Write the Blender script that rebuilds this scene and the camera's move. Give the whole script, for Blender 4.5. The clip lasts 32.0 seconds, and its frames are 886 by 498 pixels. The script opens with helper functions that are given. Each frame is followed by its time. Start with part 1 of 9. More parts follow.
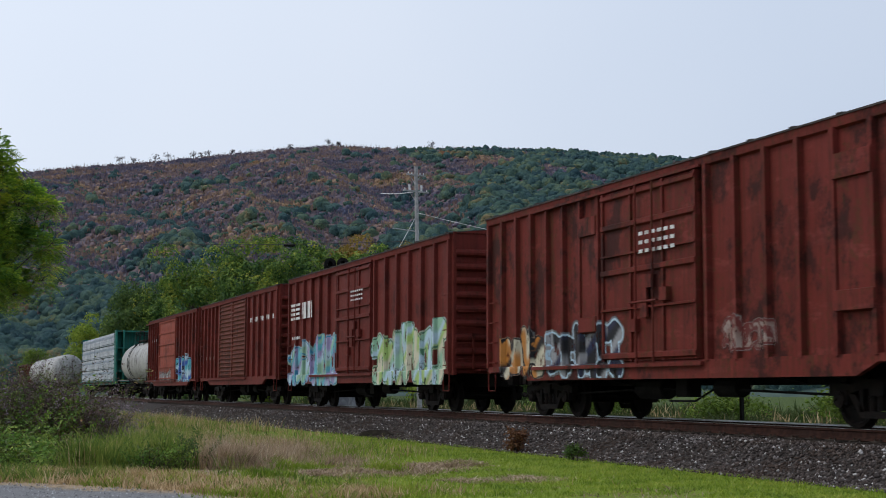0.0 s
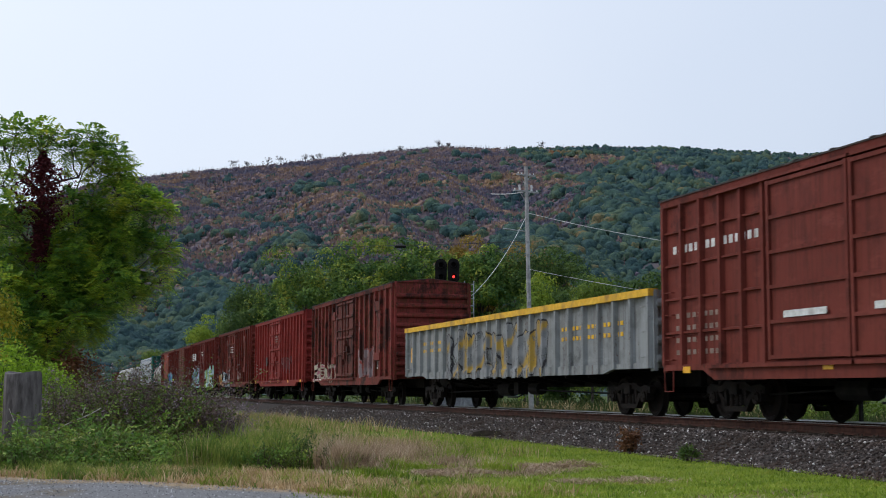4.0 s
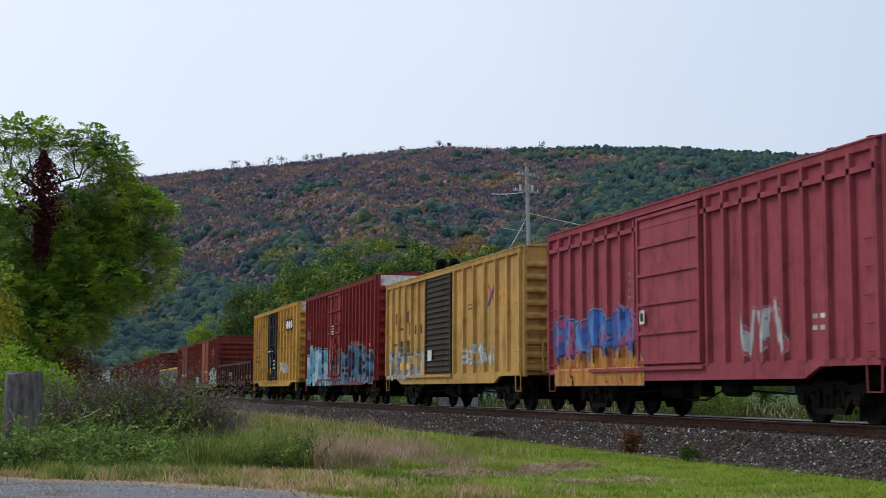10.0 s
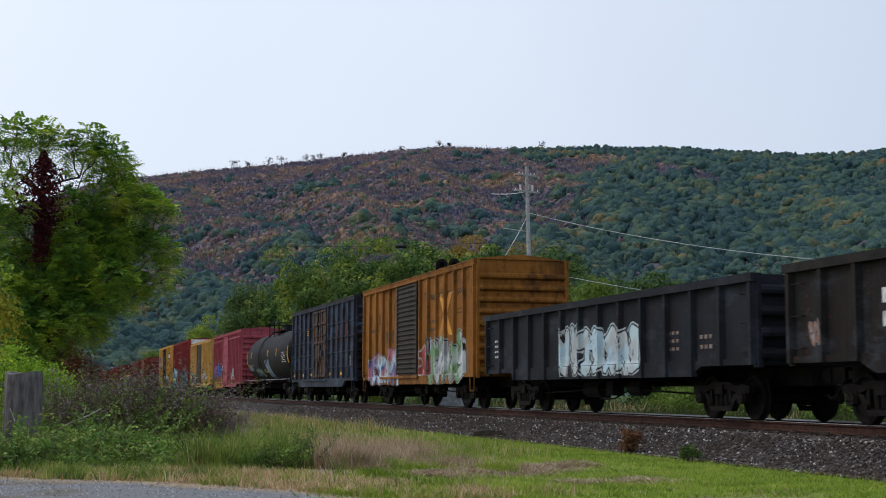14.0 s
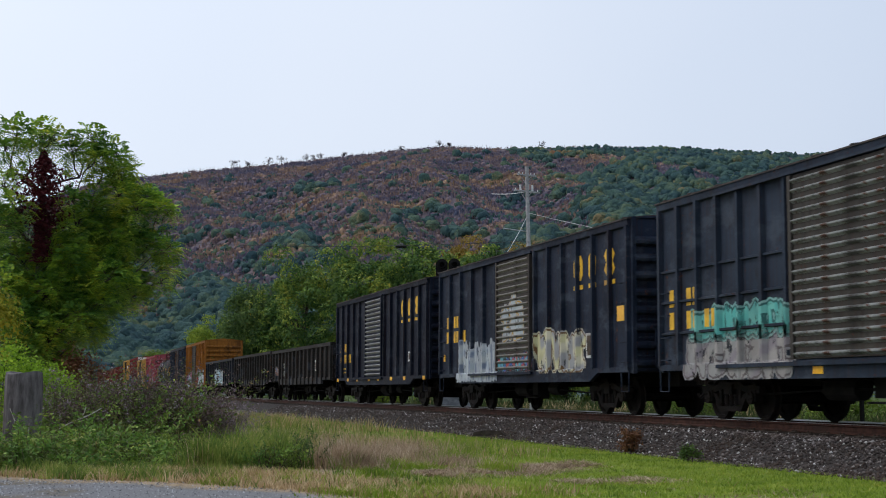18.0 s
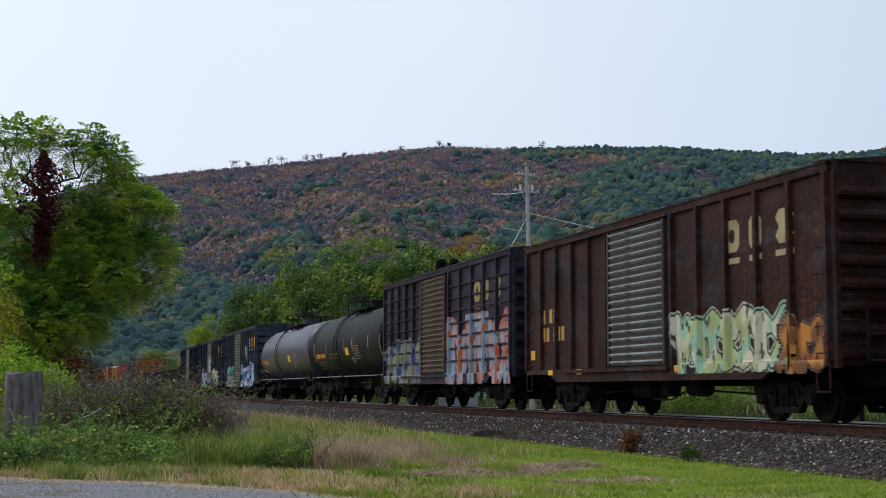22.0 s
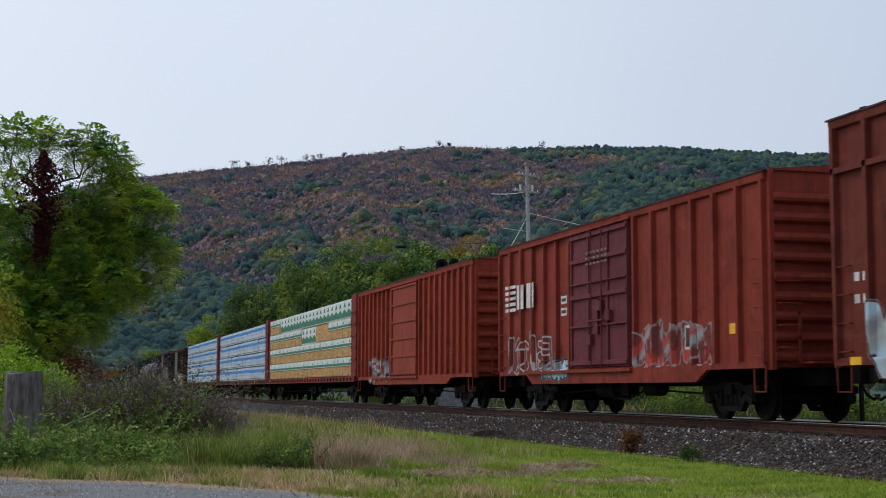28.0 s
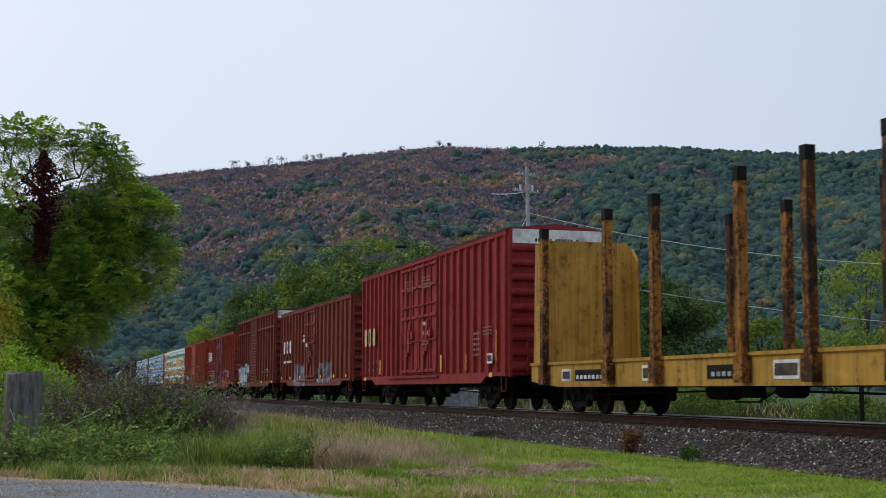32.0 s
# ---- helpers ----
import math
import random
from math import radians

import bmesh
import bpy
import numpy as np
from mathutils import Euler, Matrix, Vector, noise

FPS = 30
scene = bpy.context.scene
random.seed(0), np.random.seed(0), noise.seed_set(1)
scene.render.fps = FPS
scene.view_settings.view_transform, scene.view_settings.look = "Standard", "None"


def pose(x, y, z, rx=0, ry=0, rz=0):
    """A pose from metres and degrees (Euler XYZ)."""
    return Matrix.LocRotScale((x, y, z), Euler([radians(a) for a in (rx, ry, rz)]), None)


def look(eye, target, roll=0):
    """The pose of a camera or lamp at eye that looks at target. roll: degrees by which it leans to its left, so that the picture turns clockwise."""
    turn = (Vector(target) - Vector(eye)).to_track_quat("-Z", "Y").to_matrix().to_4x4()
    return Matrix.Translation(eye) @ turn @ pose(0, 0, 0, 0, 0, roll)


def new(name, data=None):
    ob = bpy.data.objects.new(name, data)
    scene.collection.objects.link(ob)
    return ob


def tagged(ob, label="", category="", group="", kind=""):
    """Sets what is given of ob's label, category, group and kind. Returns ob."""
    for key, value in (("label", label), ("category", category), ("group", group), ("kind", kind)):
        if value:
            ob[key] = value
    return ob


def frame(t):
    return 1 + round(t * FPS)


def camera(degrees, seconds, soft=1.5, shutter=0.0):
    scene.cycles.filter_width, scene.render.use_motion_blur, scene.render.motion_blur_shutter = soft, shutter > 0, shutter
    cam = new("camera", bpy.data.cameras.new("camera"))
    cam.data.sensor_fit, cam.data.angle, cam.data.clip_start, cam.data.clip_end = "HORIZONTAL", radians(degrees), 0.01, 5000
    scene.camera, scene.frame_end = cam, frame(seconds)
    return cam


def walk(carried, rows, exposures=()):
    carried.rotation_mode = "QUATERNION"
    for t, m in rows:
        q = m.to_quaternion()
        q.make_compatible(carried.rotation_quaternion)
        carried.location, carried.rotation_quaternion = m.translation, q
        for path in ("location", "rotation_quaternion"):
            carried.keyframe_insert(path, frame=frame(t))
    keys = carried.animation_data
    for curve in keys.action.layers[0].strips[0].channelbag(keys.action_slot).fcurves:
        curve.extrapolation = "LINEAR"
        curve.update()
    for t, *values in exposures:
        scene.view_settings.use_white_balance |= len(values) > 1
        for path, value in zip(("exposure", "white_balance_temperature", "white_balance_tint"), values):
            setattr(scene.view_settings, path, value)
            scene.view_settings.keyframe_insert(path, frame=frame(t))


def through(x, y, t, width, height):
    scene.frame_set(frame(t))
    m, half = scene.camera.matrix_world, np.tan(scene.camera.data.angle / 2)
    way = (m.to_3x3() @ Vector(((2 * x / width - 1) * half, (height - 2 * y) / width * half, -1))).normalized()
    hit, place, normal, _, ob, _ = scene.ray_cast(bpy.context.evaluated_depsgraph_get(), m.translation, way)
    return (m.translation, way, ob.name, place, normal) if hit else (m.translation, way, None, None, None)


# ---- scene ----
# World: x runs along the track, away from the camera; y to the left; z = 0 is the top of the rails.
SPEED = 18.45          # metres a second, the whole train
TRACK_Y = -14.07       # centre line of the track
GROUND_Z = -0.62

cam = camera(35.35, 32.0, soft=1.0, shutter=0.1)
EYE = (0.0, 0.0, 0.547)


def aim(pan):
    """The camera turned pan degrees to the right of its resting direction."""
    a, p = radians(15.95 + pan), radians(5.83)
    way = (math.cos(a) * math.cos(p), -math.sin(a) * math.cos(p), math.sin(p))
    return look(EYE, [e + 50 * w for e, w in zip(EYE, way)], 0.2)


walk(cam, [(0, aim(4.61)), (1.0, aim(4.61)), (1.5, aim(4.65)), (2.0, aim(4.49)), (2.5, aim(3.67)), (3.0, aim(2.375)),
           (3.5, aim(0.82)), (3.8, aim(0.2)), (4.2, aim(0)), (5.5, aim(0)), (32, aim(0))],
     exposures=[(0, -0.06), (1, 0.06), (2, 0.02), (3, 0.03), (9, 0.0), (20, 0.0), (22.8, 0.04), (23.4, -0.08), (24, -0.2), (26, -0.2), (28, -0.15), (32, -0.08)])

# ---- light: an even, bright overcast sky ----
world = bpy.data.worlds.new("overcast")
scene.world = world
world.use_nodes = True
wn, wl = world.node_tree.nodes, world.node_tree.links
wn.clear()
sky = wn.new("ShaderNodeTexSky")
sky.sky_type, sky.sun_disc, sky.sun_elevation, sky.sun_rotation = "NISHITA", False, radians(46), radians(57)
sky.air_density, sky.dust_density = 1.0, 3.0
thin = wn.new("ShaderNodeBackground")
thin.inputs["Strength"].default_value = 0.012
cloud = wn.new("ShaderNodeBackground")
cloud.inputs["Strength"].default_value = 0.955
geo = wn.new("ShaderNodeTexCoord")
cn = wn.new("ShaderNodeTexNoise")
cn.inputs["Scale"].default_value, cn.inputs["Detail"].default_value = 1.3, 3
cr = wn.new("ShaderNodeValToRGB")
cr.color_ramp.elements[0].position, cr.color_ramp.elements[0].color = 0.3, (0.585, 0.675, 0.828, 1)
cr.color_ramp.elements[1].position, cr.color_ramp.elements[1].color = 0.7, (0.70, 0.764, 0.878, 1)
addw, outw = wn.new("ShaderNodeAddShader"), wn.new("ShaderNodeOutputWorld")
wl.new(geo.outputs["Generated"], cn.inputs["Vector"])
wl.new(cn.outputs["Fac"], cr.inputs["Fac"])
veil = wn.new("ShaderNodeVectorMath")
veil.operation = "DOT_PRODUCT"
veil.inputs[1].default_value = (0.34, 0.52, 0.78)
wl.new(geo.outputs["Generated"], veil.inputs[0])
vr = wn.new("ShaderNodeValToRGB")
vr.color_ramp.elements[0].position, vr.color_ramp.elements[0].color = 0.1, (0.86, 0.895, 0.94, 1)
vr.color_ramp.elements[1].position, vr.color_ramp.elements[1].color = 0.6, (1.19, 1.18, 1.16, 1)
wl.new(veil.outputs["Value"], vr.inputs["Fac"])
vm = wn.new("ShaderNodeMix")
vm.data_type, vm.blend_type = "RGBA", "MULTIPLY"
vm.inputs[0].default_value = 1.0
wl.new(cr.outputs["Color"], vm.inputs[6])
wl.new(vr.outputs["Color"], vm.inputs[7])
wl.new(vm.outputs[2], cloud.inputs["Color"])
wl.new(sky.outputs["Color"], thin.inputs["Color"])
wl.new(thin.outputs[0], addw.inputs[0])
wl.new(cloud.outputs[0], addw.inputs[1])
wl.new(addw.outputs[0], outw.inputs["Surface"])
sun = new("sun", bpy.data.lights.new("sun", "SUN"))
sun.data.energy, sun.data.angle, sun.data.color = 1.1, radians(25), (1.0, 0.97, 0.94)
sun.matrix_world = look((26, 40, 60), (0, 0, 10))


# ---- materials ----
def material(name, rough=0.7, metal=0.0):
    m = bpy.data.materials.new(name)
    m.use_nodes = True
    b = m.node_tree.nodes["Principled BSDF"]
    b.inputs["Roughness"].default_value, b.inputs["Metallic"].default_value = rough, metal
    b.inputs["Specular IOR Level"].default_value = 0.5 if rough < 0.45 else 0.16
    return m, m.node_tree.nodes, m.node_tree.links, b


def nmath(n, l, op, a, b=None, clamp=False):
    k = n.new("ShaderNodeMath")
    k.operation, k.use_clamp = op, clamp
    for i, v in enumerate((a, b)):
        if v is None:
            continue
        if isinstance(v, (int, float)):
            k.inputs[i].default_value = v
        else:
            l.new(v, k.inputs[i])
    return k.outputs[0]


def nmix(n, l, fac, a, b):
    k = n.new("ShaderNodeMix")
    k.data_type = "RGBA"
    for i, v in ((0, fac), (6, a), (7, b)):
        if isinstance(v, (int, float)):
            k.inputs[i].default_value = v
        elif isinstance(v, tuple):
            k.inputs[i].default_value = (*v, 1)
        else:
            l.new(v, k.inputs[i])
    return k.outputs[2]


def nnoise(n, l, vec, scale, detail=3.0, stretch=None, rough=0.55):
    if stretch:
        mp = n.new("ShaderNodeMapping")
        mp.inputs["Scale"].default_value = stretch
        l.new(vec, mp.inputs["Vector"])
        vec = mp.outputs[0]
    k = n.new("ShaderNodeTexNoise")
    k.inputs["Scale"].default_value, k.inputs["Detail"].default_value, k.inputs["Roughness"].default_value = scale, detail, rough
    l.new(vec, k.inputs["Vector"])
    return k.outputs["Fac"]


def nramp(n, l, fac, stops):
    k = n.new("ShaderNodeValToRGB")
    e = k.color_ramp.elements
    while len(e) < len(stops):
        e.new(0.5)
    for s, (p, c) in zip(e, stops):
        s.position, s.color = p, (*c, 1) if len(c) == 3 else c
    l.new(fac, k.inputs["Fac"])
    return k.outputs["Color"]


def nstep(n, l, v, lo, hi):
    k = n.new("ShaderNodeMapRange")
    k.interpolation_type = "SMOOTHSTEP"
    k.inputs["From Min"].default_value, k.inputs["From Max"].default_value = lo, hi
    l.new(v, k.inputs["Value"])
    return k.outputs[0]


def nbump(n, l, b, height, strength=0.3, distance=0.02):
    k = n.new("ShaderNodeBump")
    k.inputs["Strength"].default_value, k.inputs["Distance"].default_value = strength, distance
    l.new(height, k.inputs["Height"])
    l.new(k.outputs[0], b.inputs["Normal"])


def speckled(name, a, b2, scale, rough=0.8, metal=0.0, bump=0.3, c=None, big=None):
    """A two-scale mix of colours in the thing's own space."""
    m, n, l, b = material(name, rough, metal)
    co = n.new("ShaderNodeTexCoord").outputs["Object"]
    f = nnoise(n, l, co, scale, 5)
    col = nmix(n, l, nstep(n, l, f, 0.35, 0.65), a, b2)
    if c:
        col = nmix(n, l, nstep(n, l, nnoise(n, l, co, big or scale / 8, 4), 0.5, 0.68), col, c)
    l.new(col, b.inputs["Base Color"])
    nbump(n, l, b, f, bump)
    return m


def leafy(name, stops, rough=0.6, through=0.3, grain=0.7, own=0.6):
    """Foliage: each leaf or clump takes its own colour, some light passes through."""
    m, n, l, b = material(name, rough)
    ri = n.new("ShaderNodeNewGeometry").outputs["Random Per Island"]
    pos = n.new("ShaderNodeNewGeometry").outputs["Position"]
    f = nmath(n, l, "ADD", nmath(n, l, "MULTIPLY", ri, own), nmath(n, l, "MULTIPLY", nstep(n, l, nnoise(n, l, pos, grain, 3), 0.3, 0.7), 1 - own))
    col = nramp(n, l, f, [(p, (r, g, 1.3 * bl + 0.004)) for p, (r, g, bl) in stops])
    l.new(col, b.inputs["Base Color"])
    if through:
        tr = n.new("ShaderNodeBsdfTranslucent")
        l.new(col, tr.inputs["Color"])
        mx = n.new("ShaderNodeMixShader")
        mx.inputs[0].default_value = through
        out = n["Material Output"]
        l.new(b.outputs[0], mx.inputs[1])
        l.new(tr.outputs[0], mx.inputs[2])
        l.new(mx.outputs[0], out.inputs["Surface"])
    return m


def smooth01(a, b, x):
    t = np.clip((x - a) / (b - a), 0, 1)
    return t * t * (3 - 2 * t)


TAGS = {}
SPRAYS = {}


def spray_material(line, halo):
    """Sprayed strokes: fill, outline and halo by the distance from the stroke; bare metal shows elsewhere."""
    key = (line, halo)
    if key in SPRAYS:
        return SPRAYS[key]
    m, n, l, b = material("spray_paint", 0.5)
    d = n.new("ShaderNodeAttribute")
    d.attribute_name = "reach"
    c = n.new("ShaderNodeAttribute")
    c.attribute_name = "tint"
    co = n.new("ShaderNodeTexCoord").outputs["Object"]
    wear = nnoise(n, l, co, 5.0, 6, stretch=(1, 1, 0.5), rough=0.7)
    dist = nmath(n, l, "ADD", d.outputs["Fac"], nmath(n, l, "MULTIPLY", nmath(n, l, "SUBTRACT", wear, 0.5), 0.11))
    col = nmix(n, l, nstep(n, l, dist, -0.012, 0.0), c.outputs["Color"], line)
    soft = nmix(n, l, 0.45, c.outputs["Color"], (0.3, 0.3, 0.3))
    col = nmix(n, l, nstep(n, l, dist, 0.025, 0.035), col, soft)
    col = nmix(n, l, nmath(n, l, "MULTIPLY", nstep(n, l, nnoise(n, l, co, 1.6, 4), 0.4, 0.75), 0.35), col, (0.05, 0.04, 0.04))
    l.new(col, b.inputs["Base Color"])
    tr, mx = n.new("ShaderNodeBsdfTransparent"), n.new("ShaderNodeMixShader")
    shown = nmath(n, l, "SUBTRACT", 1.0, nstep(n, l, dist, halo, halo + 0.015))
    shown = nmath(n, l, "MULTIPLY", shown, nstep(n, l, wear, 0.33, 0.45))
    l.new(shown, mx.inputs[0])
    l.new(tr.outputs[0], mx.inputs[1])
    l.new(b.outputs[0], mx.inputs[2])
    l.new(mx.outputs[0], n["Material Output"].inputs["Surface"])
    SPRAYS[key] = m
    return m


def strokes(rnd, x0, x1, z0, z1, fat, drips=False):
    """Abstract interlocking strokes, a few for each sign in the row: (ax, az, bx, bz, radius, sign)."""
    if drips:
        n = int((x1 - x0) / 0.17)
        return [(x0 + 0.17 * k, z0, x0 + 0.17 * k + rnd.uniform(-0.03, 0.03), z1 - (z1 - z0) * rnd.uniform(0, 0.5), rnd.uniform(0.05, 0.11), k) for k in range(n)]
    n = max(1, round((x1 - x0) / ((z1 - z0) * 0.62)))
    w, out = (x1 - x0) / n, []
    for k in range(n):
        a, top, low = x0 + w * k, z1 - rnd.uniform(0, 0.3) * (z1 - z0), z0 + rnd.uniform(0, 0.1) * (z1 - z0)
        at = lambda u, v: (a + w * (0.1 + 0.8 * u) + 0.12 * w * (v - 0.5), low + (top - low) * v)
        kind = rnd.randrange(5)
        rows = [[[(0.1, 0), (0.15, 1)], [(0.15, 1), (0.8, 0.75), (0.3, 0.5), (0.9, 0.1)]], [[(0.8, 0.9), (0.2, 0.8), (0.15, 0.2), (0.8, 0.1)], [(0.5, 0.5), (0.9, 0.45)]],
                [[(0.1, 1), (0.5, 0.0), (0.9, 1)], [(0.3, 0.35), (0.75, 0.4)]], [[(0.1, 0), (0.2, 0.9), (0.7, 0.2), (0.85, 1)]], [[(0.5, 0), (0.5, 0.7)], [(0.0, 0.85), (0.45, 1), (1.0, 0.8)], [(0.2, 0.1), (0.85, 0.05)]]][kind]
        r = fat * w * rnd.uniform(0.15, 0.2)
        for row in rows:
            pts = [at(u + rnd.uniform(-0.08, 0.08), v + rnd.uniform(-0.06, 0.06)) for u, v in row]
            out += [(*p, *q, r, k) for p, q in zip(pts, pts[1:])]
    return out


def graffiti(car, tags, face, posts, seed):
    """Sprayed pieces on a car side; face(x, z) gives the depth of the sheet metal there."""
    for k, (x0, x1, z0, z1, fills, line, cell, keep) in enumerate(tags):
        rnd = random.Random(seed * 31 + k)
        rows = strokes(rnd, x0 + 0.1, x1 - 0.1, z0 + 0.08, z1 - 0.05, 1.35 if keep > 0.5 else 0.6, cell == 0)
        xs = set(np.round(np.arange(x0 - 0.2, x1 + 0.2, 0.06), 3))
        for p in posts:
            xs |= {round(p + e, 3) for e in (-0.067, -0.05, 0.05, 0.067) if x0 - 0.2 < p + e < x1 + 0.2}
        xs = np.array(sorted(xs))
        zs = np.array(sorted(set(np.round(np.arange(z0 - 0.1, z1 + 0.2, 0.06), 3)) | {1.095, 1.105}))
        zs = zs[zs > z0 - 0.12]
        X, Z = np.meshgrid(xs, zs, indexing="ij")
        best, owner = np.full(X.shape, 9.0), np.zeros(X.shape, int)
        for ax, az, bx, bz, r, sign in rows:
            t = np.clip(((X - ax) * (bx - ax) + (Z - az) * (bz - az)) / ((bx - ax) ** 2 + (bz - az) ** 2 + 1e-9), 0, 1)
            d = np.hypot(X - ax - t * (bx - ax), (Z - az - t * (bz - az)) * 0.9) - r
            owner, best = np.where(d < best, sign, owner), np.minimum(best, d)
        halo = 0.06 if keep > 0.8 else 0.03
        Y = np.array([[face(a, b) for b in zs] for a in xs])
        pal = np.array(fills)
        mixv = (owner * 0.37 + (Z - z0) / (z1 - z0) * 0.8 + 0.25 * np.sin(X * 5 + Z * 3)) % 1.0 * len(pal)
        lo = np.floor(mixv).astype(int) % len(pal)
        f = smooth01(0.55, 0.9, mixv % 1.0)[..., None]
        tint = pal[lo] * (1 - f) + pal[(lo + 1) % len(pal)] * f
        nx, nz = X.shape
        i, j = np.meshgrid(np.arange(nx - 1), np.arange(nz - 1), indexing="ij")
        near = np.minimum(np.minimum(best[:-1, :-1], best[1:, :-1]), np.minimum(best[:-1, 1:], best[1:, 1:])) < halo + 0.02
        near &= (Z[:-1, :-1] >= z0 - 0.06)
        a = (i * nz + j)[near]
        if not len(a):
            continue
        me = fast_mesh("graffiti", np.stack([X, Y, Z], -1).reshape(-1, 3), np.stack([a, a + 1, a + nz + 1, a + nz], -1), spray_material(tuple(line), halo))
        me.attributes.new("reach", "FLOAT", "POINT").data.foreach_set("value", best.ravel().astype(np.float32))
        rgba = np.concatenate([tint, np.ones((nx, nz, 1))], -1)
        me.attributes.new("tint", "FLOAT_COLOR", "POINT").data.foreach_set("color", rgba.ravel().astype(np.float32))
        part("graffiti", me, None, car, "spray-painted graffiti")


def paint(name, rgb, rust=0.3, fade=0.25, tags=(), rough=0.55, rustcol=(0.10, 0.035, 0.018), scuffcol=(0.085, 0.10, 0.125)):
    """Weathered freight-car enamel: fading, soot streaks, rust runs, chips."""
    m, n, l, b = material(name, rough)
    mp = n.new("ShaderNodeMapping")
    seed = sum(ord(ch) * (i + 3) for i, ch in enumerate(name))
    mp.inputs["Location"].default_value = (seed % 97, seed % 31, seed % 53)
    l.new(n.new("ShaderNodeTexCoord").outputs["Object"], mp.inputs["Vector"])
    co = mp.outputs[0]
    big = nnoise(n, l, co, 0.45, 4)
    streak = nnoise(n, l, co, 1.0, 5, stretch=(4.0, 4.0, 0.35), rough=0.65)
    thin = nnoise(n, l, co, 1.0, 4, stretch=(13.0, 13.0, 0.3), rough=0.6)
    fine = nnoise(n, l, co, 9.0, 6, rough=0.7)
    blot = nnoise(n, l, co, 0.85, 7, stretch=(1, 1, 0.7), rough=0.72)
    scrape = nnoise(n, l, co, 1.7, 6, stretch=(0.7, 1, 2.0), rough=0.7)
    rgb = tuple(0.74 * c for c in rgb)
    pale = tuple(min(1, c * 1.35 + 0.005) for c in rgb)
    dark = tuple(c * 0.4 + 0.002 for c in rgb)
    col = nmix(n, l, nmath(n, l, "MULTIPLY", nstep(n, l, big, 0.35, 0.7), fade * 2, True), rgb, pale)
    col = nmix(n, l, nmath(n, l, "MULTIPLY", nstep(n, l, streak, 0.48, 0.72), 0.55), col, dark)
    col = nmix(n, l, nmath(n, l, "MULTIPLY", nstep(n, l, scrape, 0.54, 0.66), 0.15 + 0.5 * rust), col, tuple(min(1, c * 1.7 + 0.02) for c in rgb))
    col = nmix(n, l, nmath(n, l, "MULTIPLY", nstep(n, l, thin, 0.5, 0.62), 0.1 + 0.8 * rust, True), col, nmix(n, l, 0.5, rustcol, dark))
    lim = 0.62 - 0.2 * rust
    chips = nmath(n, l, "ADD", nmath(n, l, "MULTIPLY", fine, 0.6), nmath(n, l, "MULTIPLY", streak, 0.4))
    col = nmix(n, l, nmath(n, l, "MULTIPLY", nstep(n, l, chips, lim, lim + 0.07), 0.9), col, rustcol)
    col = nmix(n, l, nmath(n, l, "MULTIPLY", nstep(n, l, blot, 0.60 - 0.17 * rust, 0.68 - 0.15 * rust), 0.3 + 0.8 * rust, True), col, (0.016, 0.011, 0.010))
    grime = nmath(n, l, "MULTIPLY", nstep(n, l, nnoise(n, l, co, 2.2, 4), 0.45, 0.8), 0.35)
    col = nmix(n, l, grime, col, (0.012, 0.010, 0.009))
    if max(rgb) < 0.05:
        # chalky scuffs on dark enamel
        scuff = nnoise(n, l, co, 1.1, 6, stretch=(0.8, 1, 1.6), rough=0.7)
        col = nmix(n, l, nmath(n, l, "MULTIPLY", nstep(n, l, scuff, 0.5, 0.66), 0.3 * fade / 0.35, True), col, scuffcol)
    l.new(col, b.inputs["Base Color"])
    b.inputs["Specular IOR Level"].default_value = 0.4 if rough < 0.45 else 0.22 if rough < 0.5 else 0.07
    l.new(nmath(n, l, "ADD", nmath(n, l, "MULTIPLY", fine, 0.3), rough - 0.12), b.inputs["Roughness"])
    nbump(n, l, b, nmath(n, l, "ADD", fine, nmath(n, l, "MULTIPLY", big, 2.0)), 0.25, 0.02)
    TAGS[m.name] = list(tags)
    return m


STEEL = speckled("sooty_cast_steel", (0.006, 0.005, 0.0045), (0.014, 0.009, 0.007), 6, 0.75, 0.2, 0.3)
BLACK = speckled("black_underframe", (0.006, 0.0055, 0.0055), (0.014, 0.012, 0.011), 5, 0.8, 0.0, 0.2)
ROOF = speckled("dark_tarred_roof", (0.035, 0.03, 0.03), (0.075, 0.06, 0.055), 3, 0.7, 0.1, 0.3)
GALV = speckled("galvanised_steel", (0.30, 0.31, 0.32), (0.48, 0.49, 0.5), 5, 0.5, 0.6, 0.15)
WHITE = speckled("white_stencil_paint", (0.55, 0.55, 0.53), (0.75, 0.75, 0.73), 8, 0.6, 0, 0.1, (0.35, 0.32, 0.3), 2.0)
YELLOW = speckled("yellow_stencil_paint", (0.65, 0.36, 0.03), (0.8, 0.48, 0.05), 8, 0.6, 0, 0.1, (0.4, 0.22, 0.05), 2.0)
REFLECT = speckled("amber_reflector", (0.8, 0.38, 0.01), (0.9, 0.47, 0.02), 10, 0.35, 0, 0.05)
DULLAMBER = speckled("dull_amber_reflective_strip", (0.26, 0.15, 0.025), (0.42, 0.26, 0.05), 8, 0.6)
FADED = speckled("faded_stencil_paint", (0.17, 0.12, 0.10), (0.28, 0.21, 0.18), 6, 0.7, 0, 0.1)
DARKINK = speckled("worn_black_lettering", (0.03, 0.025, 0.022), (0.09, 0.06, 0.04), 5, 0.6, 0, 0.1)
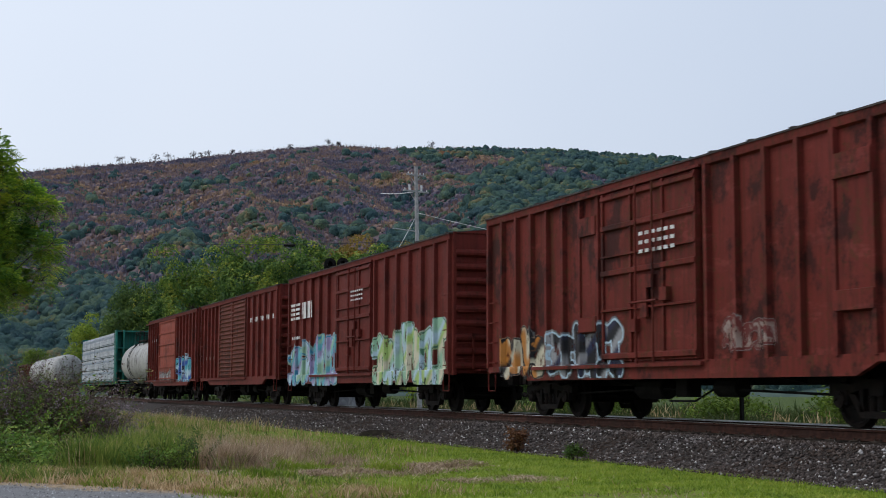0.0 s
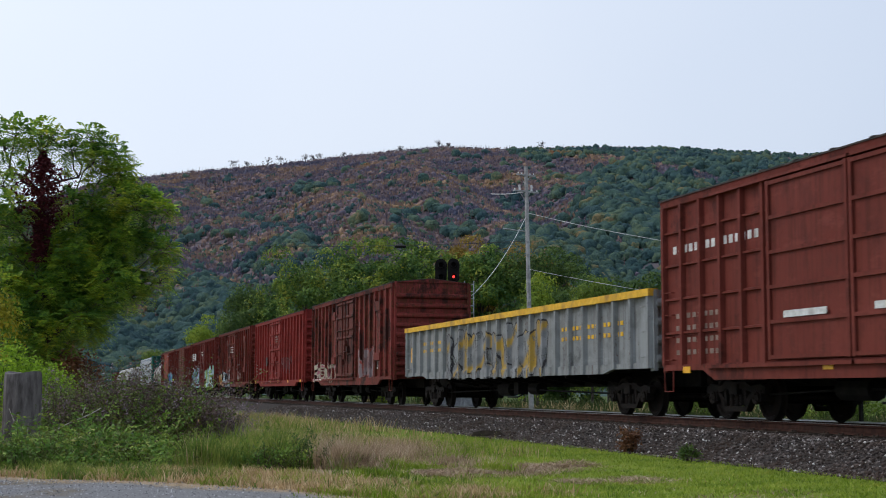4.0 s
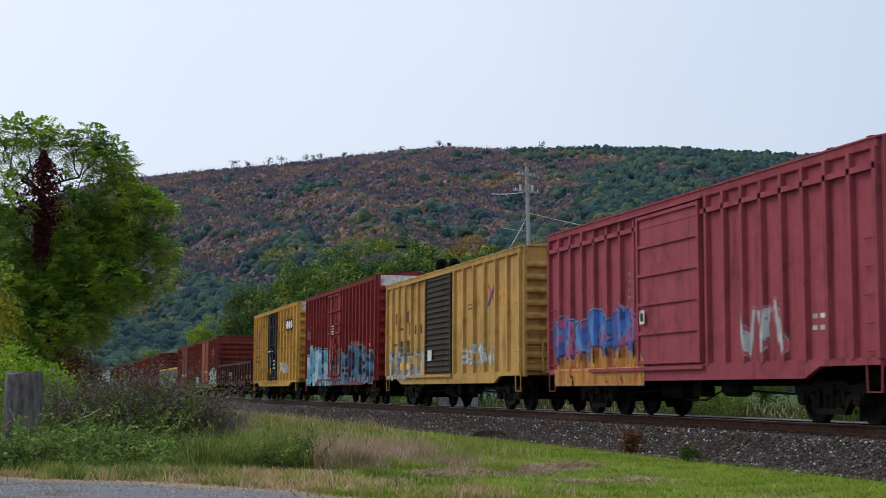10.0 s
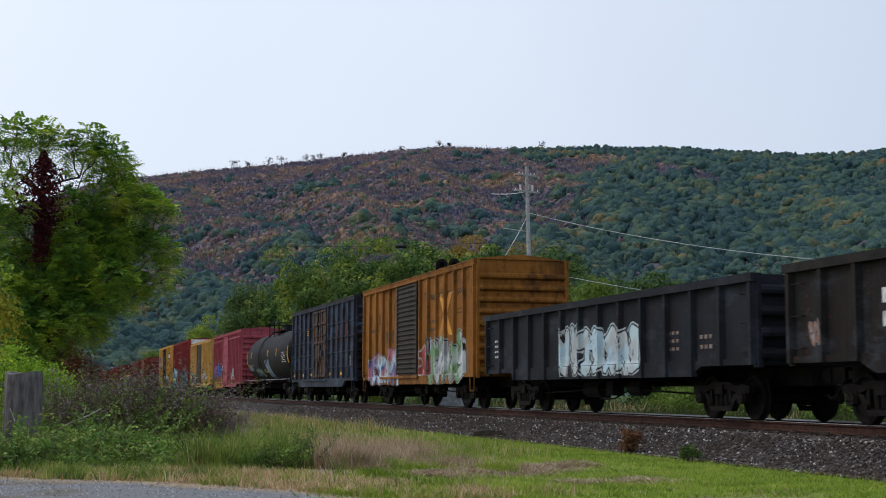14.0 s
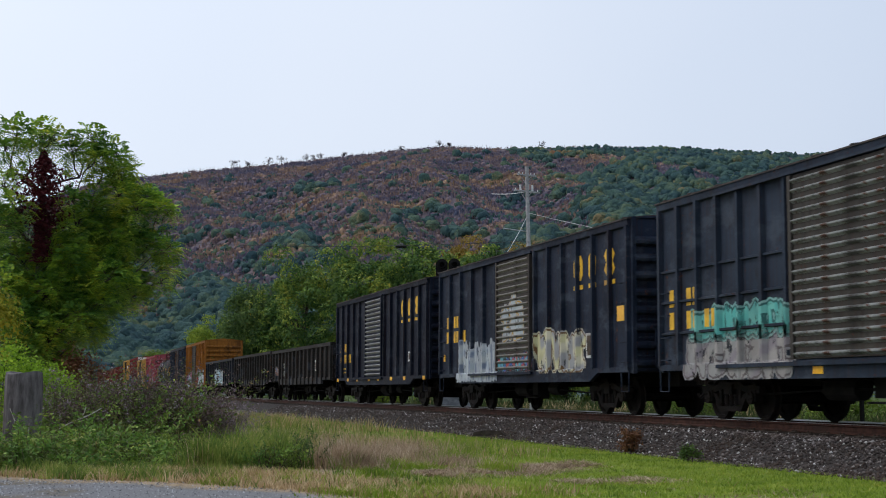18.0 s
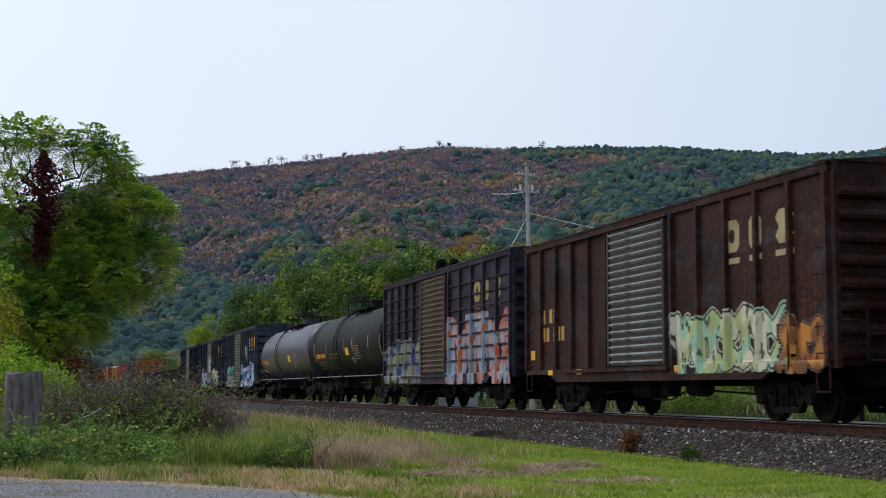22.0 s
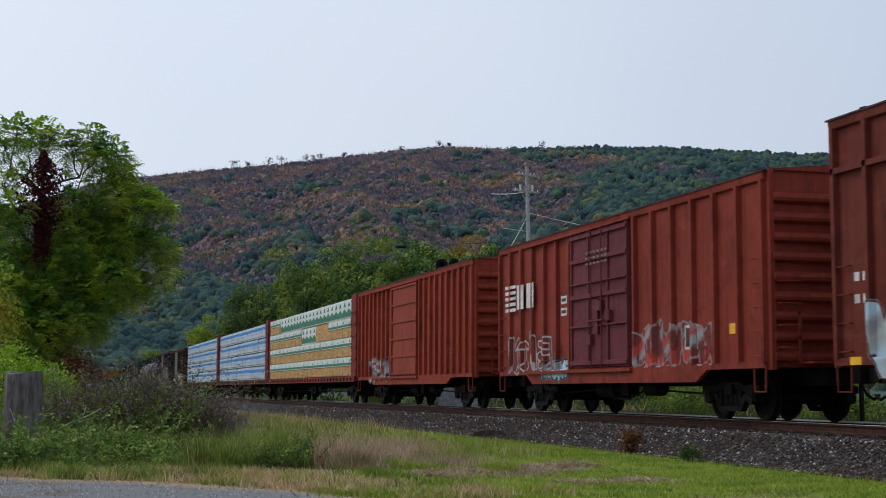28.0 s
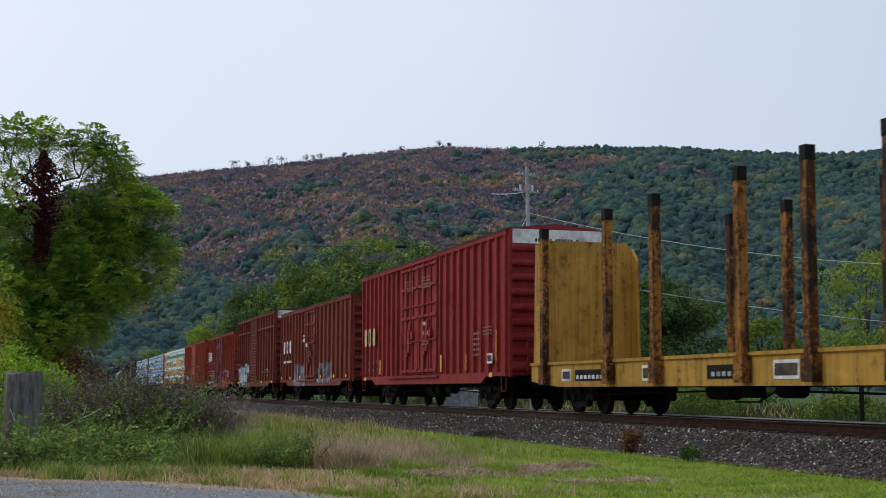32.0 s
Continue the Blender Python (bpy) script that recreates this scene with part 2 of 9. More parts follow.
BLUEINK = speckled("blue_emblem_paint", (0.03, 0.04, 0.22), (0.05, 0.07, 0.3), 7, 0.5, 0, 0.1)
REDINK = speckled("red_emblem_paint", (0.5, 0.05, 0.04), (0.6, 0.09, 0.06), 7, 0.5, 0, 0.1)
ORANGEINK = speckled("orange_emblem_paint", (0.6, 0.25, 0.03), (0.7, 0.33, 0.06), 4, 0.5, 0, 0.1, (0.4, 0.15, 0.03))


# ---- mesh helpers ----
def mesh_of(name, verts, faces, mat, smooth=False):
    me = bpy.data.meshes.new(name)
    me.from_pydata([tuple(v) for v in verts], [], [tuple(f) for f in faces])
    if mat:
        me.materials.append(mat)
    if smooth:
        me.polygons.foreach_set("use_smooth", [True] * len(me.polygons))
    me.update()
    return me


def fast_mesh(name, verts, faces, mat, smooth=False):
    """Mesh from numpy arrays; faces all of one size."""
    me = bpy.data.meshes.new(name)
    nf, k = faces.shape
    me.vertices.add(len(verts))
    me.vertices.foreach_set("co", np.ascontiguousarray(verts, dtype=np.float32).ravel())
    me.loops.add(nf * k)
    me.loops.foreach_set("vertex_index", np.ascontiguousarray(faces, dtype=np.int32).ravel())
    me.polygons.add(nf)
    me.polygons.foreach_set("loop_start", np.arange(0, nf * k, k, dtype=np.int32))
    me.polygons.foreach_set("loop_total", np.full(nf, k, dtype=np.int32))
    if smooth:
        me.polygons.foreach_set("use_smooth", np.ones(nf, dtype=bool))
    me.update(calc_edges=True)
    if mat:
        me.materials.append(mat)
    return me


class Shape:
    """Collects boxes, prisms and tubes for one mesh."""

    def __init__(self):
        self.v, self.f = [], []

    def add(self, verts, faces):
        k = len(self.v)
        self.v += [tuple(p) for p in verts]
        self.f += [tuple(i + k for i in f) for f in faces]
        return self

    def box(self, x0, x1, y0, y1, z0, z1):
        v = [(x, y, z) for x in (x0, x1) for y in (y0, y1) for z in (z0, z1)]
        return self.add(v, [(0, 1, 3, 2), (4, 6, 7, 5), (0, 4, 5, 1), (2, 3, 7, 6), (0, 2, 6, 4), (1, 5, 7, 3)])

    def prism(self, pts, a, b, axis="y"):
        """An outline in the other two axes (in order) drawn out from a to b along an axis."""
        put = {"x": lambda p, s: (s, p[0], p[1]), "y": lambda p, s: (p[0], s, p[1]), "z": lambda p, s: (p[0], p[1], s)}[axis]
        n = len(pts)
        v = [put(p, a) for p in pts] + [put(p, b) for p in pts]
        f = [(i, (i + 1) % n, n + (i + 1) % n, n + i) for i in range(n)]
        return self.add(v, f + [tuple(range(n))[::-1], tuple(range(n, 2 * n))])

    def tube(self, p, q, r0, r1=None, sides=8):
        p, q = Vector(p), Vector(q)
        r1 = r0 if r1 is None else r1
        d = (q - p).normalized()
        u = d.orthogonal().normalized()
        w = d.cross(u)
        v = []
        for c, r in ((p, r0), (q, r1)):
            v += [tuple(c + (u * math.cos(t) + w * math.sin(t)) * r) for t in (math.tau * i / sides for i in range(sides))]
        f = [(i, (i + 1) % sides, sides + (i + 1) % sides, sides + i) for i in range(sides)]
        return self.add(v, f + [tuple(range(sides))[::-1], tuple(range(sides, 2 * sides))])

    def path(self, pts, r, sides=6):
        """One bent tube through the points."""
        pts = [Vector(p) for p in pts]
        v, u = [], None
        for i, p in enumerate(pts):
            d = (pts[min(i + 1, len(pts) - 1)] - pts[max(i - 1, 0)])
            d = d.normalized() if d.length > 1e-9 else Vector((0, 0, 1))
            u = d.orthogonal().normalized() if u is None else (u - d * u.dot(d)).normalized() if (u - d * u.dot(d)).length > 1e-6 else d.orthogonal().normalized()
            w = d.cross(u)
            v += [tuple(p + (u * math.cos(t) + w * math.sin(t)) * r) for t in (math.tau * k / sides for k in range(sides))]
        f = [(i * sides + k, i * sides + (k + 1) % sides, (i + 1) * sides + (k + 1) % sides, (i + 1) * sides + k) for i in range(len(pts) - 1) for k in range(sides)]
        n = len(pts)
        return self.add(v, f + [tuple(range(sides))[::-1], tuple(range((n - 1) * sides, n * sides))])

    def lathe(self, prof, axis="y", sides=24, centre=(0, 0, 0)):
        """prof: (distance along the axis, radius) pairs, turned round it."""
        n = len(prof)
        v = []
        for i in range(sides):
            t = math.tau * i / sides
            for s, r in prof:
                a, b = r * math.cos(t), r * math.sin(t)
                p = (a, s, b) if axis == "y" else (s, a, b) if axis == "x" else (a, b, s)
                v.append(tuple(c + o for c, o in zip(centre, p)))
        f = []
        for i in range(sides):
            j = (i + 1) % sides
            f += [(i * n + k, i * n + k + 1, j * n + k + 1, j * n + k) for k in range(n - 1)]
        return self.add(v, f)

    def mesh(self, name, mat, smooth=False):
        return mesh_of(name, self.v, self.f, mat, smooth)


def part(name, shape, mat, parent, label="", smooth=False, m=None):
    me = shape if isinstance(shape, bpy.types.Mesh) else shape.mesh(name, mat, smooth)
    ob = new(name, me)
    ob.parent = parent
    if m is not None:
        ob.matrix_basis = m
    if label:
        tagged(ob, label)
    return ob


def thing(name, label, category, group="", m=None):
    ob = new(name)
    ob.empty_display_size = 0.3
    if m is not None:
        ob.matrix_basis = m
    return tagged(ob, label, category, group)
# ---- ground, ballast, track ----
RNG = np.random.default_rng(7)


def bumps(x, y, s, k=0):
    """Cheap smooth waves for uneven ground."""
    return (np.sin(x / s * 1.3 + 1.7 * k) * np.cos(y / s * 1.1 + 0.6 + k) + 0.5 * np.sin(x / s * 2.7 + y / s * 2.1 + 2.2 * k)) / 1.5


def ground_height(x, y):
    d = np.abs(y - TRACK_Y)
    bank = smooth01(3.35, 1.75, d) * 0.40
    near = smooth01(3.2, 6, d)
    return GROUND_Z + bank + near * 0.05 * bumps(x, y, 3.0) + 0.25 * bumps(x, y, 40.0, 1) * smooth01(40, 120, np.hypot(x, y))


def ground_sheet():
    gx = np.concatenate([np.linspace(-3000, -60, 8), np.linspace(-40, 4, 8), np.linspace(6, 46, 90), np.linspace(47, 120, 60), np.linspace(125, 400, 30), np.linspace(450, 3500, 14)])
    gy = np.concatenate([np.linspace(-3000, -160, 12), np.linspace(-140, -30, 24), np.linspace(-28, -18.5, 16), np.linspace(-18, -10, 26), np.linspace(-9.7, 6, 40), np.linspace(7, 60, 20), np.linspace(80, 3000, 10)])
    X, Y = np.meshgrid(gx, gy, indexing="ij")
    Z = ground_height(X, Y)
    V = np.stack([X, Y, Z], -1).reshape(-1, 3)
    nx, ny = len(gx), len(gy)
    i, j = np.meshgrid(np.arange(nx - 1), np.arange(ny - 1), indexing="ij")
    a = (i * ny + j).ravel()
    F = np.stack([a, a + ny, a + ny + 1, a + 1], -1)
    m, n, l, b = material("meadow_soil", 0.95)
    pos = n.new("ShaderNodeNewGeometry").outputs["Position"]
    sp = n.new("ShaderNodeSeparateXYZ")
    l.new(pos, sp.inputs[0])
    f1, f2, f3 = nnoise(n, l, pos, 0.9, 5), nnoise(n, l, pos, 9.0, 6, rough=0.75), nnoise(n, l, pos, 0.28, 3)
    grass = nmix(n, l, nstep(n, l, f2, 0.35, 0.65), (0.11, 0.16, 0.016), (0.22, 0.28, 0.035))
    straw = nmix(n, l, nstep(n, l, f2, 0.35, 0.65), (0.22, 0.16, 0.095), (0.44, 0.33, 0.22))
    # greener beside the track bed, straw where the weeds stand
    green = nmath(n, l, "ADD", nmath(n, l, "ADD", nmath(n, l, "MULTIPLY", sp.outputs[1], -1.0), nmath(n, l, "MULTIPLY", sp.outputs[0], -0.34)), nmath(n, l, "MULTIPLY", nmath(n, l, "SUBTRACT", f1, 0.5), 7.0))
    beyond = nmath(n, l, "ADD", nmath(n, l, "ADD", nmath(n, l, "MULTIPLY", sp.outputs[1], -0.6), -6.0), nmath(n, l, "MULTIPLY", nmath(n, l, "SUBTRACT", f3, 0.5), 4.0))
    green = nmath(n, l, "MAXIMUM", green, beyond)
    far_grass = nmix(n, l, nstep(n, l, f2, 0.35, 0.65), (0.034, 0.058, 0.012), (0.075, 0.105, 0.022))
    grass = nmix(n, l, nstep(n, l, beyond, 0.0, 2.0), grass, far_grass)
    col = nmix(n, l, nstep(n, l, nmath(n, l, "ADD", green, nmath(n, l, "MULTIPLY", f3, 2.0)), -1.8, 0.6), straw, grass)
    # a gravel lot near the camera, with a ragged edge
    edge = nmath(n, l, "ADD", nmath(n, l, "ADD", nmath(n, l, "MULTIPLY", sp.outputs[0], 0.66), nmath(n, l, "MULTIPLY", sp.outputs[1], -0.75)), nmath(n, l, "MULTIPLY", f1, 1.2))
    lot = nmath(n, l, "SUBTRACT", 1.0, nstep(n, l, edge, 12.65, 13.05))
    stone = nmix(n, l, nnoise(n, l, pos, 30.0, 5, rough=0.8), (0.06, 0.06, 0.062), (0.34, 0.34, 0.35))
    stone = nmix(n, l, nstep(n, l, f1, 0.5, 0.72), stone, (0.16, 0.13, 0.09))
    col = nmix(n, l, lot, col, stone)
    # crushed stone of the track bed
    bed = nmath(n, l, "ABSOLUTE", nmath(n, l, "ADD", sp.outputs[1], -TRACK_Y))
    bed = nmath(n, l, "SUBTRACT", 1.0, nstep(n, l, nmath(n, l, "ADD", bed, nmath(n, l, "MULTIPLY", f1, 0.3)), 3.25, 3.5))
    col = nmix(n, l, bed, col, nmix(n, l, nnoise(n, l, pos, 16.0, 4), (0.016, 0.013, 0.012), (0.075, 0.064, 0.058)))
    l.new(col, b.inputs["Base Color"])
    nbump(n, l, b, f2, 0.6, 0.06)
    tagged(new("ground", fast_mesh("ground", V, F, m, True)), "uneven meadow ground of grass, straw and gravel", "ground", kind="structure")


ground_sheet()


def ballast():
    """Loose crushed stones on the near shoulder and between the rails, joined into one mesh."""
    n = 62000
    x = 11 + 62 * RNG.random(n) ** 1.7
    y = np.where(RNG.random(n) < 0.8, TRACK_Y + RNG.uniform(0.85, 3.5, n), TRACK_Y + RNG.uniform(-2.2, 0.9, n))
    z = ground_height(x, y)
    r = 0.013 + 0.024 * RNG.random(n) ** 1.6
    base = np.array([(1, 0, 0), (0, 1, 0), (-1, 0, 0), (0, -1, 0), (0, 0, 0.8), (0, 0, -0.8)], float)
    V = base[None] * RNG.uniform(0.6, 1.35, (n, 6, 1)) + RNG.uniform(-0.25, 0.25, (n, 6, 3))
    a = RNG.random(n) * math.tau
    c, s = np.cos(a), np.sin(a)
    V = np.stack([V[..., 0] * c[:, None] - V[..., 1] * s[:, None], V[..., 0] * s[:, None] + V[..., 1] * c[:, None], V[..., 2]], -1)
    V = V * r[:, None, None] + np.stack([x, y, z + r * 0.35], -1)[:, None]
    F = np.array([(0, 1, 4), (1, 2, 4), (2, 3, 4), (3, 0, 4), (1, 0, 5), (2, 1, 5), (3, 2, 5), (0, 3, 5)])
    F = (F[None] + 6 * np.arange(n)[:, None, None]).reshape(-1, 3)
    m, nn, l, b = material("crushed_stone", 0.85)
    ri = nn.new("ShaderNodeNewGeometry").outputs["Random Per Island"]
    pos = nn.new("ShaderNodeNewGeometry").outputs["Position"]
    col = nramp(nn, l, ri, [(0.0, (0.028, 0.022, 0.02)), (0.45, (0.07, 0.055, 0.048)), (0.78, (0.13, 0.108, 0.10)), (0.955, (0.24, 0.215, 0.205)), (0.98, (0.6, 0.58, 0.56))])
    col = nmix(nn, l, nstep(nn, l, nnoise(nn, l, pos, 0.8, 3), 0.4, 0.7), col, nmix(nn, l, 0.5, col, (0.06, 0.035, 0.022)))
    l.new(col, b.inputs["Base Color"])
    tagged(new("ballast", fast_mesh("ballast", V.reshape(-1, 3), F, m)), "loose grey-brown crushed-stone ballast of the track bed", "ballast", kind="stuff")


ballast()


def gravel():
    """Loose grit on the lot, joined into one mesh."""
    n = 9000
    x, y = RNG.uniform(13.5, 20.5, n), RNG.uniform(-4.5, 3.0, n)
    keep = 0.66 * x - 0.75 * y + 0.5 * bumps(x, y, 0.8) < 12.3 + 0.5 * RNG.random(n) ** 3
    x, y = x[keep], y[keep]
    n = len(x)
    r = RNG.uniform(0.005, 0.015, n)
    base = np.array([(1, 0, 0), (-0.5, 0.87, 0), (-0.5, -0.87, 0), (0, 0, 0.9)], float)
    V = base[None] * RNG.uniform(0.6, 1.4, (n, 4, 1)) * r[:, None, None] + RNG.uniform(-0.3, 0.3, (n, 4, 3)) * r[:, None, None]
    V = V + np.stack([x, y, ground_height(x, y) + 0.004], -1)[:, None]
    F = (np.array([(0, 1, 3), (1, 2, 3), (2, 0, 3)])[None] + 4 * np.arange(n)[:, None, None]).reshape(-1, 3)
    m, nn, l, b = material("grey_grit", 0.85)
    ri = nn.new("ShaderNodeNewGeometry").outputs["Random Per Island"]
    l.new(nramp(nn, l, ri, [(0.0, (0.07, 0.07, 0.075)), (0.6, (0.2, 0.2, 0.21)), (1.0, (0.45, 0.45, 0.46))]), b.inputs["Base Color"])
    tagged(new("gravel", fast_mesh("gravel", V.reshape(-1, 3), F, m)), "loose grey grit of the gravel lot", "gravel", kind="stuff")


gravel()

# rail rust is coloured darker to stand for the shade beside the train
RAIL = speckled("shade_darkened_rusty_rail", (0.04, 0.018, 0.013), (0.075, 0.033, 0.022), 9, 0.8, 0.1, 0.3, (0.05, 0.028, 0.02), 0.7)
RAILTOP = speckled("polished_rail_head", (0.75, 0.75, 0.77), (0.88, 0.88, 0.9), 20, 0.3, 1.0, 0.02)
TIEWOOD = speckled("creosoted_timber", (0.035, 0.027, 0.022), (0.075, 0.058, 0.045), 4, 0.9, 0, 0.5)
for side in (1, -1):
    y = TRACK_Y + side * 0.755
    s = Shape()
    s.prism([(y - 0.075, -0.175), (y + 0.075, -0.175), (y + 0.07, -0.155), (y + 0.012, -0.13), (y + 0.01, -0.05), (y + 0.036, -0.038), (y + 0.036, -0.006), (y - 0.036, -0.006), (y - 0.036, -0.038), (y - 0.01, -0.05), (y - 0.012, -0.13), (y - 0.07, -0.155)], -40, 600, "x")
    rail = tagged(new("rail", s.mesh("rail", RAIL)), "rusty steel running rail with a polished head", "rail", "rails of the track", "structure")
    part("rail_head", Shape().prism([(y - side * 0.04, -0.03), (y - side * 0.036, -0.03), (y - side * 0.036, -0.006), (y + side * 0.03, -0.006), (y + side * 0.026, 0.0), (y - side * 0.034, 0.0), (y - side * 0.04, -0.006)], -40, 600, "x"), RAILTOP, rail, "bright worn running surface")
tie_shape = Shape()
tie_shape.box(-0.115, 0.115, -1.3, 1.3, -0.36, -0.178)
for q in (0.755, -0.755):
    tie_shape.box(-0.1, 0.1, q - 0.17, q + 0.17, -0.178, -0.168)
    for dx in (-0.06, 0.06):
        for dy in (-0.1, 0.1):
            tie_shape.box(dx - 0.014, dx + 0.014, q + dy - 0.014, q + dy + 0.014, -0.168, -0.14)
TIE = tie_shape.mesh("sleeper", TIEWOOD)
track = thing("sleeper_row", "dark creosoted timber sleepers under the rails", "sleepers", m=pose(0, TRACK_Y, 0))
tagged(track, kind="structure")
for k in range(150):
    part("sleeper", TIE, None, track, m=pose(8 + 0.53 * k, RNG.uniform(-0.04, 0.04), RNG.uniform(-0.01, 0), 0, 0, RNG.uniform(-1.5, 1.5)))


# ---- vegetation kit ----
def blade_mesh(name, x, y, h, w, lean, mat, z=None, curl=0.3):
    """Grass blades: a bent strip of three triangles for each point."""
    n = len(x)
    z = ground_height(x, y) if z is None else z
    a, d = RNG.random(n) * math.tau, RNG.random(n) * math.tau
    ux, uy = np.cos(a) * w / 2, np.sin(a) * w / 2
    lean = lean * RNG.uniform(0.2, 1.8, n)
    lx, ly = np.cos(d) * h * lean, np.sin(d) * h * lean
    V = np.zeros((n, 5, 3))
    for k, (f, t, ww) in enumerate(((0, 0, -1), (0, 0, 1), (0.35, 0.55, -0.8), (0.35, 0.55, 0.8), (1.0, 1.0 - 0.15 * curl, 0))):
        V[:, k, 0], V[:, k, 1], V[:, k, 2] = x + lx * f + ux * ww, y + ly * f + uy * ww, z - 0.02 + h * t
    F = np.array([(0, 1, 3), (0, 3, 2), (2, 3, 4)])
    F = (F[None] + 5 * np.arange(n)[:, None, None]).reshape(-1, 3)
    return fast_mesh(name, V.reshape(-1, 3), F, mat)


def leaf_cloud(P, size, mat, name, flat=0.5, aspect=0.5, out=None):
    """Small four-cornered leaves at points P, bent along the middle; out: the way each one faces."""
    n = len(P)
    nrm = RNG.normal(size=(n, 3))
    if out is None:
        nrm[:, 2] = np.abs(nrm[:, 2]) + flat
    else:
        nrm = out + 0.45 * nrm
    nrm /= np.linalg.norm(nrm, axis=1)[:, None]
    t = RNG.normal(size=(n, 3))
    t -= (t * nrm).sum(1)[:, None] * nrm
    t /= np.linalg.norm(t, axis=1)[:, None]
    b = np.cross(nrm, t)
    s = size * RNG.uniform(0.6, 1.4, n)[:, None]
    V = np.stack([P - t * s, P + b * s * aspect + nrm * s * 0.15, P + t * s, P - b * s * aspect + nrm * s * 0.15], 1).reshape(-1, 3)
    F = (np.array([(0, 1, 2, 3)])[None] + 4 * np.arange(n)[:, None, None]).reshape(-1, 4)
    return fast_mesh(name, V, F, mat)


def lobes_of(C, reach, per):
    """Leaf places on the outside of rounded lobes round C, thinner below, and the way they face."""
    u = RNG.normal(size=(len(C), per, 3))
    u /= np.linalg.norm(u, axis=2)[..., None]
    u[..., 2] = np.where(u[..., 2] < -0.45, -u[..., 2], u[..., 2])
    r = reach * RNG.uniform(0.7, 1.3, (len(C), 1, 1)) * RNG.uniform(0.55, 1.0, (len(C), per, 1)) ** 0.5
    wob = 1 + 0.22 * np.sin(u[..., :1] * 5 + C[:, None, :1]) * np.cos(u[..., 1:2] * 6 + C[:, None, 1:2])
    P = C[:, None] + u * r * wob * np.array([1, 1, 0.85])
    return P.reshape(-1, 3), u.reshape(-1, 3)


def clumps(centre, radius, height, n_clump, per, spread, lift=0.0, cone=0.45):
    """Points gathered in clumps in an egg-shaped crown, uneven at the rim."""
    u = RNG.normal(size=(n_clump, 3))
    u /= np.linalg.norm(u, axis=1)[:, None]
    r = RNG.uniform(0.45, 1.0, n_clump) ** 0.6 * RNG.uniform(0.8, 1.12, n_clump)
    C = u * r[:, None] * np.array([radius, radius, height / 2])
    C[:, 2] += height / 2 + lift
    C[:, :2] *= (1.12 - cone * (C[:, 2:] - lift) / height)
    P = RNG.normal(size=(n_clump, per, 3))
    P = C[:, None] + P * (spread * RNG.uniform(0.7, 1.3, (n_clump, 1, 1))) * np.array([1, 1, 0.7])
    return P.reshape(-1, 3) + np.array(centre), C + np.array(centre)


BARK = speckled("grey_brown_bark", (0.05, 0.04, 0.032), (0.11, 0.09, 0.075), 6, 0.9, 0, 0.6)


def crown_tree(label, x, y, height, radius, mat, n_clump=70, per=90, leaf=0.16, trunk=0.16, group="", clear=0.25, spread=0.6, cone=0.45):
    z = float(ground_height(np.array(x), np.array(y)))
    t = thing("tree", label, "tree", group, pose(x, y, z))
    lift = height * clear
    P, C = clumps((0, 0, 0), radius, height - lift, n_clump, per, spread, lift, cone)
    s = Shape()
    pts = [Vector((0, 0, -0.2)), Vector((0.1, 0.05, lift)), Vector((-0.1, 0.1, height * 0.55)), Vector((0.1, 0, height * 0.85))]
    for k, (a, b) in enumerate(zip(pts, pts[1:])):
        s.tube(a, b, trunk * (1 - 0.3 * k), trunk * (0.7 - 0.3 * k) + 0.02, 9)
    part("trunk", s, BARK, t)
    lim = Shape()
    for k in range(0, len(C), 3):
        c = Vector(C[k])
        a = Vector((0, 0, max(lift * 0.8, c.z * 0.6)))
        mid = (a + c) / 2 + Vector((0, 0, 0.15 * radius))
        lim.tube(a, mid, trunk * 0.4, trunk * 0.22, 5)
        lim.tube(mid, c, trunk * 0.22, trunk * 0.06, 5)
    part("branchwork", lim, BARK, t)
    P, out = lobes_of(C, spread * 1.9, per)
    part("crown", leaf_cloud(P, leaf, mat, "crown", out=out), None, t)
    return t


LEAF_DARK = leafy("dark_green_leaves", [(0.0, (0.035, 0.07, 0.016)), (0.5, (0.075, 0.135, 0.024)), (1.0, (0.15, 0.21, 0.03))])
LEAF_MID = leafy("mid_green_leaves", [(0.0, (0.075, 0.13, 0.014)), (0.5, (0.13, 0.20, 0.02)), (1.0, (0.24, 0.29, 0.035))])
LEAF_TREE = leafy("dark_green_compound_leaves", [(0.05, (0.05, 0.13, 0.02)), (0.35, (0.12, 0.25, 0.028)), (0.55, (0.22, 0.38, 0.034)), (0.75, (0.36, 0.504, 0.0408)), (1.0, (0.792, 0.744, 0.06))], 0.5, 0.2, grain=1.3, own=0.4)
LEAF_WOOD = leafy("deep_green_tree_leaves", [(0.05, (0.025, 0.064, 0.015)), (0.35, (0.065, 0.135, 0.022)), (0.6, (0.14, 0.225, 0.028)), (0.8, (0.26, 0.32, 0.034)), (1.0, (0.5, 0.42, 0.04))], through=0.2, grain=0.4, own=0.4)
LEAF_WEED = leafy("cool_green_weed_leaves", [(0.0, (0.05, 0.115, 0.014)), (0.5, (0.125, 0.23, 0.028)), (0.85, (0.24, 0.36, 0.045)), (1.0, (0.42, 0.46, 0.07))], through=0.3, grain=1.4, own=0.5)
LEAF_BRAMBLE = leafy("dark_olive_bramble_leaves", [(0.0, (0.045, 0.07, 0.014)), (0.5, (0.11, 0.145, 0.022)), (0.85, (0.19, 0.22, 0.035)), (1.0, (0.28, 0.14, 0.05))], through=0.25, grain=1.8, own=0.5)
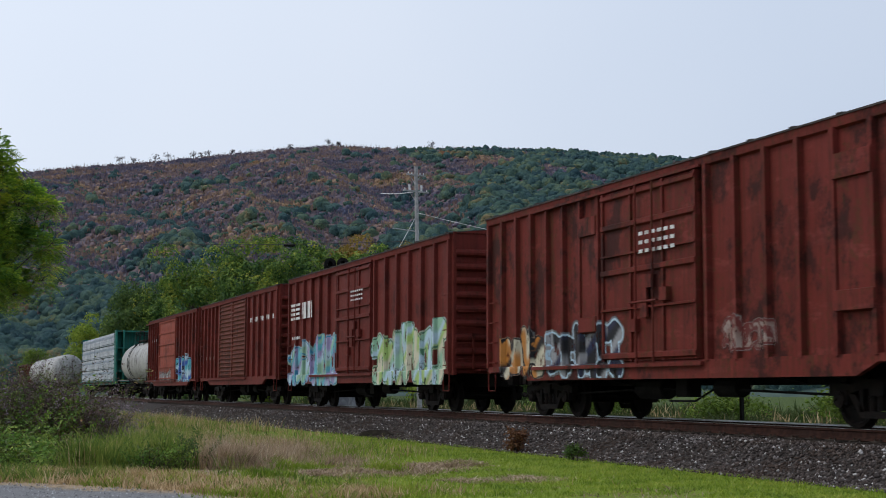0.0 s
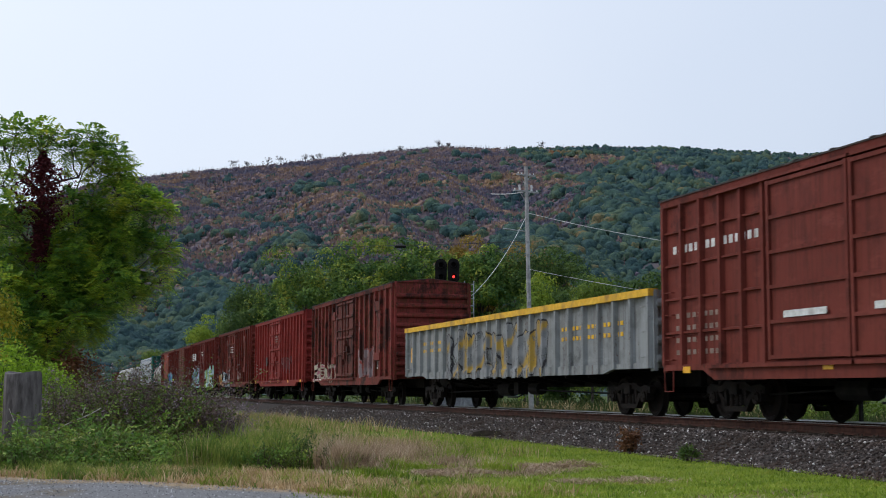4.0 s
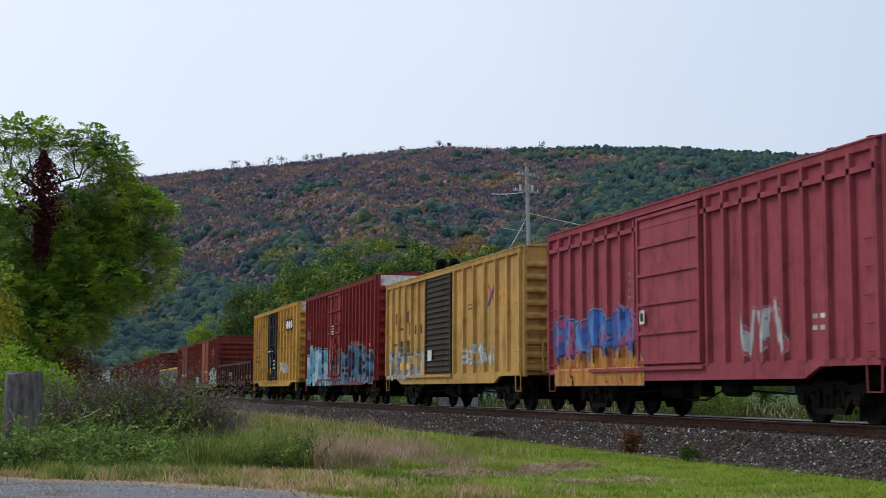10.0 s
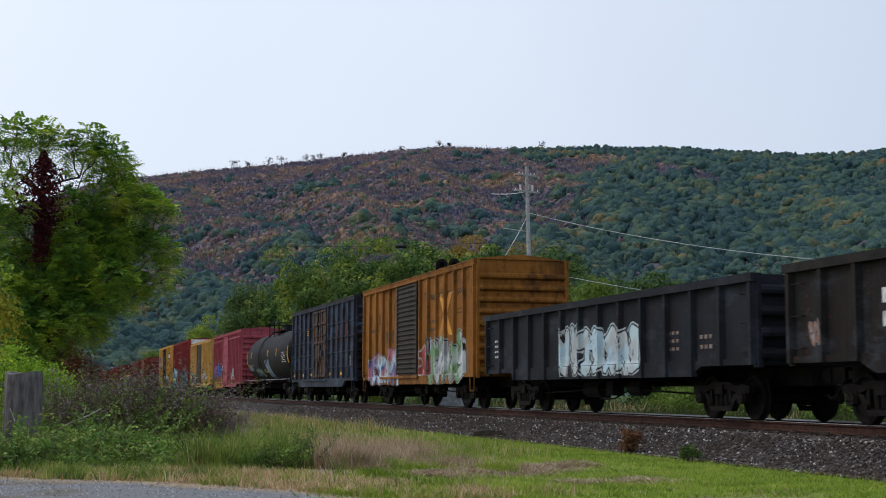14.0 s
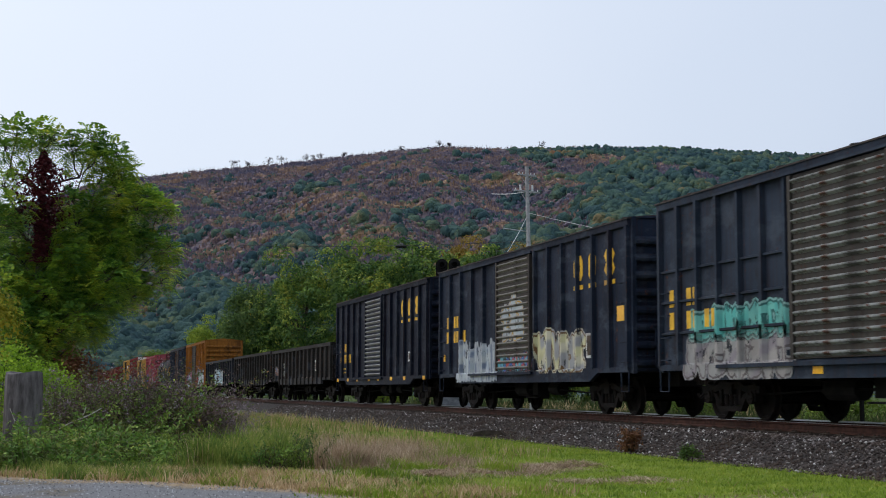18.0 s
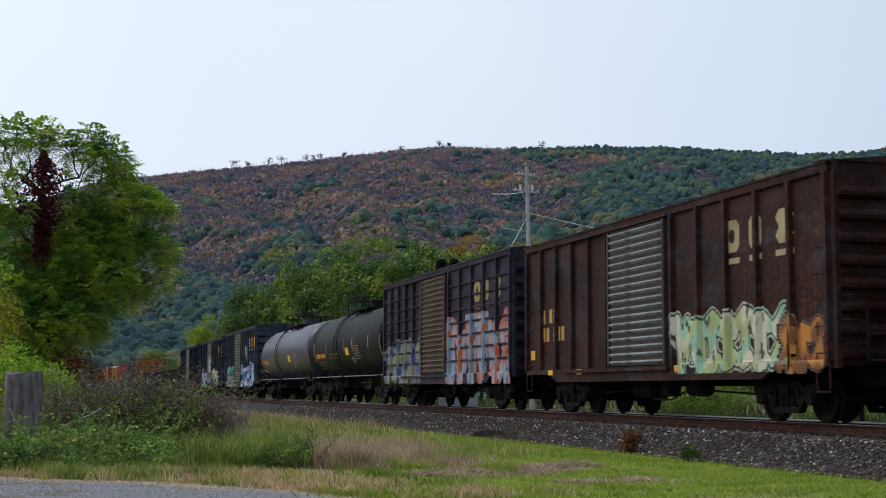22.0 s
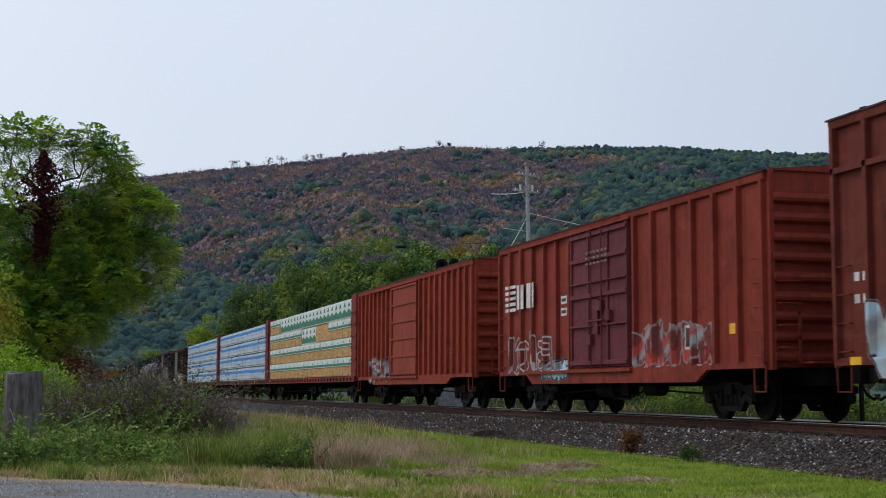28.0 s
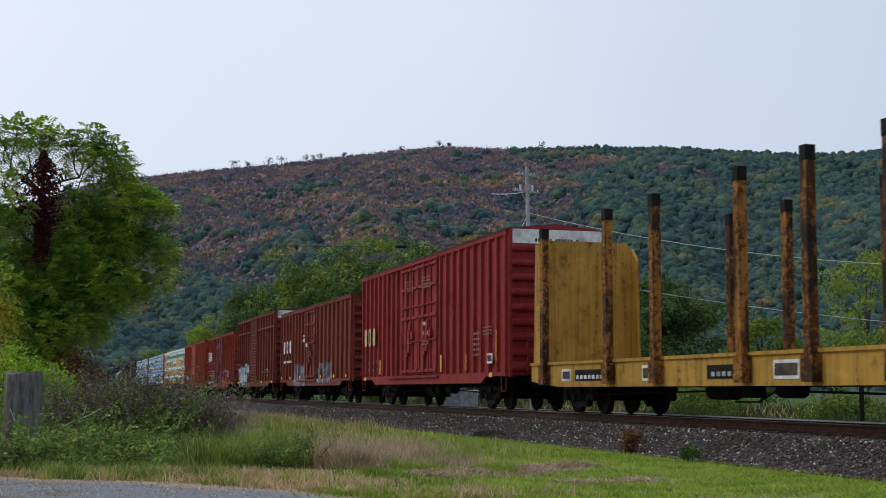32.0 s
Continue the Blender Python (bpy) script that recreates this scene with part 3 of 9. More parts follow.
LEAF_LIME = leafy("yellow_green_leaves", [(0.0, (0.1125, 0.1875, 0.015)), (0.5, (0.2125, 0.3, 0.025)), (1.0, (0.375, 0.4125, 0.0375))])
LEAF_GOLD = leafy("golden_autumn_leaves", [(0.0, (0.13, 0.104, 0.0156)), (0.5, (0.26, 0.182, 0.026)), (1.0, (0.416, 0.26, 0.039))])
LEAF_BRIGHT = leafy("bright_lime_leaves", [(0.0, (0.12, 0.22, 0.012)), (0.5, (0.24, 0.40, 0.02)), (1.0, (0.42, 0.56, 0.045))], 0.6, 0.5)
LEAF_OLIVE = leafy("olive_gold_leaves", [(0.0, (0.16, 0.19, 0.015)), (0.5, (0.36, 0.34, 0.025)), (1.0, (0.58, 0.46, 0.04))], 0.6, 0.45)
LEAF_RED = leafy("dark_red_creeper_leaves", [(0.0, (0.035, 0.008, 0.008)), (0.5, (0.08, 0.016, 0.013)), (1.0, (0.15, 0.03, 0.02))])
LEAF_RUST = leafy("rusty_leaves", [(0.0, (0.07, 0.03, 0.012)), (0.5, (0.14, 0.06, 0.02)), (1.0, (0.2, 0.1, 0.03))])
GRASS_LAWN = leafy("short_green_grass", [(0.0, (0.09, 0.155, 0.012)), (0.35, (0.19, 0.28, 0.018)), (0.65, (0.28, 0.37, 0.026)), (1.0, (0.50, 0.48, 0.09))], 0.6, 0.2, 1.4, 0.45)
GRASS_TALL = leafy("tall_green_weeds", [(0.0, (0.05, 0.10, 0.012)), (0.4, (0.14, 0.21, 0.025)), (0.7, (0.27, 0.33, 0.045)), (1.0, (0.55, 0.48, 0.13))], 0.6, 0.2, 2.0, 0.5)
GRASS_FAR = leafy("meadow_weeds", [(0.0, (0.0266, 0.0476, 0.007)), (0.6, (0.0595, 0.084, 0.014)), (1.0, (0.14, 0.133, 0.0385))], 0.6, 0.3, 2.6, 0.4)
GRASS_DRY = leafy("dry_straw_grass", [(0.0, (0.19, 0.13, 0.045)), (0.5, (0.48, 0.34, 0.13)), (1.0, (0.8, 0.62, 0.31))], 0.8, 0.2, 2.6, 0.5)
GRASS_PINK = leafy("withered_pinkish_weeds", [(0.0, (0.16, 0.105, 0.045)), (0.4, (0.4, 0.285, 0.14)), (0.75, (0.62, 0.47, 0.25)), (1.0, (0.8, 0.68, 0.42))], 0.8, 0.15, 2.0, 0.6)
GRASS_BROWN = leafy("matted_brown_grass", [(0.0, (0.13, 0.08, 0.038)), (0.5, (0.36, 0.25, 0.135)), (1.0, (0.62, 0.48, 0.29))], 0.8, 0.12, 1.6, 0.5)


def scatter(n, cx, cy, rx, ry, turn=0.0):
    a, r = RNG.random(n) * math.tau, np.abs(RNG.normal(0, 0.62, n)) + 0.1 * RNG.random(n)
    u, v = np.cos(a) * r * rx, np.sin(a) * r * ry
    c, s = math.cos(turn), math.sin(turn)
    return cx + u * c - v * s, cy + u * s + v * c


def patch(name, label, n, cx, cy, rx, ry, h, w, lean, mat, turn=0.0):
    tufts = max(8, int(60 * min(rx, 4) * min(ry, 3)))
    gx, gy = scatter(tufts, cx, cy, rx, ry, turn)
    gh, pick = RNG.uniform(0.35, 1.2, tufts), RNG.integers(0, tufts, n)
    spread = 0.05 + 0.12 * min(rx, ry) if max(rx, ry) < 3 else 0.3
    x, y = gx[pick] + RNG.normal(0, spread, n), gy[pick] + RNG.normal(0, spread, n)
    keep = (np.abs(y - TRACK_Y) > 3.3 + 0.3 * RNG.random(n)) & ((cy - TRACK_Y) * (y - TRACK_Y) > 0) & ((y < TRACK_Y) | (0.66 * x - 0.75 * y > 12.7))
    x, y = x[keep], y[keep]
    n = len(x)
    hh = h * gh[pick[keep]] * RNG.uniform(0.35, 1.15, n)
    tagged(new(name, blade_mesh(name, x, y, hh, w, lean, mat)), label, "grass", kind="stuff")


# mown strip along the bank, straw patches, tall weeds towards the bush
def lawn():
    n = 120000
    x = 12 + 26 * RNG.random(n) ** 1.3
    y = -RNG.uniform(2.5, 10.75, n)
    edge = 0.34 * x - 1.4
    keep = -y > edge - RNG.random(n) * 1.2
    bare = bumps(x, y, 1.3, 2) + 0.6 * bumps(x, y, 0.5, 3) > 0.55
    keep &= ~(bare & (-y < 8.6))
    x, y = x[keep], y[keep]
    n = len(x)
    tagged(new("lawn_grass", blade_mesh("lawn_grass", x, y, RNG.uniform(0.025, 0.075, n), 0.012, 0.6, GRASS_LAWN)), "short bright green grass beside the track", "grass", kind="stuff")
    n = 26000
    x = 12 + 26 * RNG.random(n) ** 1.3
    y = -RNG.uniform(1.5, 10.0, n)
    keep = (bumps(x, y, 1.3, 2) + 0.6 * bumps(x, y, 0.5, 3) > 0.3) & (0.66 * x - 0.75 * y > 14.2) & (RNG.random(n) < smooth01(9.2, 7.0, -y) * 0.8)
    x, y = x[keep], y[keep]
    n = len(x)
    tagged(new("straw_grass", blade_mesh("straw_grass", x, y, RNG.uniform(0.03, 0.09, n), 0.011, 1.1, GRASS_BROWN)), "flattened dry straw among the grass", "grass", kind="stuff")


lawn()
for cx, cy, rx, ry, h in ((20.2, -2.2, 0.55, 0.4, 0.5), (20.4, -2.9, 0.5, 0.4, 0.62), (20.6, -3.5, 0.45, 0.35, 0.6), (21.8, -2.7, 0.8, 0.6, 0.68), (23.2, -3.6, 1.0, 0.6, 0.62)):
    patch("tall_grass", "dense tuft of tall green grass", 1000, cx, cy, rx, ry, h, 0.017, 0.45, GRASS_TALL, 0.5)
    patch("dry_grass", "pale seed stalks rising from a tuft", 130, cx + 0.3, cy, rx * 1.2, ry * 1.2, h * 1.05, 0.006, 0.3, GRASS_DRY, 0.5)
for cx, cy, rx, ry, h, n in ((20.5, -4.3, 0.6, 0.35, 0.5, 3600), (21.2, -4.9, 0.8, 0.4, 0.36, 3000), (22.4, -5.2, 1.0, 0.45, 0.34, 2600), (23.8, -6.1, 1.3, 0.5, 0.34, 2600), (26.5, -6.6, 2.2, 0.7, 0.26, 3000), (30, -7.4, 4.0, 0.8, 0.22, 3400), (21.5, -6.3, 1.1, 0.4, 0.2, 2400)):
    patch("dry_grass", "stand of withered pinkish grass stems", n // 2, cx, cy, rx, ry, h, 0.009, 0.45, GRASS_PINK, 0.3)
    patch("dry_grass", "matted brown grass among withered stems", n // 2, cx, cy, rx * 1.1, ry * 1.2, h * 0.5, 0.011, 0.9, GRASS_BROWN, 0.3)
    patch("tall_grass", "green grass mixed into withered stems", n // 5, cx, cy, rx * 1.3, ry * 1.5, h * 0.6, 0.012, 0.5, GRASS_TALL, 0.3)
for cx, cy, rx, ry in ((19.6, -5.2, 0.5, 0.25), (22.6, -6.6, 0.9, 0.3), (25.0, -7.6, 1.5, 0.4), (18.2, -4.3, 0.35, 0.18), (19.2, -6.3, 0.4, 0.2), (27.5, -8.4, 2.0, 0.4)):
    patch("tall_grass", "fresh green tuft among dead grass", 900, cx, cy, rx, ry, 0.2, 0.012, 0.6, GRASS_LAWN, 0.3)
patch("dry_grass", "dry straw-coloured grass in seed", 4500, 30, -6.0, 5.0, 1.6, 0.3, 0.01, 0.4, GRASS_DRY, 0.25)
patch("tall_grass", "tall green and straw grass along the bank", 4600, 31, -5.2, 5.0, 1.8, 0.36, 0.012, 0.4, GRASS_TALL, 0.25)
patch("tall_grass", "grass and weeds along the bank further on", 7000, 48, -7.4, 12, 1.9, 0.36, 0.02, 0.4, GRASS_TALL, 0.05)
patch("dry_grass", "dry grass along the bank further on", 6000, 50, -7.6, 13, 1.8, 0.36, 0.02, 0.4, GRASS_DRY, 0.05)


def windrow(label, a, b, n, wide, high):
    """A low rumpled roll of dead grass lying across the lawn."""
    t = RNG.random(n)
    lump = 0.55 + 0.45 * np.sin(t * 17) * np.cos(t * 7 + 1)
    o = RNG.normal(0, 1, n) * wide * (0.5 + 0.5 * lump)
    dx, dy = b[0] - a[0], b[1] - a[1]
    ln = math.hypot(dx, dy)
    bend = 0.22 * np.sin(t * 9)
    x, y = a[0] + dx * t - dy / ln * (o + bend), a[1] + dy * t + dx / ln * (o + bend)
    keep = bumps(x, y, 0.3, 5) + 0.5 * bumps(x, y, 0.11, 6) > -0.35
    x, y, o, lump = x[keep], y[keep], o[keep], lump[keep]
    n = len(x)
    z = ground_height(x, y) + RNG.random(n) * high * lump * np.exp(-(o / wide) ** 2)
    for mat, k in ((GRASS_BROWN, slice(0, n // 2)), (GRASS_PINK, slice(n // 2, n))):
        me = blade_mesh("dry_grass", x[k], y[k], RNG.uniform(0.03, 0.08, len(x[k])), 0.012, 2.2, mat, z[k])
        tagged(new("dry_grass", me), label, "grass", kind="stuff")


windrow("rumpled dead grass lying across the lawn", (18.2, -5.0), (20.3, -7.8), 6500, 0.42, 0.09)
windrow("rumpled dead grass lying across the lawn", (20.3, -7.7), (21.2, -8.6), 1500, 0.2, 0.07)
windrow("thin dead grass raked over the lawn", (17.0, -6.6), (17.6, -8.2), 1800, 0.4, 0.04)
patch("dry_grass", "flattened dead grass between the weeds and the lawn", 3000, 20.8, -6.2, 1.7, 0.6, 0.08, 0.01, 1.3, GRASS_BROWN, 0.3)
patch("dry_grass", "thin straw between the weeds", 4000, 23, -4.2, 5.0, 2.0, 0.16, 0.009, 0.8, GRASS_DRY, 0.4)


def fringe(label, n, along0, along1, deep, h, mat, w=0.01, lean=0.6, tufts=40):
    """Ragged tufts along the edge of the gravel lot."""
    c = RNG.uniform(along0, along1, tufts)
    o = RNG.random(tufts) ** 1.5 * deep
    k = RNG.integers(0, tufts, n)
    s = c[k] + RNG.normal(0, 0.16, n)
    q = 12.75 + o[k] + RNG.normal(0, 0.12, n)
    x, y = 0.66 * q + 0.75 * s, -0.75 * q + 0.66 * s
    hh = h * RNG.uniform(0.35, 1.15, n) * RNG.uniform(0.6, 1.3, tufts)[k]
    tagged(new("fringe_grass", blade_mesh("fringe_grass", x, y, hh, w, lean, mat)), label, "grass", kind="stuff")


fringe("straw tufts along the edge of the gravel", 9000, 7.5, 16.0, 1.7, 0.14, GRASS_DRY, 0.014, tufts=150)
fringe("flattened tan dead grass along the gravel", 9000, 7.0, 15.5, 1.6, 0.07, GRASS_DRY, 0.016, lean=1.4, tufts=140)
fringe("yellow-green tufts along the edge of the gravel", 5500, 12.0, 16.2, 1.3, 0.2, GRASS_TALL, 0.012, 0.45, 40)
fringe("green tufts along the edge of the gravel", 4500, 6.5, 12.0, 2.2, 0.12, GRASS_LAWN, 0.012, 0.5, 50)
fringe("low green grass between weeds and gravel", 2500, 8.0, 16.0, 2.6, 0.14, GRASS_TALL, 0.014, 0.6, 90)
patch("tall_grass", "weeds on the far side of the track", 12000, 45, -21.5, 28, 3.2, 0.6, 0.03, 0.4, GRASS_FAR)
patch("tall_grass", "meadow grass beyond the track", 13000, 75, -32, 55, 10, 0.8, 0.06, 0.4, GRASS_FAR)
patch("dry_grass", "straw meadow beyond the track", 2500, 65, -27, 50, 8, 0.7, 0.05, 0.4, GRASS_DRY)


def bush(name, label, x, y, radius, height, mat, n_clump=40, per=90, leaf=0.04, spread=0.16, twig=None, shoots=16):
    z = float(ground_height(np.array(x), np.array(y)))
    t = thing(name, label, "shrub", m=pose(x, y, z))
    P, C = clumps((0, 0, 0), radius, height, n_clump, per, spread, 0.05)
    P = P[P[:, 2] > 0.02]
    s = Shape()
    for k in range(0, len(C), 2):
        c = Vector(C[k])
        s.tube((c.x * 0.25, c.y * 0.25, -0.05), c * 0.6 + Vector((0, 0, 0.1)), 0.016, 0.011, 5)
        s.tube(c * 0.6 + Vector((0, 0, 0.1)), c + Vector((0, 0, 0.1)), 0.011, 0.004, 5)
    part("woody_base", s, twig or BARK, t)
    # loose shoots that break the outline
    Q = []
    for k in range(shoots):
        c = C[k % len(C)] * np.array([1, 1, 0.9])
        way = np.array([RNG.normal(0, 0.35), RNG.normal(0, 0.35), 1.0]) * height * RNG.uniform(0.2, 0.42)
        u = RNG.random(14)[:, None]
        Q.append(c + way * u + RNG.normal(0, 0.03, (14, 3)))
    if Q:
        P = np.concatenate([P] + Q)
    part("foliage", leaf_cloud(P, leaf, mat, "foliage"), None, t)
    return t


def stems(name, label, x, y, radius, height, twig, looks, n=160, per=26, leaf=0.022, lean=0.35, bare=0.25, droop=0.15):
    """A stand of thin arching stems set with small leaves; looks: (material, share) for the foliage."""
    t = thing(name, label, "shrub", m=pose(x, y, float(ground_height(np.array(x), np.array(y)))))
    a, d = RNG.random(n) * math.tau, radius * np.sqrt(RNG.random(n))
    foot = np.stack([np.cos(a) * d, np.sin(a) * d, np.full(n, -0.04)], -1)
    h = 1.35 * height * RNG.uniform(0.45, 1.0, n) * (1 - 0.35 * (d / radius) ** 2)
    way = np.stack([RNG.normal(0, lean, n) + 0.3 * foot[:, 0] / radius, RNG.normal(0, lean, n) + 0.3 * foot[:, 1] / radius, np.ones(n)], -1) * h[:, None]
    bow = np.stack([RNG.normal(0, droop, n), RNG.normal(0, droop, n), -np.abs(RNG.normal(0, droop, n))], -1) * h[:, None]
    at = lambda u, k: foot[k] + way[k] * u[:, None] + bow[k] * (u ** 2)[:, None]
    q, u5 = np.arange(n), np.linspace(0, 1, 5)
    side = np.stack([np.cos(a + 1.5), np.sin(a + 1.5), 0 * a], -1)
    V = np.stack([at(np.full(n, v), q) + sg * side * 0.007 * (1.15 - v) for v in u5 for sg in (-1, 1)], 1)
    F = (np.array([(2 * k, 2 * k + 1, 2 * k + 3, 2 * k + 2) for k in range(4)])[None] + 10 * q[:, None, None]).reshape(-1, 4)
    part("woody_base", fast_mesh("woody_base", V.reshape(-1, 3), F, twig), None, t)
    k = RNG.integers(0, n, n * per)
    P = at(bare + (1 - bare) * RNG.random(n * per), k) + RNG.normal(0, 0.035, (n * per, 3)) * np.array([1, 1, 0.6])
    lot = RNG.random(n)[k]
    low = 0.0
    for mat, share in looks:
        pick = (lot >= low) & (lot < low + share) & (P[:, 2] > 0)
        low += share
        part("foliage", leaf_cloud(P[pick], leaf, mat, "foliage"), None, t)
    return t


LEAF_BUSH = leafy("dusty_purple_brown_leaves", [(0.0, (0.045, 0.04, 0.02)), (0.35, (0.10, 0.07, 0.045)), (0.65, (0.16, 0.11, 0.07)), (1.0, (0.31, 0.225, 0.15))], through=0.2, grain=1.6, own=0.5)
LEAF_ASH = leafy("ashen_withered_sprays", [(0.0, (0.12, 0.092, 0.08)), (0.5, (0.25, 0.195, 0.17)), (1.0, (0.44, 0.36, 0.31))], 0.8, 0.2, 2.0, 0.5)
TWIG_BROWN = speckled("dull_brown_twigs", (0.05, 0.035, 0.03), (0.12, 0.09, 0.08), 8, 0.9)
for x, y, r, h in ((26.6, -0.35, 0.8, 1.15), (27.2, -1.1, 0.85, 1.45), (27.8, -1.7, 0.85, 1.62), (28.4, -2.25, 0.8, 1.66), (28.9, -2.7, 0.65, 1.5), (28.9, -1.3, 0.9, 1.6), (28.0, -0.7, 0.8, 1.45)):
    stems("shrub", "dense brownish withered shrub thicket", x, y, r, h, TWIG_BROWN, [(LEAF_BUSH, 0.5), (LEAF_BRAMBLE, 0.36), (LEAF_ASH, 0.14)], 300, 32, 0.025, 0.34)
for x, y, r, h in ((27.0, -1.5, 0.5, 1.5), (27.5, -2.1, 0.55, 1.4), (26.4, -1.2, 0.6, 1.0), (26.9, -2.0, 0.5, 0.95), (25.8, -0.6, 0.7, 0.85)):
    stems("shrub", "green brambles in a withered thicket", x, y, r, h, TWIG_BROWN, [(LEAF_BRAMBLE, 0.5), (LEAF_WEED, 0.4), (LEAF_BUSH, 0.1)], 110, 30, 0.034, 0.4)
for x, y, r, h in ((28.9, -3.1, 0.42, 1.3), (29.3, -3.5, 0.42, 1.05), (29.9, -3.7, 0.4, 0.85)):
    stems("shrub", "pale withered feathery weeds", x, y, r, h, TWIG_BROWN, [(LEAF_ASH, 0.75), (LEAF_BUSH, 0.25)], 170, 28, 0.02, 0.34)
for x, y, r, h, lab in ((20.9, 0.75, 0.6, 0.5, "low green weeds at the gravel edge"), (21.3, 0.15, 0.7, 0.62, "low green weeds at the gravel edge"), (21.9, -0.5, 0.7, 0.66, "low green weeds at the gravel edge"), (22.5, -1.1, 0.7, 0.66, "low green weeds at the gravel edge"),
                        (20.6, -0.5, 0.45, 0.34, "low bright green weeds at the gravel edge"), (21.0, -1.4, 0.5, 0.4, "low bright green weeds at the gravel edge"), (23.4, -0.2, 0.8, 0.8, "dark green brambles beside the gravel"), (24.2, -0.9, 0.9, 0.8, "dark green brambles beside the gravel"), (23.0, -1.9, 0.6, 0.55, "low green weeds in tall grass")):
    stems("shrub", lab, x, y, r, h, TWIG_BROWN, [(LEAF_WEED, 0.62), (LEAF_BRAMBLE, 0.26), (GRASS_TALL, 0.12)], 130, 22, 0.036, 0.6, 0.15, 0.25)
stems("shrub", "dark green leafy weed clump in tall grass", 20.0, -3.2, 0.34, 0.46, TWIG_BROWN, [(LEAF_WEED, 0.7), (LEAF_BRAMBLE, 0.3)], 90, 26, 0.024, 0.4)
stems("shrub", "tall dark dock plant gone to seed", 20.6, -3.95, 0.07, 0.72, TWIG_BROWN, [(LEAF_DARK, 1.0)], 7, 60, 0.022, 0.16, 0.5)
stems("shrub", "tall dark dock plant gone to seed", 20.1, -3.6, 0.05, 0.55, TWIG_BROWN, [(LEAF_DARK, 1.0)], 5, 50, 0.02, 0.12, 0.4)
stems("shrub", "low green weeds in tall grass", 23.2, -3.4, 0.8, 0.5, TWIG_BROWN, [(LEAF_WEED, 0.6), (LEAF_BRAMBLE, 0.4)], 110, 26, 0.022, 0.5)
bush("shrub", "bright yellow-green leafy shrub behind a stump", 31.2, 0.9, 1.55, 1.85, LEAF_BRIGHT, 110, 120, 0.042, 0.18, None, 60)
bush("shrub", "bright yellow-green leafy shrub behind a stump", 31.6, -0.05, 0.85, 1.5, LEAF_BRIGHT, 80, 120, 0.042, 0.18, None, 50)
stems("shrub", "small lime-green plants beside a stump", 26.4, 0.6, 0.6, 1.1, TWIG_BROWN, [(LEAF_WEED, 0.7), (LEAF_BRIGHT, 0.3)], 90, 26, 0.03, 0.4)


GALVWOOD = speckled("bleached_dead_wood", (0.26, 0.235, 0.2), (0.42, 0.39, 0.34), 7, 0.9)


def stump():
    t = thing("tree_stump", "weathered grey sawn-off tree stump", "stump", m=pose(25.05, 0.33, GROUND_Z))
    s = Shape()
    n = 22
    rings = [(-0.1, 0.37), (0.15, 0.345), (0.5, 0.325), (1.0, 0.32), (1.35, 0.318), (1.45, 0.305)]
    v = []
    for z, r in rings:
        for i in range(n):
            a = math.tau * i / n
            k = r * (1 + 0.05 * math.sin(3 * a + 1) + 0.025 * math.sin(9 * a + z) + 0.015 * math.sin(17 * a))
            v.append((k * math.cos(a), k * math.sin(a), z + (0.03 * math.sin(2 * a) if z > 1.3 else 0)))
    f = [(j * n + i, j * n + (i + 1) % n, (j + 1) * n + (i + 1) % n, (j + 1) * n + i) for j in range(len(rings) - 1) for i in range(n)]
    s.add(v, f + [tuple(range((len(rings) - 1) * n, len(rings) * n))])
    m, nn, l, b = material("weathered_grey_wood", 0.9)
    co = nn.new("ShaderNodeTexCoord").outputs["Object"]
    g = nnoise(nn, l, co, 2.2, 6, stretch=(3.5, 3.5, 0.8), rough=0.7)
    l.new(nmix(nn, l, nstep(nn, l, g, 0.3, 0.7), (0.055, 0.048, 0.046), (0.17, 0.155, 0.15)), b.inputs["Base Color"])
    nbump(nn, l, b, g, 0.5, 0.02)
    part("trunk", s, m, t)
    w = Shape()
    for a, b2 in (((-0.35, 0.1, 0), (-0.38, 0.05, 0.75)), ((-0.38, 0.05, 0.5), (-0.4, 0.2, 0.85)), ((-0.36, -0.1, 0), (-0.37, -0.12, 0.6))):
        w.tube(a, b2, 0.012, 0.006, 6)
    part("dead_stem", w, GALVWOOD, t, "bare pale stems leaning on the wood")


stump()
fallen = thing("fallen_branch", "bleached dead branch lying in the weeds beside a stump", "branch", m=pose(24.2, -0.55, GROUND_Z + 0.62, 0, -16, -70))
part("branch", Shape().path([(-0.55, 0, -0.06), (-0.1, 0.03, 0.02), (0.25, -0.02, 0.06), (0.5, 0.05, 0.1)], 0.009), GALVWOOD, fallen)
part("twig", Shape().path([(0.1, 0.0, 0.04), (0.2, 0.06, 0.12), (0.26, 0.08, 0.2)], 0.007), GALVWOOD, fallen)


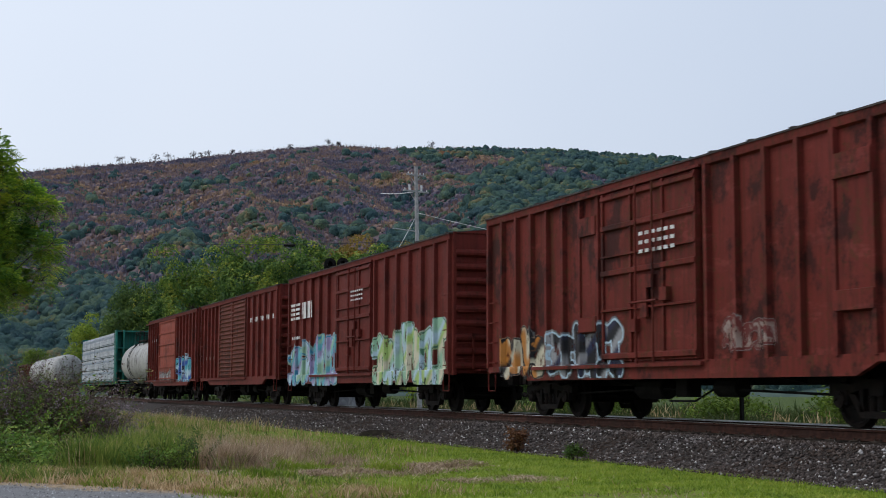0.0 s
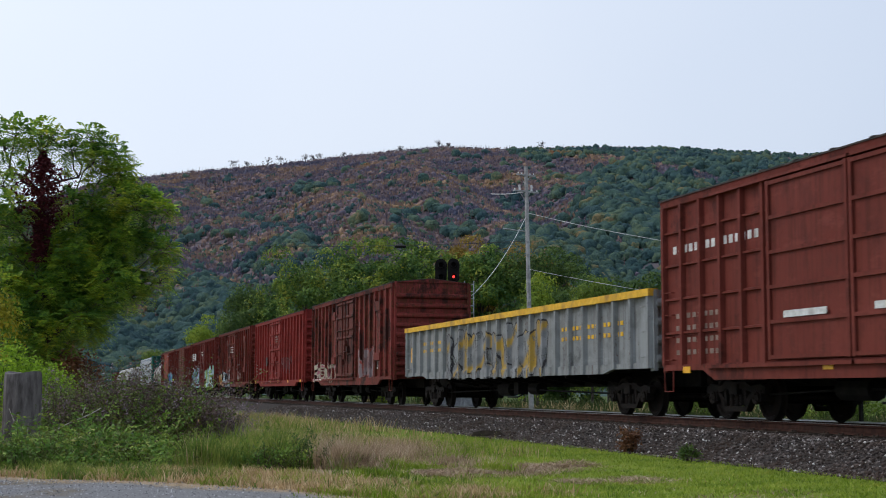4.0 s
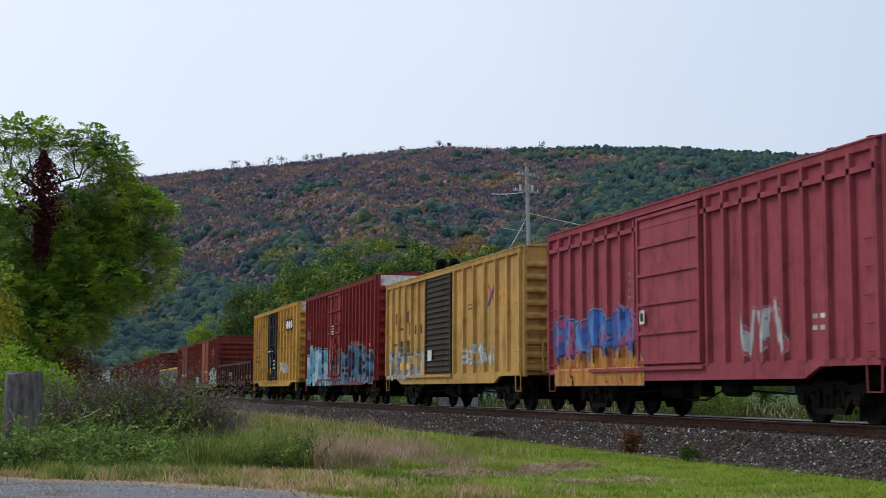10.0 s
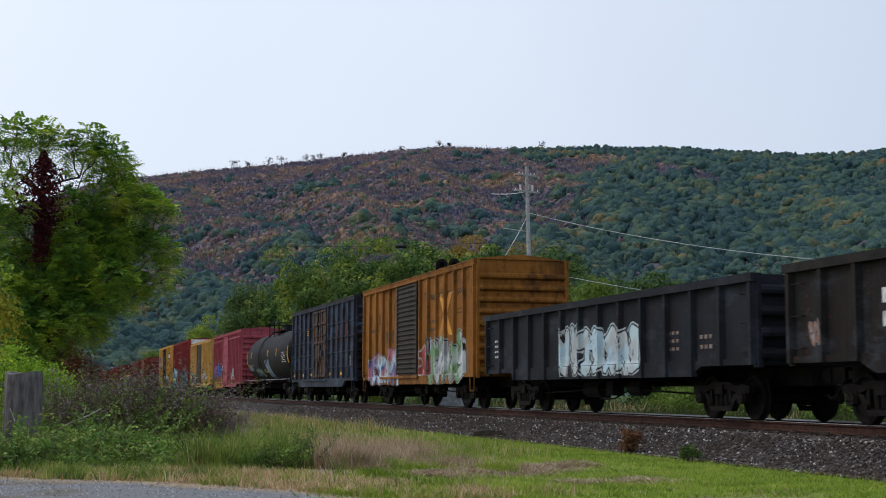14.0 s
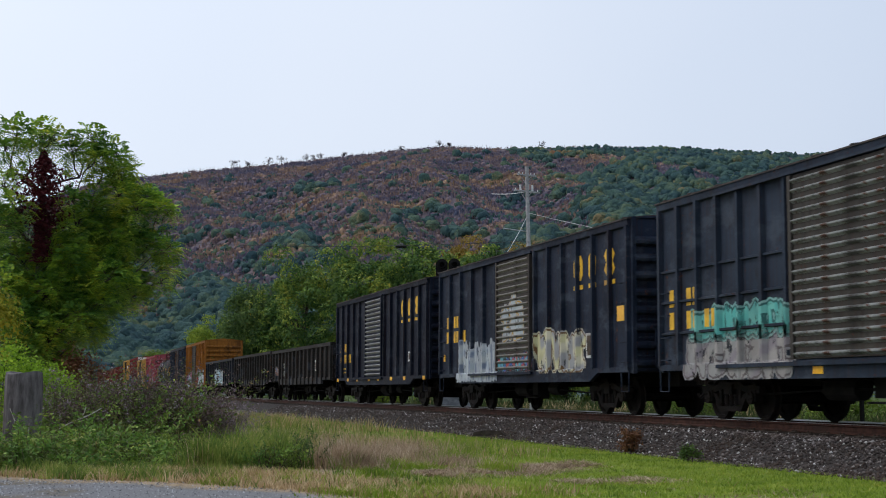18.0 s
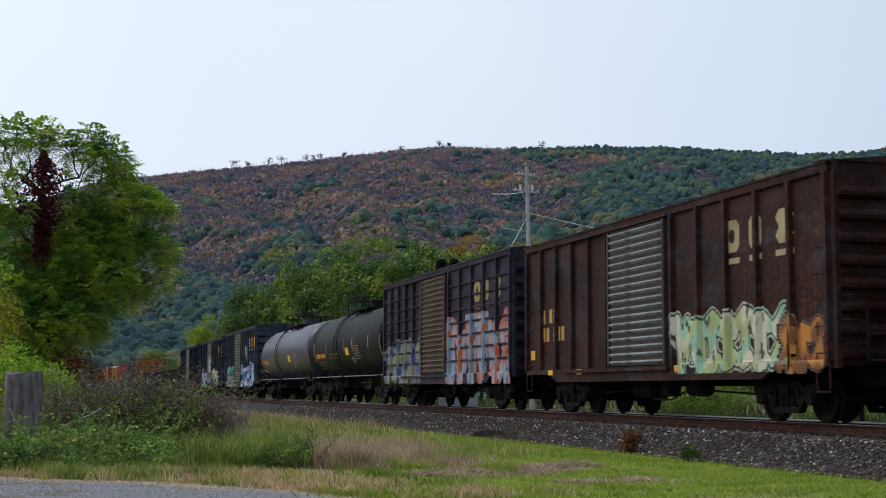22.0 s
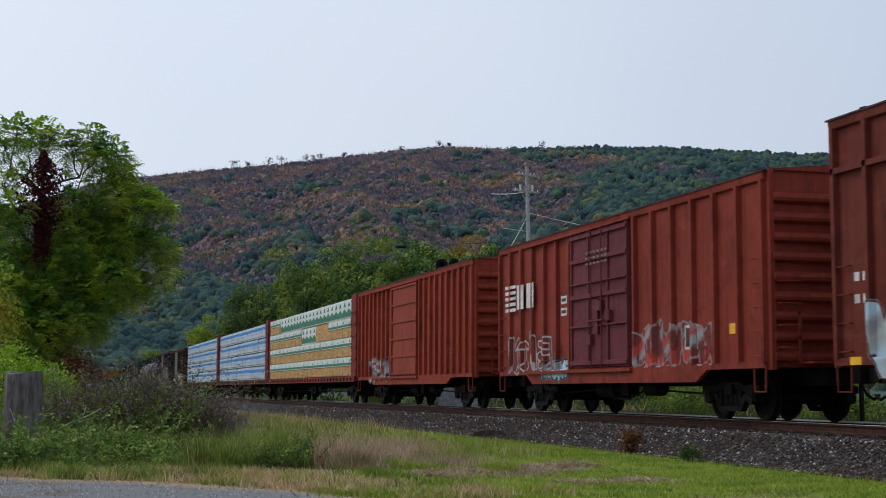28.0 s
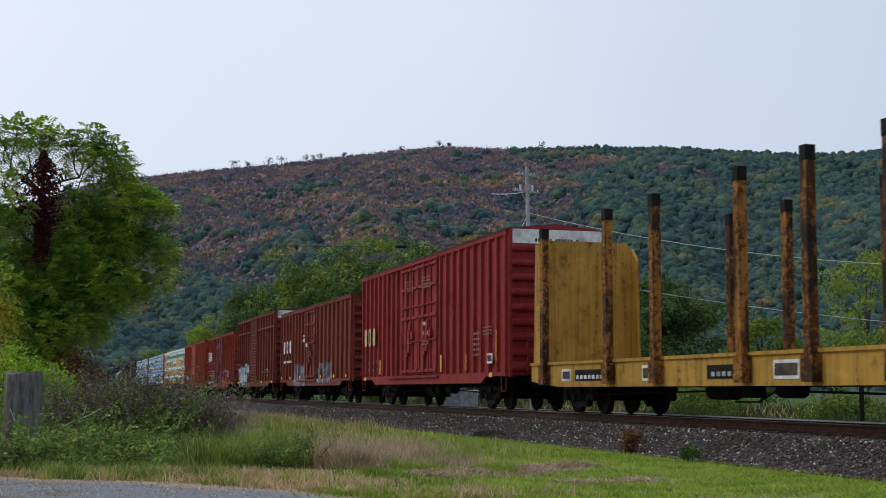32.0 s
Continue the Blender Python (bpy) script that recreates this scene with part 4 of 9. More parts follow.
# ---- the tall tree by the lot, with compound leaves and a red creeper ----
def walnut_tree():
    """Bare crooked limbs fork out to lobes of foliage; each lobe is a spray of drooping compound leaves."""
    t = thing("tree", "tall green tree with feathery compound leaves and bare upper twigs", "tree", m=pose(39.6, 0.15, GROUND_Z))
    # local x: away from the camera, y: to the left
    rnd = random.Random(5)
    wood = Shape()
    trunk = [Vector((0, 0, -0.2)), Vector((0.1, 0.05, 2.2)), Vector((0, 0.02, 4.4)), Vector((0.1, 0.0, 6.0)), Vector((0.1, 0.05, 7.3))]
    for k, (a, b) in enumerate(zip(trunk, trunk[1:])):
        wood.tube(a, b, 0.24 - 0.05 * k, 0.19 - 0.05 * k, 10)
    part("trunk", wood, BARK, t)
    # lobes: right of the trunk, height, radius, fullness
    lobes = [(-0.75, 8.5, 0.5, 0.8), (-0.1, 8.6, 0.5, 0.9), (-0.95, 8.0, 0.42, 0.6), (0.3, 8.35, 0.42, 0.6), (-0.35, 8.15, 0.4, 0.7), (0.75, 8.0, 0.36, 0.45),
             (1.2, 8.4, 0.5, 0.8), (0.85, 8.25, 0.36, 0.6), (1.6, 8.05, 0.5, 0.9), (1.35, 7.75, 0.42, 0.7), (1.95, 7.85, 0.36, 0.9), (2.15, 7.5, 0.32, 1.0), (1.85, 7.35, 0.36, 0.6),
             (2.1, 7.0, 0.4, 0.8), (2.5, 6.95, 0.36, 0.8), (1.5, 7.2, 0.4, 0.3), (0.95, 7.35, 0.4, 0.28), (-0.9, 7.3, 0.45, 0.35), (-0.6, 7.0, 0.4, 0.22), (-1.1, 6.75, 0.45, 0.35),
             (2.0, 6.55, 0.5, 0.85), (2.75, 6.55, 0.42, 0.95), (3.15, 6.25, 0.34, 1.0), (3.45, 6.2, 0.2, 1.1), (2.5, 6.1, 0.5, 0.8), (-0.75, 6.05, 0.5, 0.75), (-1.05, 5.6, 0.5, 0.7), (0.75, 6.3, 0.42, 0.6),
             (1.3, 6.2, 0.6, 0.8), (0.9, 5.6, 0.65, 0.95), (1.7, 5.5, 0.65, 1.0), (2.4, 5.35, 0.6, 1.0), (2.9, 5.2, 0.5, 1.0), (3.3, 5.0, 0.4, 1.0), (3.35, 4.55, 0.36, 1.0), (3.3, 4.15, 0.26, 1.0), (0.1, 5.0, 0.6, 0.9),
             (-0.8, 4.9, 0.6, 0.9), (0.7, 4.7, 0.65, 1.0), (1.5, 4.6, 0.65, 1.0), (2.2, 4.4, 0.55, 1.0), (2.65, 4.1, 0.42, 1.0), (2.55, 3.8, 0.4, 1.0), (0.1, 4.0, 0.65, 1.0), (0.9, 3.9, 0.6, 1.0),
             (1.5, 3.75, 0.5, 0.9), (-0.6, 3.7, 0.6, 1.0), (0.3, 3.2, 0.6, 1.0), (1.0, 3.1, 0.5, 0.9), (-0.4, 2.9, 0.6, 0.9), (1.35, 2.75, 0.4, 0.8), (0.4, 2.6, 0.5, 0.7)]
    # the lower crown is several lobes deep
    lobes += [(r + rnd.uniform(-0.4, 0.4), h + rnd.uniform(-0.35, 0.25), size * 1.05, 1.0) for r, h, size, full in lobes if 2.5 < h < 5.8 and r < 2.6]
    lobes += [(-0.3, 2.2, 0.6, 1.0), (0.5, 2.0, 0.6, 1.0), (-0.2, 3.4, 0.6, 1.0), (0.2, 4.5, 0.6, 1.0)]
    limb, Q, U = Shape(), [], []
    nodes = [(Vector((0.05, 0.0, z)), 0.085) for z in (1.8, 2.6, 3.4, 4.2, 5.0, 5.7)] + [(Vector((0.1, 0.05, 6.6)), 0.07)]
    lobes = [(r, h - 0.32 * float(smooth01(6.4, 7.8, h)), size * 0.94, full) for r, h, size, full in lobes]
    for r, h, size, full in sorted(lobes, key=lambda q: abs(q[0]) + 0.35 * abs(q[1] - 5.0)):
        c = Vector((rnd.uniform(-1.0, 1.0) * (1.3 - abs(r) / 3.8), -r, h))
        a, thick = min(nodes, key=lambda q: (q[0] - c).length + 2.5 * max(0, q[0].z - c.z + 0.45))
        m1 = a.lerp(c, 0.35) + Vector((rnd.uniform(-0.15, 0.15), rnd.uniform(-0.15, 0.15), rnd.uniform(-0.05, 0.12)))
        m2 = a.lerp(c, 0.7) + Vector((rnd.uniform(-0.15, 0.15), rnd.uniform(-0.15, 0.15), rnd.uniform(0.0, 0.18)))
        thick = max(0.02, thick * 0.62)
        limb.tube(a, m1, thick, thick * 0.85, 6)
        limb.tube(m1, m2, thick * 0.85, thick * 0.7, 6)
        limb.tube(m2, c, thick * 0.7, thick * 0.55, 5)
        nodes.append((c, thick))
        for k in range(int(9 * size / 0.5)):
            u = Vector((rnd.gauss(0, 1), rnd.gauss(0, 1), rnd.gauss(0.3, 0.8))).normalized() * size * rnd.uniform(0.5, 1.0)
            b = m2.lerp(c, rnd.uniform(0.0, 1.0))
            e = (b + c + u) / 2 + Vector((rnd.uniform(-0.08, 0.08), rnd.uniform(-0.08, 0.08), 0.06))
            limb.tube(b, e, 0.014, 0.01, 4)
            limb.tube(e, c + u, 0.01, 0.005, 4)
        n = int((135 if h > 6 else 125) * full * (size / 0.5) ** 2)
        u = RNG.normal(size=(n, 3)) * np.array([1, 1, 0.75])
        u /= np.linalg.norm(u, axis=1)[:, None]
        Q.append(np.array(c[:]) + u * size * RNG.uniform(0.25, 1.0, (n, 1)) ** 0.6)
        U.append(u)
    part("branchwork", limb, BARK, t)
    Q, U = np.concatenate(Q), np.concatenate(U)
    n, pairs = len(Q), 7
    way = U * 0.8 + RNG.normal(0, 0.5, (n, 3)) + np.array([0, 0, 0.1])
    way /= np.linalg.norm(way, axis=1)[:, None]
    side = np.cross(way, np.array([0, 0, 1.0]))
    side /= np.linalg.norm(side, axis=1)[:, None]
    ln = RNG.uniform(0.26, 0.46, n)
    leaves = []
    for i in range(1, pairs + 1):
        f = i / pairs
        p = Q + way * (ln * f)[:, None] - np.array([0, 0, 1.0]) * (0.45 * ln * f * f)[:, None]
        for sg in (1, -1):
            L = (0.058 * (1.25 - 0.5 * f) * RNG.uniform(0.8, 1.3, n))[:, None]
            drop = np.array([0, 0, 1.0]) * L
            leaves.append(np.stack([p, p + side * sg * L * 0.9 + way * L * 0.45, p + side * sg * L * 1.9 + way * L * 0.5 - drop * 0.6, p + side * sg * L * 0.9 - way * L * 0.12 - drop * 0.15], 1))
    V = np.stack(leaves, 1).reshape(-1, 3)
    F = np.arange(len(V)).reshape(-1, 4)
    gold = np.repeat(RNG.random(n) < 0.07 + 0.12 * (bumps(Q[:, 1], Q[:, 2], 0.4, 2) > 0.4), 2 * pairs)
    part("crown", fast_mesh("crown", V, F[~gold], LEAF_TREE), None, t)
    part("yellowed_foliage", fast_mesh("yellowed_foliage", V, F[gold], LEAF_LIME), None, t, "leaves turning yellow")
    k = 5200
    h = 4.6 + 3.05 * RNG.random(k)
    wide = 0.5 * smooth01(7.65, 6.7, h) * (0.3 + 0.7 * smooth01(5.2, 6.2, h)) + 0.04
    P = np.stack([RNG.normal(-0.2, 0.5, k) * np.maximum(wide, 0.1) - 0.5, RNG.normal(0, 0.62, k) * wide, h], -1)
    part("creeper", leaf_cloud(P, 0.055, LEAF_RED, "creeper"), None, t, "dark red creeper climbing the trunk")
    return t


walnut_tree()
crown_tree("golden-green young tree beside a taller one", 36.5, 1.95, 4.6, 1.15, LEAF_OLIVE, 46, 130, 0.06, 0.08, spread=0.3, clear=0.15)
crown_tree("shaded undergrowth tree with dark leaves", 41.5, 0.3, 3.8, 1.15, LEAF_DARK, 40, 120, 0.08, 0.1, spread=0.35, clear=0.1)
bush("shrub", "rust-coloured autumn shrub under a tree", 38.2, -0.9, 0.6, 2.1, LEAF_RUST, 30, 110, 0.05, 0.18)

# ---- trees beyond the track ----
for x, y, h, r, m, lab in ((128, -29.5, 15.0, 5.0, LEAF_WOOD, "broad green tree beyond the track"), (133, -24.0, 13.0, 4.6, LEAF_WOOD, "broad green tree beyond the track"),
                           (138, -20.5, 10.0, 3.6, LEAF_DARK, "dark green tree beyond the track"), (124, -33.5, 13.6, 4.6, LEAF_WOOD, "broad green tree beyond the track"),
                           (120, -38.0, 13.2, 4.4, LEAF_WOOD, "green tree with yellowing top beyond the track"), (117, -42.0, 13.0, 4.0, LEAF_DARK, "dark green tree beyond the track"),
                           (128, -45.0, 14.2, 4.0, LEAF_GOLD, "golden-leaved tree among green ones"), (104, -40.0, 9.0, 4.0, LEAF_DARK, "dark green tree beyond the track"),
                           (98, -45.0, 9.0, 4.0, LEAF_DARK, "dark green tree beyond the track"), (130, -39, 14.6, 2.2, LEAF_GOLD, "slim golden tree among green ones")):
    crown_tree(lab, x, y, h * 1.08, r * 1.15, m, 90, 380, 0.135, 0.2, "trees beyond the track", 0.02, 0.7, 0.15)
for x, y, h, r, m, lab in ((200, -22.0, 10.5, 3.5, LEAF_LIME, "yellow-green tree far along the track"), (196, -26.5, 11.0, 3.6, LEAF_LIME, "yellow-green tree far along the track"),
                           (205, -31.0, 11.5, 3.6, LEAF_RUST, "rust-tinged tree far along the track"), (260, -20.0, 7.5, 4.0, LEAF_MID, "green tree far along the track")):
    crown_tree(lab, x, y, h, r, m, 60, 180, 0.17, 0.2, "trees beyond the track", 0.06, 0.7, 0.3)
for x, y, h, r, m, lab in ((72.5, -47.0, 10.0, 3.4, LEAF_LIME, "yellow-green tree beyond the track"), (70, -51.5, 11.0, 3.6, LEAF_MID, "green tree beyond the track"),
                           (78, -43.0, 6.6, 2.4, LEAF_MID, "small green tree beyond the track"), (83, -33.8, 8.6, 2.2, LEAF_MID, "slender green tree behind the pole"),
                           (80, -29.0, 8.2, 1.0, LEAF_LIME, "creeper-clad slim tree by the pole"), (88, -37.0, 7.0, 2.8, LEAF_DARK, "dark green tree beyond the track"),
                           (74, -17.9, 5.3, 1.5, LEAF_LIME, "young yellow-green tree beside the track")):
    crown_tree(lab, x, y, h, r, m, 60, 140, 0.1, 0.12, "trees beyond the track", 0.08, 0.42, 0.3)
for x, y, r, h in ((48, -24, 1.6, 1.2), (56, -28, 2.0, 1.4), (64, -31, 2.2, 1.5), (40, -25, 1.5, 1.0), (75, -38, 2.6, 1.6), (36, -27, 1.5, 1.1)):
    bush("shrub", "green meadow shrub beyond the track", x, y, r, h, LEAF_MID, 36, 80, 0.07, 0.25)


# ---- the wooded hill ----
RIDGE = [(-26, 5.0), (-19, 6.6), (-14, 8.4), (-10, 8.98), (-7, 9.3), (-4.5, 9.65), (-2, 9.95), (0, 10.13), (2, 10.07), (6.5, 10.1), (9.5, 10.0), (12, 9.8), (14.2, 9.6), (16, 9.55), (18.2, 9.65), (19, 10.3), (20.1, 10.7), (21, 11.0), (22.3, 11.3), (24, 11.6), (27, 12.0), (34, 11.0)]


def ridge_angle(b):
    """Elevation of the skyline in degrees; b: bearing in degrees right of the resting view."""
    return np.interp(b, [p[0] for p in RIDGE], [p[1] for p in RIDGE])


def hill_height(b, r):
    top = 1250 * np.tan(np.radians(ridge_angle(b) - 0.06))
    t = np.clip((r - 330) / (1250 - 330), 0, 1.25)
    prof = np.where(t < 1, t ** 1.15 * (1.0 + 0.0 * t), 1 - 0.9 * (t - 1))
    wave = 9 * np.sin(b * 0.9 + r * 0.006) * np.sin(r * 0.011 + b * 0.35) * smooth01(330, 600, r) * smooth01(1230, 1000, r)
    return GROUND_Z + top * prof + wave


def hill_point(b, r):
    a = np.radians(15.95 + b)
    return np.stack([r * np.cos(a), -r * np.sin(a), hill_height(b, r)], -1)


def hill():
    B, R = np.meshgrid(np.linspace(-40, 45, 180), np.linspace(330, 1480, 90), indexing="ij")
    V = hill_point(B, R).reshape(-1, 3)
    i, j = np.meshgrid(np.arange(179), np.arange(89), indexing="ij")
    a = (i * 90 + j).ravel()
    F = np.stack([a, a + 1, a + 91, a + 90], -1)
    m, n, l, bs = material("hazed_forest_floor", 0.95)
    pos = n.new("ShaderNodeNewGeometry").outputs["Position"]
    sp = n.new("ShaderNodeSeparateXYZ")
    l.new(pos, sp.inputs[0])
    f = nnoise(n, l, pos, 0.12, 5)
    # haze over the distance is mixed into these bluish floor tones
    hazed_litter = nmix(n, l, nstep(n, l, f, 0.35, 0.65), (0.085, 0.075, 0.095), (0.13, 0.1, 0.105))
    hazed_green = nmix(n, l, nstep(n, l, f, 0.35, 0.65), (0.045, 0.075, 0.07), (0.07, 0.10, 0.08))
    up = nmath(n, l, "ADD", sp.outputs[2], nmath(n, l, "MULTIPLY", f, 60.0))
    l.new(nmix(n, l, nstep(n, l, up, 45.0, 95.0), hazed_green, hazed_litter), bs.inputs["Base Color"])
    tagged(new("hillside", fast_mesh("hillside", V, F, m, True)), "long wooded hill with a level ridge", "hill", kind="structure")


hill()


def woods(name, label, n, pick, size, mat, near=340, far=1262, fine=1, rough=0.2, power=0.85):
    """Broad low tree crowns closing into a canopy over the hill, joined into one mesh."""
    bm = bmesh.new()
    bmesh.ops.create_icosphere(bm, subdivisions=fine, radius=1.0)
    base = np.array([v.co[:] for v in bm.verts])
    tri = np.array([[v.index for v in f.verts] for f in bm.faces])
    tri = tri[base[tri][:, :, 2].mean(1) > -0.5]
    bm.free()
    b = RNG.uniform(-22, 27, n)
    r = near + (far - near) * RNG.random(n) ** power
    keep = RNG.random(n) < pick(b, r)
    b, r = b[keep], r[keep]
    n = len(b)
    P = hill_point(b, r)
    s = size * RNG.uniform(0.5, 1.3, n) * (1 - 0.3 * smooth01(1120, 1250, r))
    V = base[None] * (1 + RNG.uniform(-rough, rough, (n, len(base), 1))) * s[:, None, None] * RNG.uniform((0.75, 0.75, 0.75), (1.3, 1.3, 1.2), (n, 3))[:, None]
    a = RNG.random(n) * math.tau
    c, q = np.cos(a)[:, None], np.sin(a)[:, None]
    V = np.stack([V[..., 0] * c - V[..., 1] * q, V[..., 0] * q + V[..., 1] * c, V[..., 2]], -1)
    low = 0.25 * smooth01(1150, 1245, r)
    V = V + (P + np.stack([0 * s, 0 * s, s * (RNG.uniform(0.0, 0.6, n) - low)], -1))[:, None]
    F = (tri[None] + len(base) * np.arange(n)[:, None, None]).reshape(-1, 3)
    tagged(new(name, fast_mesh(name, V.reshape(-1, 3), F, mat)), label, "woods", kind="stuff")


def far_leaves(name, stops, grain=0.5, dim=0.55, own=0.3, wide=0.45, relief=1.0):
    """Far foliage: broad drifts of haze-tinted colour, a little of its own for each crown, fine gaps painted dark."""
    m, n, l, b = material(name, 0.95)
    ri = n.new("ShaderNodeNewGeometry").outputs["Random Per Island"]
    pos = n.new("ShaderNodeNewGeometry").outputs["Position"]
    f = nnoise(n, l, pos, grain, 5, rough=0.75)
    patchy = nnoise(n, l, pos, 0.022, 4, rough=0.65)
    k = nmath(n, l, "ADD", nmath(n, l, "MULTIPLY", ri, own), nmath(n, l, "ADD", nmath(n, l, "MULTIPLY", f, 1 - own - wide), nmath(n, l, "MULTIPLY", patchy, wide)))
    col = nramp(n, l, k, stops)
    # low spots of the grain are darkened as shade between leaves
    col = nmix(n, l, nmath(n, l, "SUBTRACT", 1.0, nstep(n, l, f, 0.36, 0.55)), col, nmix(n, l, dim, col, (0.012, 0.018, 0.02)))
    l.new(col, b.inputs["Base Color"])
    nbump(n, l, b, f, relief, 1.6)
    return m


def brown_zone(b, r):
    """Where the wood has withered: the upper middle of the slope, in ragged patches."""
    h = smooth01(440, 800, r) * smooth01(-26, -18, b)
    right = smooth01(8.0, 1.5, b + 3.5 * bumps(b * 9, r * 0.3, 30, 2))
    patch_b = smooth01(1.0, 0.55, np.hypot((b - 10.0) / 1.8, (r - 1010) / 70)) + smooth01(1.0, 0.6, np.hypot((b - 6.0) / 2.2, (r - 1120) / 60))
    rag = 0.95 + 0.75 * bumps(b * 9, r * 0.35, 22, 1) + 0.6 * bumps(b * 9, r * 0.35, 8, 4) + 0.35 * smooth01(1000, 1200, r)
    return np.clip(np.clip(h * right, 0, 1) * np.clip(rag, 0, 1.2) + patch_b, 0, 1)


# the blue in both ramps stands in for haze over the hill
WOOD_GREEN = far_leaves("hazed_green_woods", [(0.36, (0.0264, 0.06048, 0.0736)), (0.45, (0.0473, 0.09632, 0.0966)), (0.53, (0.0682, 0.121, 0.0966)), (0.6, (0.11, 0.1512, 0.08625)), (0.66, (0.22, 0.1568, 0.0805)), (0.72, (0.297, 0.1232, 0.069))], 0.5, 0.25, 0.16, 0.6)
WOOD_BROWN = far_leaves("hazed_withered_woods", [(0.36, (0.089, 0.099, 0.15)), (0.44, (0.135, 0.119, 0.16)), (0.5, (0.187, 0.143, 0.16)), (0.56, (0.265, 0.175, 0.142)), (0.64, (0.352, 0.232, 0.136))], 0.45, 0.05, 0.1, 0.72, 0.4)


def clear_of(b, r):
    z = brown_zone(b, r)
    return 0.02 + 0.98 * smooth01(0.5, 0.12, z) * (1 - 0.45 * smooth01(0.02, 0.3, z))


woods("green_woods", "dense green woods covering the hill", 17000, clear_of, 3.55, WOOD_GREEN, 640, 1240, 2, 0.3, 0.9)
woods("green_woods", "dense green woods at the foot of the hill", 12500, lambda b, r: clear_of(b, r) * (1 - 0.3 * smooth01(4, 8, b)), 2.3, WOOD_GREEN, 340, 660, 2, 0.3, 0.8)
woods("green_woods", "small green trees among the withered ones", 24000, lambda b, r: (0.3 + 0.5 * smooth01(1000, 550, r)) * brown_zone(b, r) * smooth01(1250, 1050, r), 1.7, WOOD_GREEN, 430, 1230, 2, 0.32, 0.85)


def withered_woods():
    """Thin leafless trees: each a few upright twiggy sprays, joined into one mesh."""
    n = 34000
    b, r = RNG.uniform(-22, 20, n), 430 + 822 * RNG.random(n) ** 0.8
    keep = RNG.random(n) < brown_zone(b, r)
    P = hill_point(b[keep], r[keep])
    high = 1 - 0.4 * smooth01(1150, 1245, r[keep])
    n, k = len(P), 6
    C = P[:, None] + RNG.normal(0, 1.1, (n, k, 3)) * np.array([1, 1, 0.15])
    h = (RNG.uniform(1.4, 3.0, (n, k)) * high[:, None])
    w, a = RNG.uniform(0.35, 0.85, (n, k)), RNG.random((n, k)) * math.tau
    side = np.stack([np.cos(a) * w, np.sin(a) * w, 0 * a], -1)
    up = np.stack([RNG.normal(0, 0.5, (n, k)), RNG.normal(0, 0.5, (n, k)), h], -1)
    V = np.stack([C - np.array([0, 0, 0.5]), C + up * 0.6 + side, C + up, C + up * 0.6 - side], 2).reshape(-1, 3)
    F = np.arange(len(V)).reshape(-1, 4)
    tagged(new("withered_woods", fast_mesh("withered_woods", V, F, WOOD_BROWN)), "thin brown leafless woods on the upper slope, haze-tinted mauve", "woods", kind="stuff")


withered_woods()
woods("withered_woods", "rounded brown withered crowns on the slope, haze-tinted mauve", 22000, lambda b, r: 0.85 * brown_zone(b, r), 1.45, WOOD_BROWN, 430, 1235, 2, 0.35, 0.85)


def bare_trunks():
    n = 4200
    b, r = RNG.uniform(-22, 20, n), RNG.uniform(560, 1250, n)
    r[:1500] = RNG.uniform(1232, 1250, 1500)
    keep = RNG.random(n) < brown_zone(b, r)
    b, r = b[keep], r[keep]
    n = len(b)
    P = hill_point(b, r)
    h, w = RNG.uniform(3.0, 6.5, n) * (1 - 0.4 * smooth01(1150, 1240, r)), RNG.uniform(0.1, 0.22, n)
    tri = np.array([(1, 0), (-0.5, 0.87), (-0.5, -0.87)])
    V = np.zeros((n, 6, 3))
    lean = RNG.normal(0, 0.4, (n, 2))
    for k in range(3):
        V[:, k, :2] = P[:, :2] + tri[k] * w[:, None]
        V[:, k, 2] = P[:, 2] - 1
        V[:, k + 3, :2] = P[:, :2] + tri[k] * w[:, None] * 0.4 + lean
        V[:, k + 3, 2] = P[:, 2] + h
    F = np.array([(0, 1, 4, 3), (1, 2, 5, 4), (2, 0, 3, 5)])
    F = (F[None] + 6 * np.arange(n)[:, None, None]).reshape(-1, 4)
    m = speckled("bare_grey_trunks", (0.12, 0.09, 0.095), (0.2, 0.15, 0.15), 0.2, 0.9)
    tagged(new("bare_trunks", fast_mesh("bare_trunks", V.reshape(-1, 3), F, m)), "bare grey trunks of dead trees on the hill", "trunks", kind="stuff")


bare_trunks()
TWIG = speckled("dark_bare_twigs", (0.05, 0.045, 0.05), (0.09, 0.08, 0.085), 0.5, 0.9)


